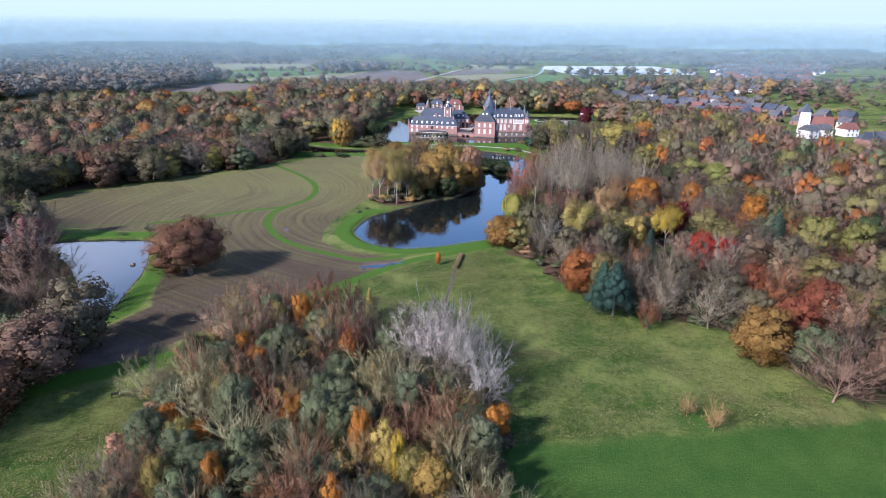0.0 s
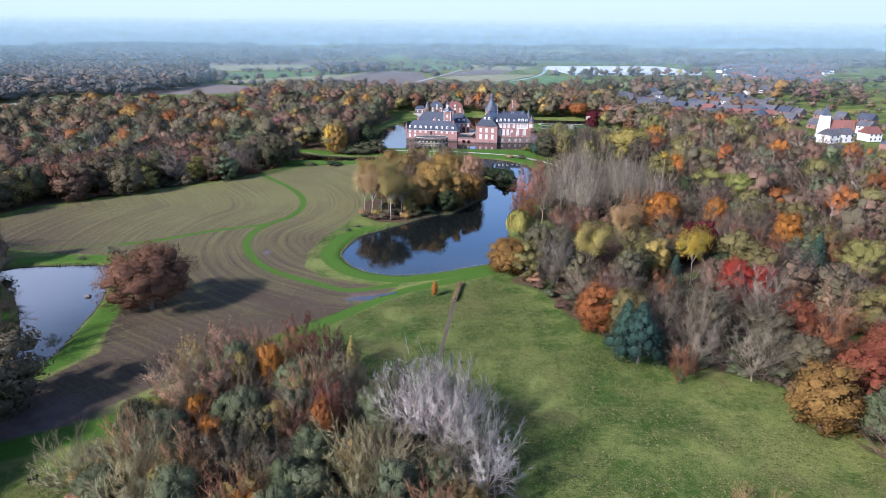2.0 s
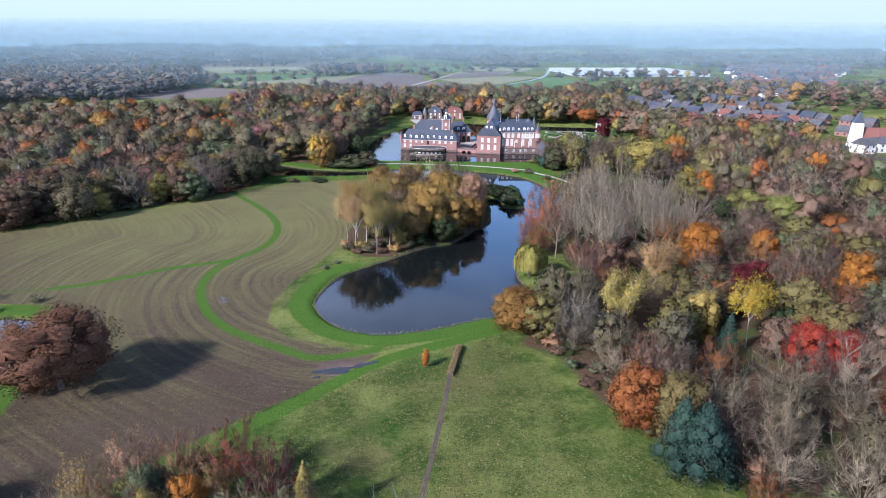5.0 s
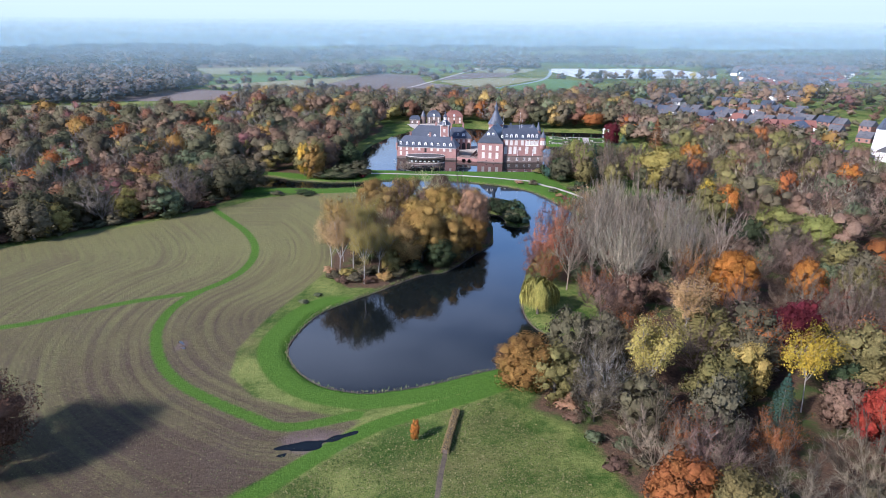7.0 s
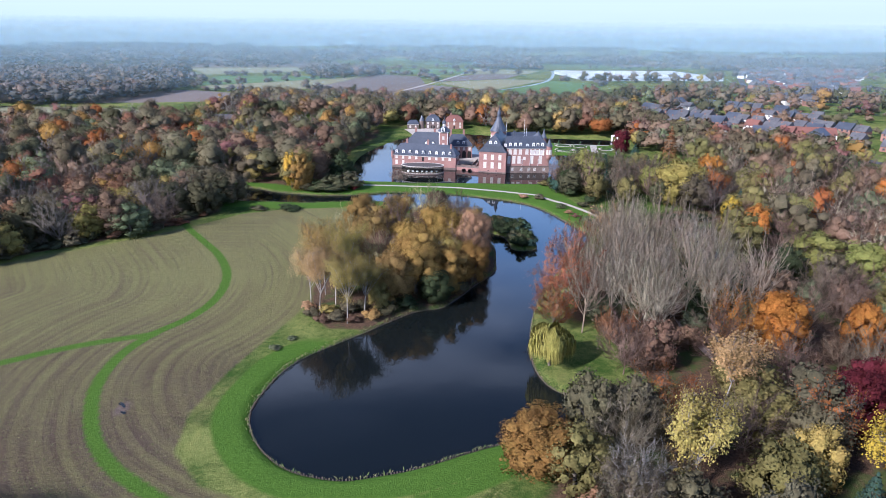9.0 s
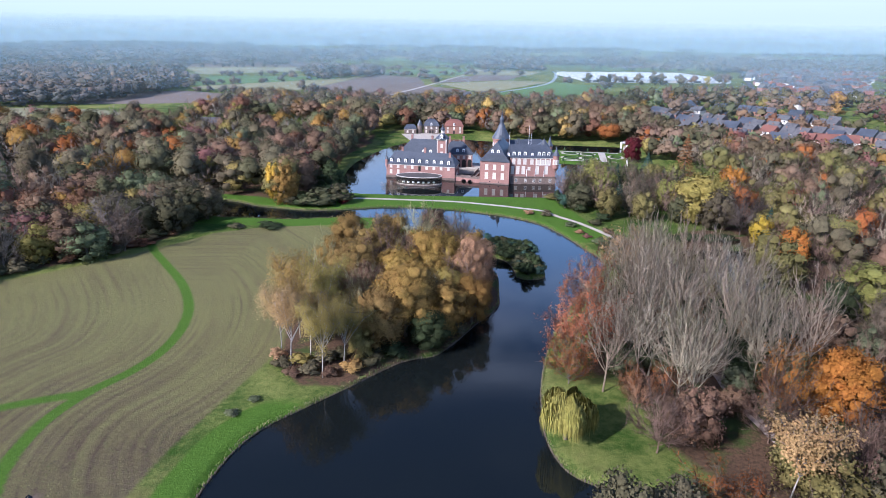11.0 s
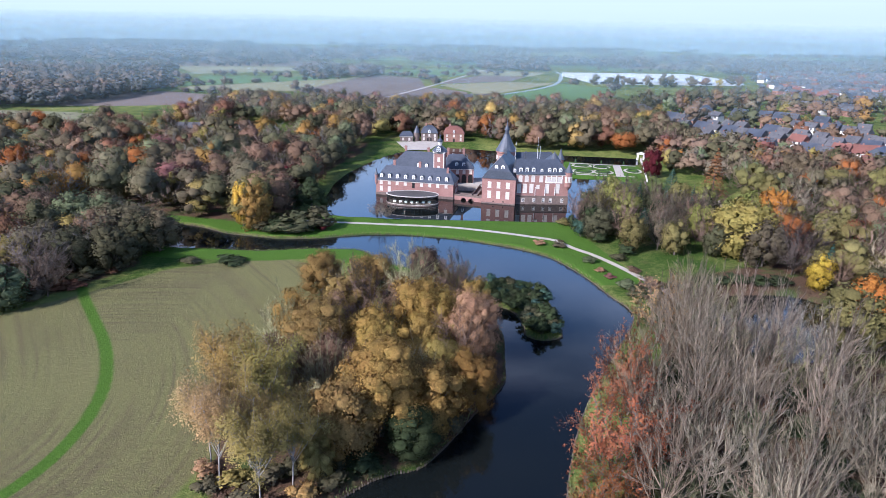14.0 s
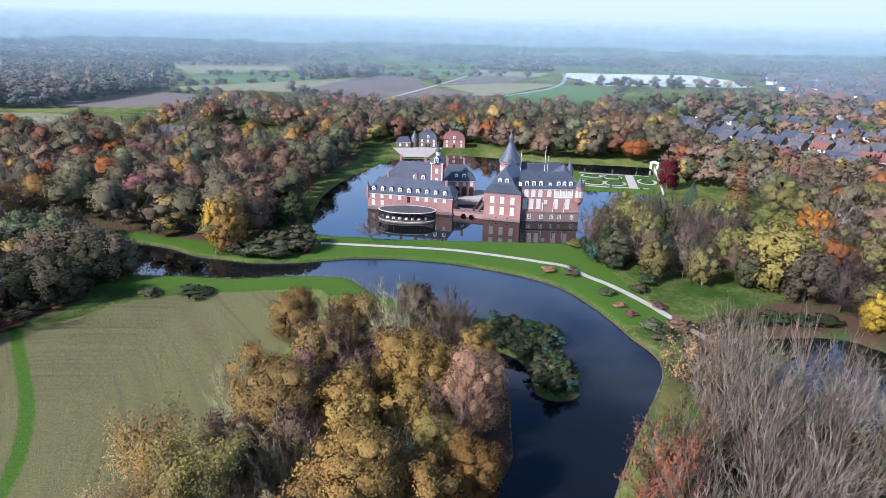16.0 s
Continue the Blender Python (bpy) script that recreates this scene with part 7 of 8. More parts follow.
# ---- town ----
def house(name, label, w, d, ze, zr, wall, roof, bays=3, storeys=2, skylights=0, flat=False):
    root = thing(name, label=label, category="house")
    bm = bmesh.new()
    box(bm, 0, w, 0, d, -0.2, ze)
    for x in (0.0, w - 0.3):
        v = [bm.verts.new(p) for p in ((x, 0, ze), (x, d, ze), (x, d / 2, zr - 0.1), (x + 0.3, 0, ze), (x + 0.3, d, ze), (x + 0.3, d / 2, zr - 0.1))]
        for q in ((0, 1, 2), (5, 4, 3), (0, 2, 5, 3), (1, 4, 5, 2)):
            bm.faces.new([v[i] for i in q])
    part_at("wall", bm, wall, root, Matrix())
    bm = bmesh.new()
    roof_body(bm, w, d, ze, zr, 0.0, 0.0, 0.35, 0.15)
    part_at("roof", bm, roof, root, Matrix())
    bm = bmesh.new()
    box(bm, w * 0.25, w * 0.25 + 0.7, d / 2 - 0.4, d / 2 + 0.3, zr - 0.8, zr + 0.8)
    part_at("chimney", bm, M_HOUSEBRICK, root, Matrix())
    for s in range(storeys):
        for k in range(bays):
            for y, turn in ((0.0, 0), (d, 180)):
                m = Matrix.Translation((w * (k + 0.5) / bays, y, 0)) @ Matrix.Rotation(radians(turn), 4, "Z")
                house_window(root, m, 0.9 + s * 2.7)
    for k in range(skylights):
        bm = bmesh.new()
        sl = math.atan2(zr - ze, d / 2)
        box(bm, -0.4, 0.4, -0.6, 0.6, 0.02, 0.1)
        f = 0.5
        part_at("skylight", bm, M_PANE, root, Matrix.Translation((w * (k + 1) / (skylights + 1), d / 2 * f, ze + (zr - ze) * f)) @ Matrix.Rotation(sl, 4, "X"))
    return root


HOUSE_WINDOW = []


def house_window(root, m, z):
    if not HOUSE_WINDOW:
        bm = bmesh.new()
        box(bm, -0.65, 0.65, -0.08, 0.05, 0.0, 1.4)
        front = [f for f in bm.faces if all(v.co.y < -0.07 for v in f.verts)]
        inner = bmesh.ops.inset_individual(bm, faces=front, thickness=0.1, depth=-0.05)
        front[0].material_index = 1
        HOUSE_WINDOW.append(as_mesh("window", bm, M_WHITE, M_PANE))
    shared("window", HOUSE_WINDOW[0], root, m @ Matrix.Translation((0, 0, z)))


TERRACE = [house("terraced_house", "brick terraced house with grey tiled roof", 8.5, 10, 5.4, 9.2, M_HOUSEBRICK, M_GREYTILE, 2, 2, 2),
           house("terraced_house", "white terraced house with grey tiled roof", 9.0, 10, 5.4, 9.0, M_PLASTER, M_GREYTILE, 2, 2, 1),
           house("terraced_house", "brick terraced house with slate roof", 11.0, 11, 5.2, 9.6, M_HOUSEBRICK, M_SLATE, 3, 2, 0),
           house("terraced_house", "pale house with red tiled roof", 10.0, 10, 5.2, 9.4, M_PLASTER, M_TILE, 3, 2, 0),
           house("terraced_house", "low brick house with grey roof", 9.0, 9, 3.2, 7.2, M_HOUSEBRICK, M_GREYTILE, 2, 1, 1)]
for k, ob in enumerate(TERRACE):
    ob.matrix_basis = Matrix.Translation((236 + 13 * (k % 3), 600 - 14 * k, 0)) @ Matrix.Rotation(radians(-50), 4, "Z")
r = np.random.default_rng(17)
STREETS = [((154, 640), (232, 536)), ((172, 668), (252, 560)), ((184, 712), (268, 588)), ((214, 742), (300, 632)), ((232, 770), (330, 668)), ((118, 738), (196, 770)), ((252, 548), (300, 486)), ((276, 600), (330, 520)), ((140, 770), (200, 800))]
used = [ob.location.xy.copy() for ob in TERRACE]
for a, b in STREETS:
    p, d = Vector(a), Vector(b) - Vector(a)
    s, ang = 0.0, math.atan2(d.y, d.x)
    while s < d.length:
        q = p + d.normalized() * s + Vector((r.normal() * 1.5, r.normal() * 1.5))
        ob = TERRACE[int(r.choice(5, p=[0.36, 0.22, 0.24, 0.05, 0.13]))]
        if all((q - u).length > 9.5 for u in used):
            copy_thing(ob, Matrix.Translation((q.x, q.y, 0)) @ Matrix.Rotation(ang + r.normal() * 0.05 + (math.pi / 2 if r.uniform() < 0.12 else 0), 4, "Z"))["group"] = "terraced houses of the town"
            used.append(q)
        s += r.uniform(10.5, 12.5) if r.uniform() < 0.85 else 20


def cottage(label, wall, roof):
    root = thing("town_house", label=label, category="house")
    bm = bmesh.new()
    box(bm, 0, 11, 0, 9, -0.2, 5.2)
    part_at("wall", bm, wall, root, Matrix())
    bm = bmesh.new()
    roof_body(bm, 11, 9, 5.2, 9.4, 0.0, 0.0)
    part_at("roof", bm, roof, root, Matrix())
    bm = bmesh.new()
    box(bm, 1.0, 10.0, -0.04, 0.05, 1.0, 2.4), box(bm, 1.5, 9.5, -0.04, 0.05, 3.4, 4.6)
    part_at("window_row", bm, M_PANE, root, Matrix())
    return root


COTTAGES = [cottage("distant brick house with grey roof", M_HOUSEBRICK, M_GREYTILE), cottage("distant white house with grey roof", M_PLASTER, M_GREYTILE), cottage("distant brick house with red roof", M_HOUSEBRICK, M_TILE),
            cottage("distant white house with slate roof", M_WHITE, M_SLATE)]
for k, ob in enumerate(COTTAGES):
    ob.matrix_basis = Matrix.Translation((480 + 22 * k, 1000 + 9 * k, 0))
FARTOWN = np.array([(352, 870), (372, 760), (430, 810), (560, 1000), (720, 1250), (900, 1500), (720, 1560), (600, 1420), (520, 1280), (440, 1060), (400, 950)], float)
for x, y in scatter(FARTOWN, 21, 81, 0.35):
    if abs(x - (400 + (y - 955) * 0.38)) < 12:
        continue
    ob = COTTAGES[int(r.choice(4, p=[0.42, 0.26, 0.14, 0.18]))]
    copy_thing(ob, Matrix.Translation((x, y, 0)) @ Matrix.Rotation(r.choice([0.4, 1.97, -0.3]) + r.normal() * 0.15, 4, "Z"))["group"] = "houses of the far town"


def build_church():
    root = thing("chapel", label="white chapel tower with grey spire and red-roofed nave", category="church")
    m = at_line((259.5, 463.0), (266.5, 461.0))
    bm = bmesh.new()
    v = [bm.verts.new((x, y, z)) for z, k in ((-0.2, 0.0), (15.0, 0.8)) for x, y in ((k, k), (7 - k, k), (7 - k, 7 - k), (k, 7 - k))]
    for q in ((3, 2, 1, 0), (4, 5, 6, 7), (0, 1, 5, 4), (1, 2, 6, 5), (2, 3, 7, 6), (3, 0, 4, 7)):
        bm.faces.new([v[i] for i in q])
    part_at("tower", bm, M_WHITE, root, m, "tapering white tower")
    bm = bmesh.new()
    v = [bm.verts.new(p) for p in ((0.6, 0.6, 15), (6.4, 0.6, 15), (6.4, 6.4, 15), (0.6, 6.4, 15), (3.5, 1.6, 21.5), (3.5, 5.4, 21.5))]
    for q in ((0, 1, 4), (1, 2, 5, 4), (2, 3, 5), (3, 0, 4, 5), (3, 2, 1, 0)):
        bm.faces.new([v[i] for i in q])
    part_at("spire", bm, M_SLATE, root, m, "grey slated spire")
    wing(root, m @ Matrix.Translation((5.5, 1.0, 0)), 17, 11, -0.2, 5.0, 12.0, 0.0, 0.0, M_WHITE, M_TILE)
    for k in range(3):
        window(root, m @ Matrix.Translation((5.5, 1.0, 0)), 4 + k * 4.5, 1.4, 1.0, 2.4, 0.0, False)


build_church()
copy_thing(TERRACE[1], at_line((252, 436), (264, 440)))
copy_thing(TERRACE[1], at_line((264, 441), (276, 444)))
copy_thing(TERRACE[3], at_line((284, 446), (296, 448)))
copy_thing(TERRACE[2], at_line((270, 398), (280, 402)))
copy_thing(TERRACE[0], at_line((282, 404), (292, 408)))
copy_thing(TERRACE[4], at_line((232, 348), (240, 351)))
RED = house("corner_house", "white gabled house with long red roof", 26, 10, 4.6, 9.2, M_WHITE, M_TILE, 6, 1, 0)
RED.matrix_basis = at_line((246, 552), (272, 546))


def build_greenhouse():
    root = thing("greenhouse", label="long white glasshouse of a nursery", category="greenhouse")
    m = at_line((224, 1145), (452, 1168))
    bm = bmesh.new()
    box(bm, 0, 229, 0, 190, -0.2, 4.2)
    part_at("glass_wall", bm, M_GLASSROOF, root, m)
    for k in range(24):
        bm = bmesh.new()
        roof_body(bm, 229, 7.6, 4.2, 6.0, 0.0, 0.0, 0.1, 0.1)
        part_at("roof_bay", bm, M_GLASSROOF, root, m @ Matrix.Translation((0, k * 7.9, 0.02)))
    for k in range(12):
        bm = bmesh.new()
        box(bm, 6 + k * 18, 18 + k * 18, -0.1, 0.1, 0.6, 3.4)
        part_at("glass_panel", bm, M_PANE if k % 3 == 0 else M_PLASTER, root, m)


M_GLASSROOF = plain("whitened_glass", (0.36, 0.39, 0.41), (0.56, 0.59, 0.6), 0.06, 0.35, spec=0.5)
build_greenhouse()
BARN = house("barn", "long dark farm building with grey roof", 48, 14, 4.0, 8.0, M_HOUSEBRICK, M_GREYTILE, 8, 1, 0)
BARN.matrix_basis = at_line((-374, 962), (-328, 984))
copy_thing(BARN, at_line((16, 838), (56, 852)))
SHED = house("shed", "dark timber shed among the trees", 20, 12, 3.4, 6.6, M_TIMBER, M_GREYTILE, 3, 1, 0)
SHED.matrix_basis = at_line((-180, 602), (-160, 604))
copy_thing(SHED, at_line((-150, 578), (-136, 584)))
copy_thing(SHED, at_line((30, 822), (48, 828)))

# ---- park details ----
ribbon("gravel_path", [(-46, 402.5), (-36.5, 401.6), (-27, 401.2), (-8, 399.8), (10, 398), (28, 392.7), (38.4, 388.5), (45, 385.5), (50, 377.5), (55.5, 370.5), (61.5, 359.5), (66, 349)], 1.9, 0.05, M_GRAVEL, "pale gravel path along the castle lawn")
ribbon("woodland_path", [(66, 348), (72, 332), (74, 300), (66, 272), (63.5, 252), (64.5, 238), (67, 224), (74, 205)], 2.2, 0.05, plain("leafy_path", (0.2, 0.15, 0.12), (0.33, 0.27, 0.22), 1.2, 0.95), "narrow leafy path through the grove")


ribbon("worn_trail", [(4.3, 177.0), (2.6, 163), (0.8, 149), (-0.6, 139), (-2, 130), (-4, 112)], 0.75, 0.03, plain("trodden_earth", (0.05, 0.04, 0.028), (0.12, 0.095, 0.06), 1.6, 0.95), "narrow dark worn trail across the meadow")


def build_hedge():
    root = thing("clipped_hedge", label="low clipped brown beech hedge on the lawn", category="hedge")
    a, b = np.array([6.4, 189.0]), np.array([4.2, 176.6])
    n = 2600
    t = rng.uniform(0, 1, n)
    side = np.array([(b - a)[1], -(b - a)[0]]) / np.linalg.norm(b - a)
    u, z = rng.uniform(-0.55, 0.55, n), rng.uniform(0.05, 1.0, n)
    face = rng.uniform(size=n)
    u = np.where(face < 0.3, -0.55, np.where(face < 0.6, 0.55, u)) + rng.normal(size=n) * 0.06
    z = np.where(face >= 0.6, 1.0, z) + rng.normal(size=n) * 0.06
    at = np.column_stack([a + (b - a) * t[:, None] + side * u[:, None], z])
    v, f, _ = leaf_cards(at, rng.normal(size=(n, 3)) + np.array([0, 0, 0.6]), 0.14)
    ob = new("foliage", mesh_from("foliage", v, [f], [M_LEAF]))
    ob.parent, ob.color = root, (0.26, 0.19, 0.085, 1)
    bm = bmesh.new()
    ang = math.atan2((b - a)[1], (b - a)[0])
    box(bm, 0.1, 12.4, -0.42, 0.42, 0.0, 0.88, 0.08)
    part_at("core", bm, M_TIMBER, root, Matrix.Translation((a[0], a[1], 0)) @ Matrix.Rotation(ang, 4, "Z"))


build_hedge()


def build_bank(name, line, seed, label, spacing=0.55):
    """Short posts and tufts of grass along a water's edge."""
    r = np.random.default_rng(seed)
    seg = np.linalg.norm(np.roll(line, -1, 0) - line, axis=1)
    run = np.concatenate([[0], np.cumsum(seg)])
    s = np.arange(0, run[-1], spacing)
    closed = np.vstack([line, line[:1]])
    x, y = np.interp(s, run, closed[:, 0]), np.interp(s, run, closed[:, 1])
    n = len(s)
    base = np.column_stack([x, y, np.full(n, WATER_Z - 0.3)]) + np.column_stack([r.normal(size=(n, 2)) * 0.05, np.zeros(n)])
    h, w = r.uniform(0.55, 0.85, n), r.uniform(0.09, 0.15, n)
    corner = np.array([(-1, -1), (1, -1), (1, 1), (-1, 1)], float)
    v = np.concatenate([np.concatenate([base + np.column_stack([c[0] * w, c[1] * w, np.zeros(n)]) for c in corner]), np.concatenate([base + np.column_stack([c[0] * w * 0.8, c[1] * w * 0.8, h]) for c in corner])])
    i = np.arange(n)
    idx = [i + k * n for k in range(8)]
    quads = np.concatenate([np.stack([idx[a], idx[b], idx[c], idx[d]], 1) for a, b, c, d in ((4, 5, 6, 7), (0, 1, 5, 4), (1, 2, 6, 5), (2, 3, 7, 6), (3, 0, 4, 7))])
    tagged(new(name, mesh_from(name, v, [quads], [M_TIMBER])), label, "bank edging", kind="stuff")
    m = int(n * 5)
    k = r.integers(0, n, m)
    off = r.normal(size=(m, 2)) * 0.3
    at = np.column_stack([x[k] + off[:, 0], y[k] + off[:, 1], np.full(m, -0.38) + r.uniform(0, 0.3, m)])
    d2 = area_distance(at[:, :2], line)
    at, m = at[d2 > 0.05], int(np.sum(d2 > 0.05))
    lean = np.column_stack([r.normal(size=(m, 2)) * 0.5, np.ones(m)])
    si = unit(np.cross(lean, r.normal(size=(m, 3)))) * 0.12
    tip = at + lean * r.uniform(0.25, 0.6, (m, 1))
    v = np.stack([at - si, at + si, tip], 1).reshape(-1, 3)
    c = np.where(r.uniform(size=(m, 1)) < 0.55, np.array([[0.13, 0.17, 0.05]]), np.array([[0.24, 0.22, 0.1]]))
    tagged(new("bank_grass", mesh_from("bank_grass", v, [np.arange(3 * m).reshape(-1, 3)], [M_WOOD_LEAF], tint=np.repeat(c, 3, 0))), "tufts of grass along the water's edge", "grass", kind="stuff")


build_bank("bank_posts", PONDS["park_pond"], 5, "short dark timber posts along the pond bank")
build_bank("bank_posts", PONDS["west_pond"], 6, "dark bank edging round the west pond", 0.9)


def puddle(x, y, a, b, turn, seed):
    r = np.random.default_rng(seed)
    bm = bmesh.new()
    ph = r.uniform(0, 6.28, 4)
    vs = []
    for i in range(36):
        t = 2 * math.pi * i / 36
        k = 1 + 0.22 * math.sin(2 * t + ph[0]) + 0.16 * math.sin(3 * t + ph[1]) + 0.1 * math.sin(5 * t + ph[2])
        vs.append(bm.verts.new((a * k * math.cos(t), b * k * math.sin(t), 0.0)))
    bm.faces.new(vs)
    ob = tagged(new("puddle", as_mesh("puddle", bm, M_WATER)), "shallow rain puddle on the muddy field", "puddle", kind="structure")
    ob.matrix_basis = Matrix.Translation((x, y, 0.035)) @ Matrix.Rotation(turn, 4, "Z")


puddle(-20.0, 178.6, 3.8, 1.4, 0.35, 1), puddle(-14.0, 181.3, 2.6, 0.8, 0.5, 2), puddle(-55.6, 216.2, 1.1, 0.4, -0.9, 3), puddle(-54.2, 213.6, 0.7, 0.3, -0.7, 4), puddle(-23, 176.0, 0.9, 0.4, 0.2, 5)


def build_sculpture():
    root = thing("park_sculpture", Matrix.Translation((-62.2, 105.4, 0)) @ Matrix.Rotation(radians(24), 4, "Z"), label="small dark bronze park sculpture on the grass", category="sculpture")
    bm = bmesh.new()
    box(bm, -0.75, 0.7, -0.22, 0.22, 0.7, 1.2, 0.12)
    for x in (-0.6, 0.5):
        for y in (-0.14, 0.14):
            box(bm, x - 0.07, x + 0.07, y - 0.07, y + 0.07, 0.0, 0.75, 0.02)
    box(bm, 0.55, 0.95, -0.14, 0.14, 1.1, 1.75, 0.09)
    part("figure", bm, M_BRONZE, root)


build_sculpture()
rock = bmesh.new()
bmesh.ops.create_icosphere(rock, subdivisions=2, radius=1.0)
for v in rock.verts:
    v.co = Vector((v.co.x * 0.9, v.co.y * 0.7, v.co.z * 0.55)) * (1 + 0.25 * noise.noise(v.co * 1.4))
ob = new("boulder", as_mesh("boulder", rock, M_DARKSTONE))
ob.location = (-93.8, 180.4, WATER_Z + 0.1)
tagged(ob, "dark boulder standing in the west pond", "rock")


# ---- formal gardens ----
def build_parterre():
    m = Matrix.Translation((88, 507, 0)) @ Matrix.Rotation(radians(-8), 4, "Z")

    def w(x, y):
        p = m @ Vector((x, y, 0))
        return p.x, p.y

    def ring(cx, cy, a, b):
        return [w(cx + a * math.cos(t), cy + b * math.sin(t)) for t in np.linspace(0, 2 * math.pi, 13)[:-1]]

    ribbon("garden_path", [w(-15, -12), w(0, -12.5), w(16, -12)], 1.6, 0.06, M_GRAVEL, "pale straight path of the parterre garden")
    ribbon("garden_path", [w(-15, 17), w(0, 17), w(20, 17)], 1.6, 0.06, M_GRAVEL, "pale straight path of the parterre garden")
    ribbon("garden_path", [w(9, -12), w(9.5, 2), w(10, 17)], 4.0, 0.065, M_GRAVEL, "broad pale cross path of the parterre")
    for k, (cx, cy, a, b) in enumerate(((-9, 11, 5, 3.6), (-9, -4, 5.5, 5), (1, 10, 4.5, 4.0), (1, -4, 5, 4.6), (17, 3, 4.2, 5.5))):
        ribbon("garden_path", ring(cx, cy, a, b), 1.3, 0.07 + 0.005 * k, M_GRAVEL, "curved pale path of the parterre garden", closed=True)
        h = thing("parterre_hedge", m @ Matrix.Translation((cx, cy, 0)), label="low clipped box hedge ring of the parterre", category="hedge", group="hedges of the parterre")
        bm = bmesh.new()
        rings = []
        for ka, z in ((-1.3, 0.0), (-1.3, 0.55), (-1.9, 0.55), (-1.9, 0.0)):
            rings.append([bm.verts.new(((a + ka) * math.cos(t), (b + ka) * math.sin(t), z)) for t in np.linspace(0, 2 * math.pi, 25)[:-1]])
        for p, q in zip(rings, rings[1:]):
            for i in range(24):
                bm.faces.new((p[i], p[(i + 1) % 24], q[(i + 1) % 24], q[i]))
        part_at("hedge_ring", bm, M_HEDGE, h, Matrix())
    for x, y in ((-14, -14), (-2, -14.5), (12, -14), (-12, 19), (2, 19), (14, 19), (4, 3), (-4, 3)):
        t = thing("topiary", m @ Matrix.Translation((x, y, 0)), label="small clipped topiary cone in the parterre", category="topiary", group="topiaries of the parterre")
        bm = bmesh.new()
        lathe(bm, [(0.5, 0.0), (0.62, 0.3), (0.4, 1.3), (0.1, 2.2)], 9)
        part("clipped_cone", bm, M_HEDGE, t)


M_HEDGE = plain("box_hedge", (0.022, 0.045, 0.015), (0.05, 0.085, 0.028), 2.5, 0.9, bump=0.6)
build_parterre()


def build_garden_wall(name, label, pts, height=1.0, pier=6.0, mat=None):
    root = thing(name, label=label, category="wall")
    for (x0, y0), (x1, y1) in zip(pts, pts[1:]):
        m = at_line((x0, y0), (x1, y1))
        ln = math.hypot(x1 - x0, y1 - y0)
        bm = bmesh.new()
        box(bm, 0, ln, -0.2, 0.2, -1.0, height - 0.15)
        part_at("wall", bm, mat or M_STONE, root, m)
        bm = bmesh.new()
        box(bm, 0, ln, -0.3, 0.3, height - 0.15, height, 0.03)
        part_at("coping", bm, mat or M_STONE, root, m)
        n = max(1, int(ln / pier))
        for k in range(n + 1):
            bm = bmesh.new()
            x = ln * k / n
            box(bm, x - 0.3, x + 0.3, -0.3, 0.3, -1.0, height + 0.25, 0.04)
            lathe(bm, [(0.15, height + 0.25), (0.3, height + 0.45), (0.1, height + 0.7)], 8, x, 0)
            part_at("pier", bm, mat or M_STONE, root, m)
    return root


build_garden_wall("balustrade", "white stone balustrade beside the parterre garden", [(105.1, 481.5), (111.5, 508), (118.4, 539.0)], 0.8)
build_garden_wall("moat_wall", "low stone wall along the castle park", [(97, 452), (101, 468), (103.5, 480)], 0.7, 9, M_DARKSTONE)
build_garden_wall("balustrade", "white stone balustrade of the lower garden", [(124.5, 462), (124.0, 451), (121, 436)], 1.3, 5)


def build_gate():
    root = thing("garden_gate", at_line((116.6, 541.5), (121.0, 540.3)), label="white arched garden gate at the balustrade", category="gate")
    for x in (0.0, 3.4):
        bm = bmesh.new()
        box(bm, x, x + 1.0, 0, 1.2, -0.3, 3.0, 0.05)
        part("gate_pier", bm, M_WHITE, root)
    bm = bmesh.new()
    prism(bm, [(-0.3, 3.0), (4.7, 3.0), (4.7, 3.4), (2.2, 4.2), (-0.3, 3.4)], -0.1, 1.3)
    part("pediment", bm, M_WHITE, root)


build_gate()
M_BED = plain("planted_bed", (0.1, 0.035, 0.03), (0.2, 0.09, 0.06), 1.5, 0.95)
sheet("garden_bed", [(105, 437), (117, 437), (120, 462), (108, 462)], M_BED, "reddish planted bed of the lower garden", "bed", 0.05)
ribbon("garden_path", [(104, 443), (110, 446), (118, 447), (123, 450)], 1.6, 0.12, M_GRAVEL, "pale curved path of the lower garden")
ribbon("garden_path", [(108, 463), (116, 464), (124, 463)], 1.4, 0.12, M_GRAVEL, "pale path of the lower garden")
ribbon("garden_path", [(122, 436), (126, 451), (127, 464)], 3.0, 0.1, M_GRAVEL, "pale terrace of the lower garden")


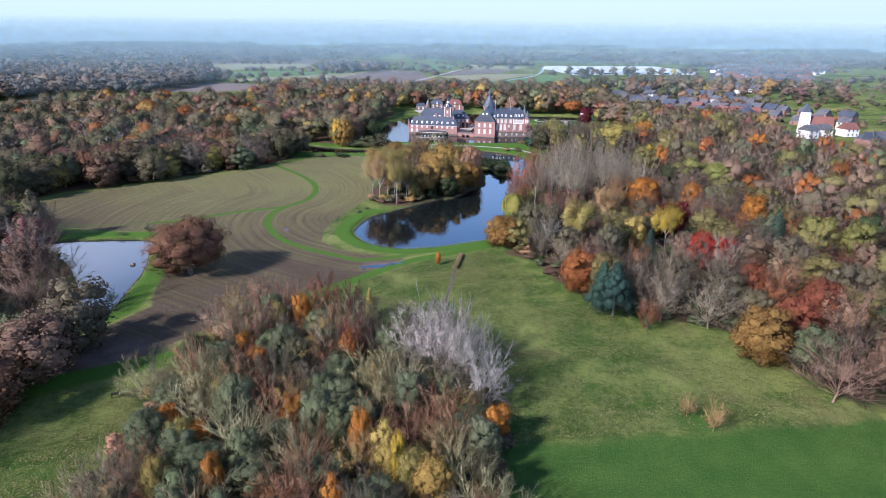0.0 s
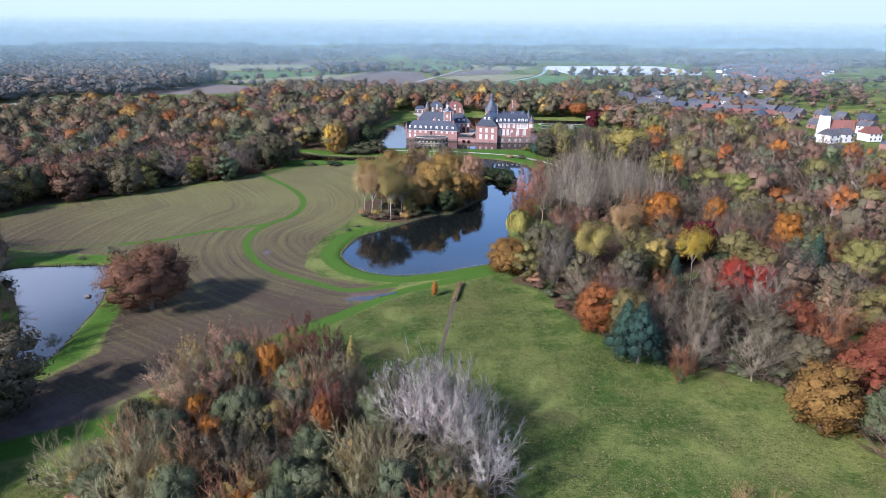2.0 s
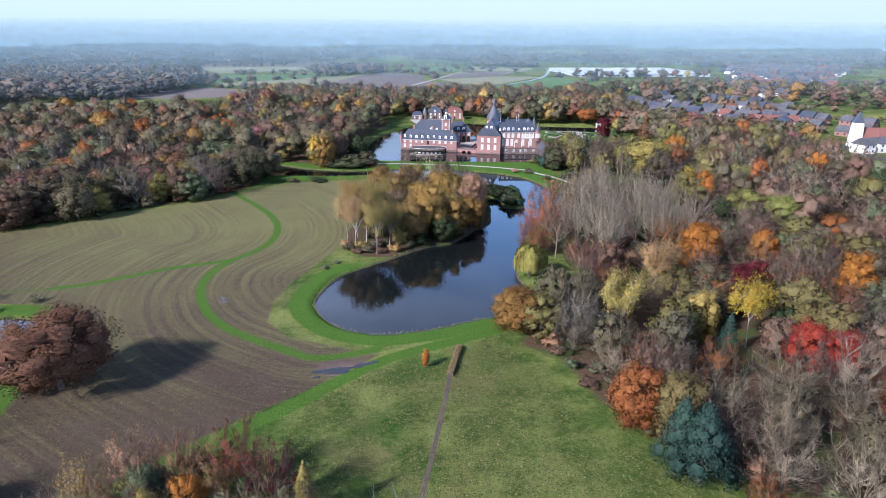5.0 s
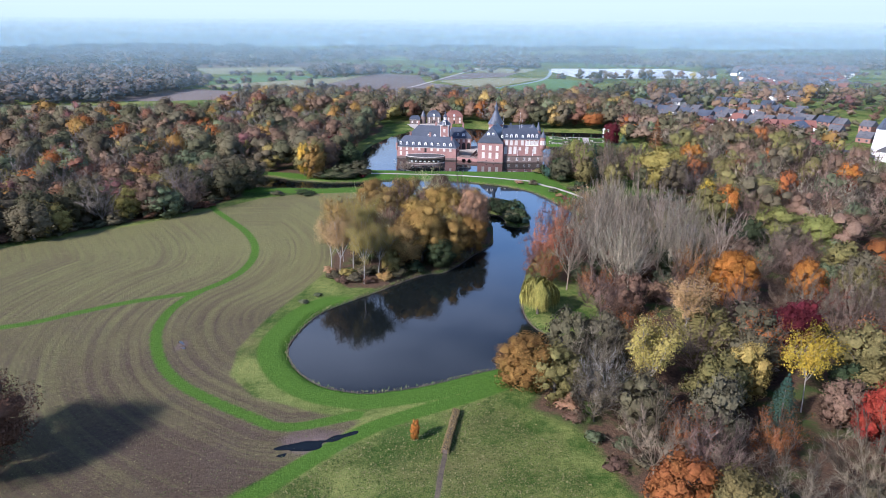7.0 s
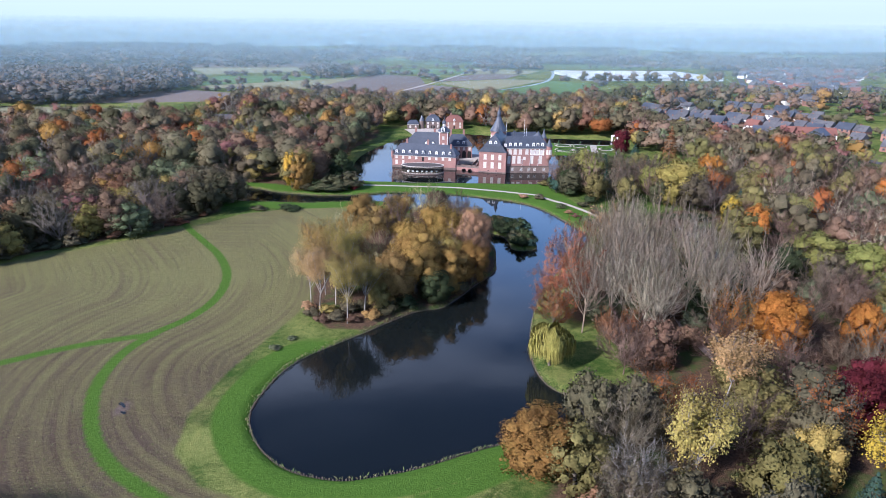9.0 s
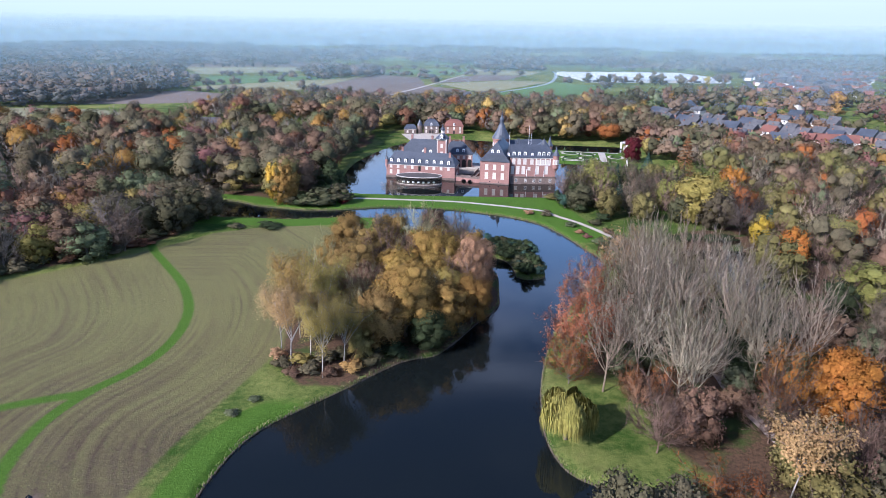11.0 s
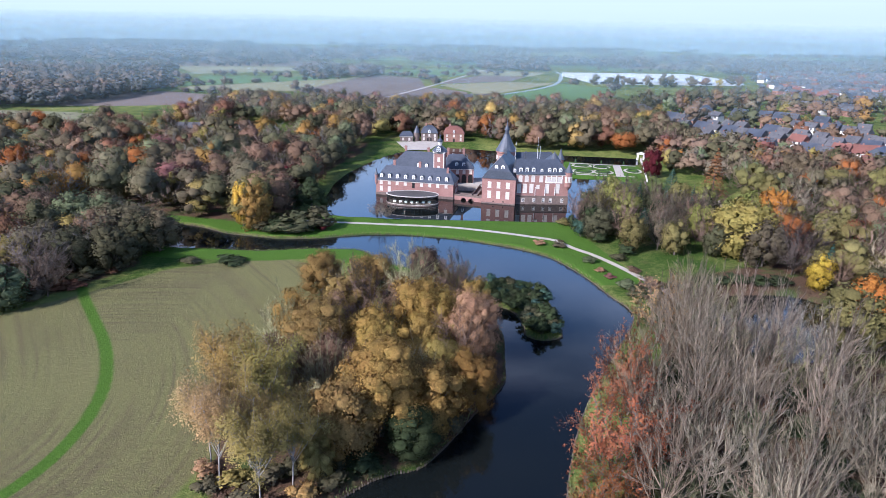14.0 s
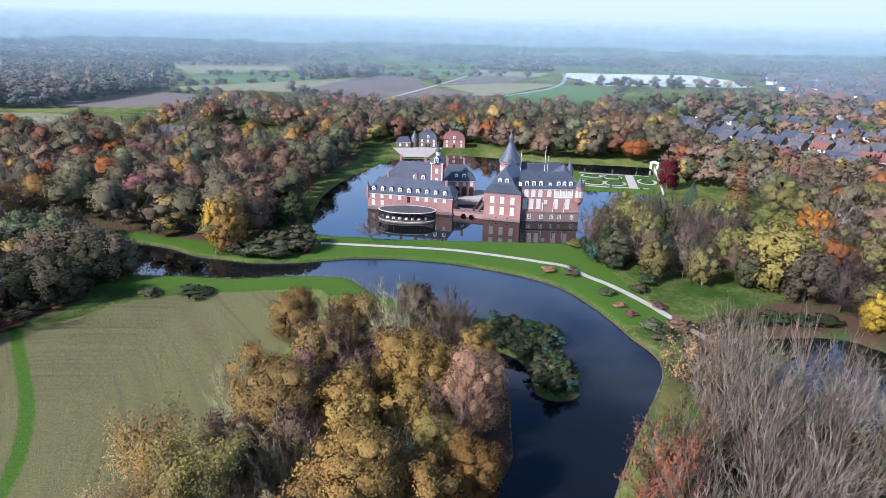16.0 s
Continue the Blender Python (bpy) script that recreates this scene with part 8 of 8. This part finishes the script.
# ---- grass and stubble ----
def tufts(name, poly, count, seed, tall, wide, tones, label, keep=None):
    """Upright tufts scattered over an area, one mesh."""
    r = np.random.default_rng(seed)
    poly = np.array(poly, float)
    lo, hi = poly.min(0), poly.max(0)
    at = r.uniform(lo, hi, (count * 3, 2))
    at = at[inside(at, poly)]
    clump = np.array([noise.noise(Vector((x * 0.22, y * 0.22, seed))) + 0.8 * noise.noise(Vector((x * 0.05, y * 0.05, seed + 9))) for x, y in at])
    at = at[clump + r.normal(size=len(at)) * 0.35 > -0.1][:count]
    if keep is not None:
        at = at[keep(at)]
    n = len(at)
    up = unit(np.column_stack([r.normal(size=(n, 2)) * 0.45, np.ones(n)]))
    v, f, form = leaf_cards(np.column_stack([at, r.uniform(0.3, 1.0, n) * tall]), up, wide, np.tile([0.0, 0.0, 1.0], (n, 1)))
    c = np.array(tones)[r.integers(0, len(tones), n)] * r.uniform(0.8, 1.2, (n, 1))
    tagged(new(name, mesh_from(name, v, [f], [M_WOOD_LEAF], tint=np.repeat(c, 4, 0), normals=form)), label, "grass", kind="stuff")


def off_paths(at):
    lane = line_distance(at, LANE)[0] > 2.2
    trail = line_distance(at, np.array([(4.2, 176.6), (0.8, 149), (-2, 130), (-4, 112)], float))[0] > 0.6
    mow = at[:, 1] > 93.5 + 0.12 * (at[:, 0] - 21)
    return lane & trail & (mow | (at[:, 0] < 8))


tufts("meadow_grass", [(-22, 168), (-8, 183), (14, 196), (24, 182), (28, 166), (34, 156), (40, 146), (50, 139), (62, 135), (68, 131), (72, 116), (74, 104), (60, 96), (12, 90), (12, 112), (0, 126), (-18, 138), (-26, 150)], 46000, 3, 0.2, 0.2,
      [(0.06, 0.09, 0.018), (0.17, 0.165, 0.06), (0.24, 0.215, 0.09), (0.09, 0.12, 0.028)], "dry tufted grass of the meadow", off_paths)
tufts("meadow_grass", [(-78, 80), (-64, 104), (-57, 112), (-56, 84), (-50, 70), (-78, 70)], 9000, 4, 0.2, 0.2, [(0.1, 0.12, 0.03), (0.22, 0.2, 0.08), (0.16, 0.15, 0.05)], "dry tufted grass beside the copse")
tufts("field_stubble", FIELD.tolist(), 30000, 5, 0.1, 0.16, [(0.13, 0.14, 0.06), (0.2, 0.18, 0.09), (0.09, 0.11, 0.035), (0.08, 0.07, 0.05)], "short pale stubble on the sown field",
      lambda at: (line_distance(at, STRIP)[0] > 1.8) & (line_distance(at, BRANCH)[0] > 1.8))
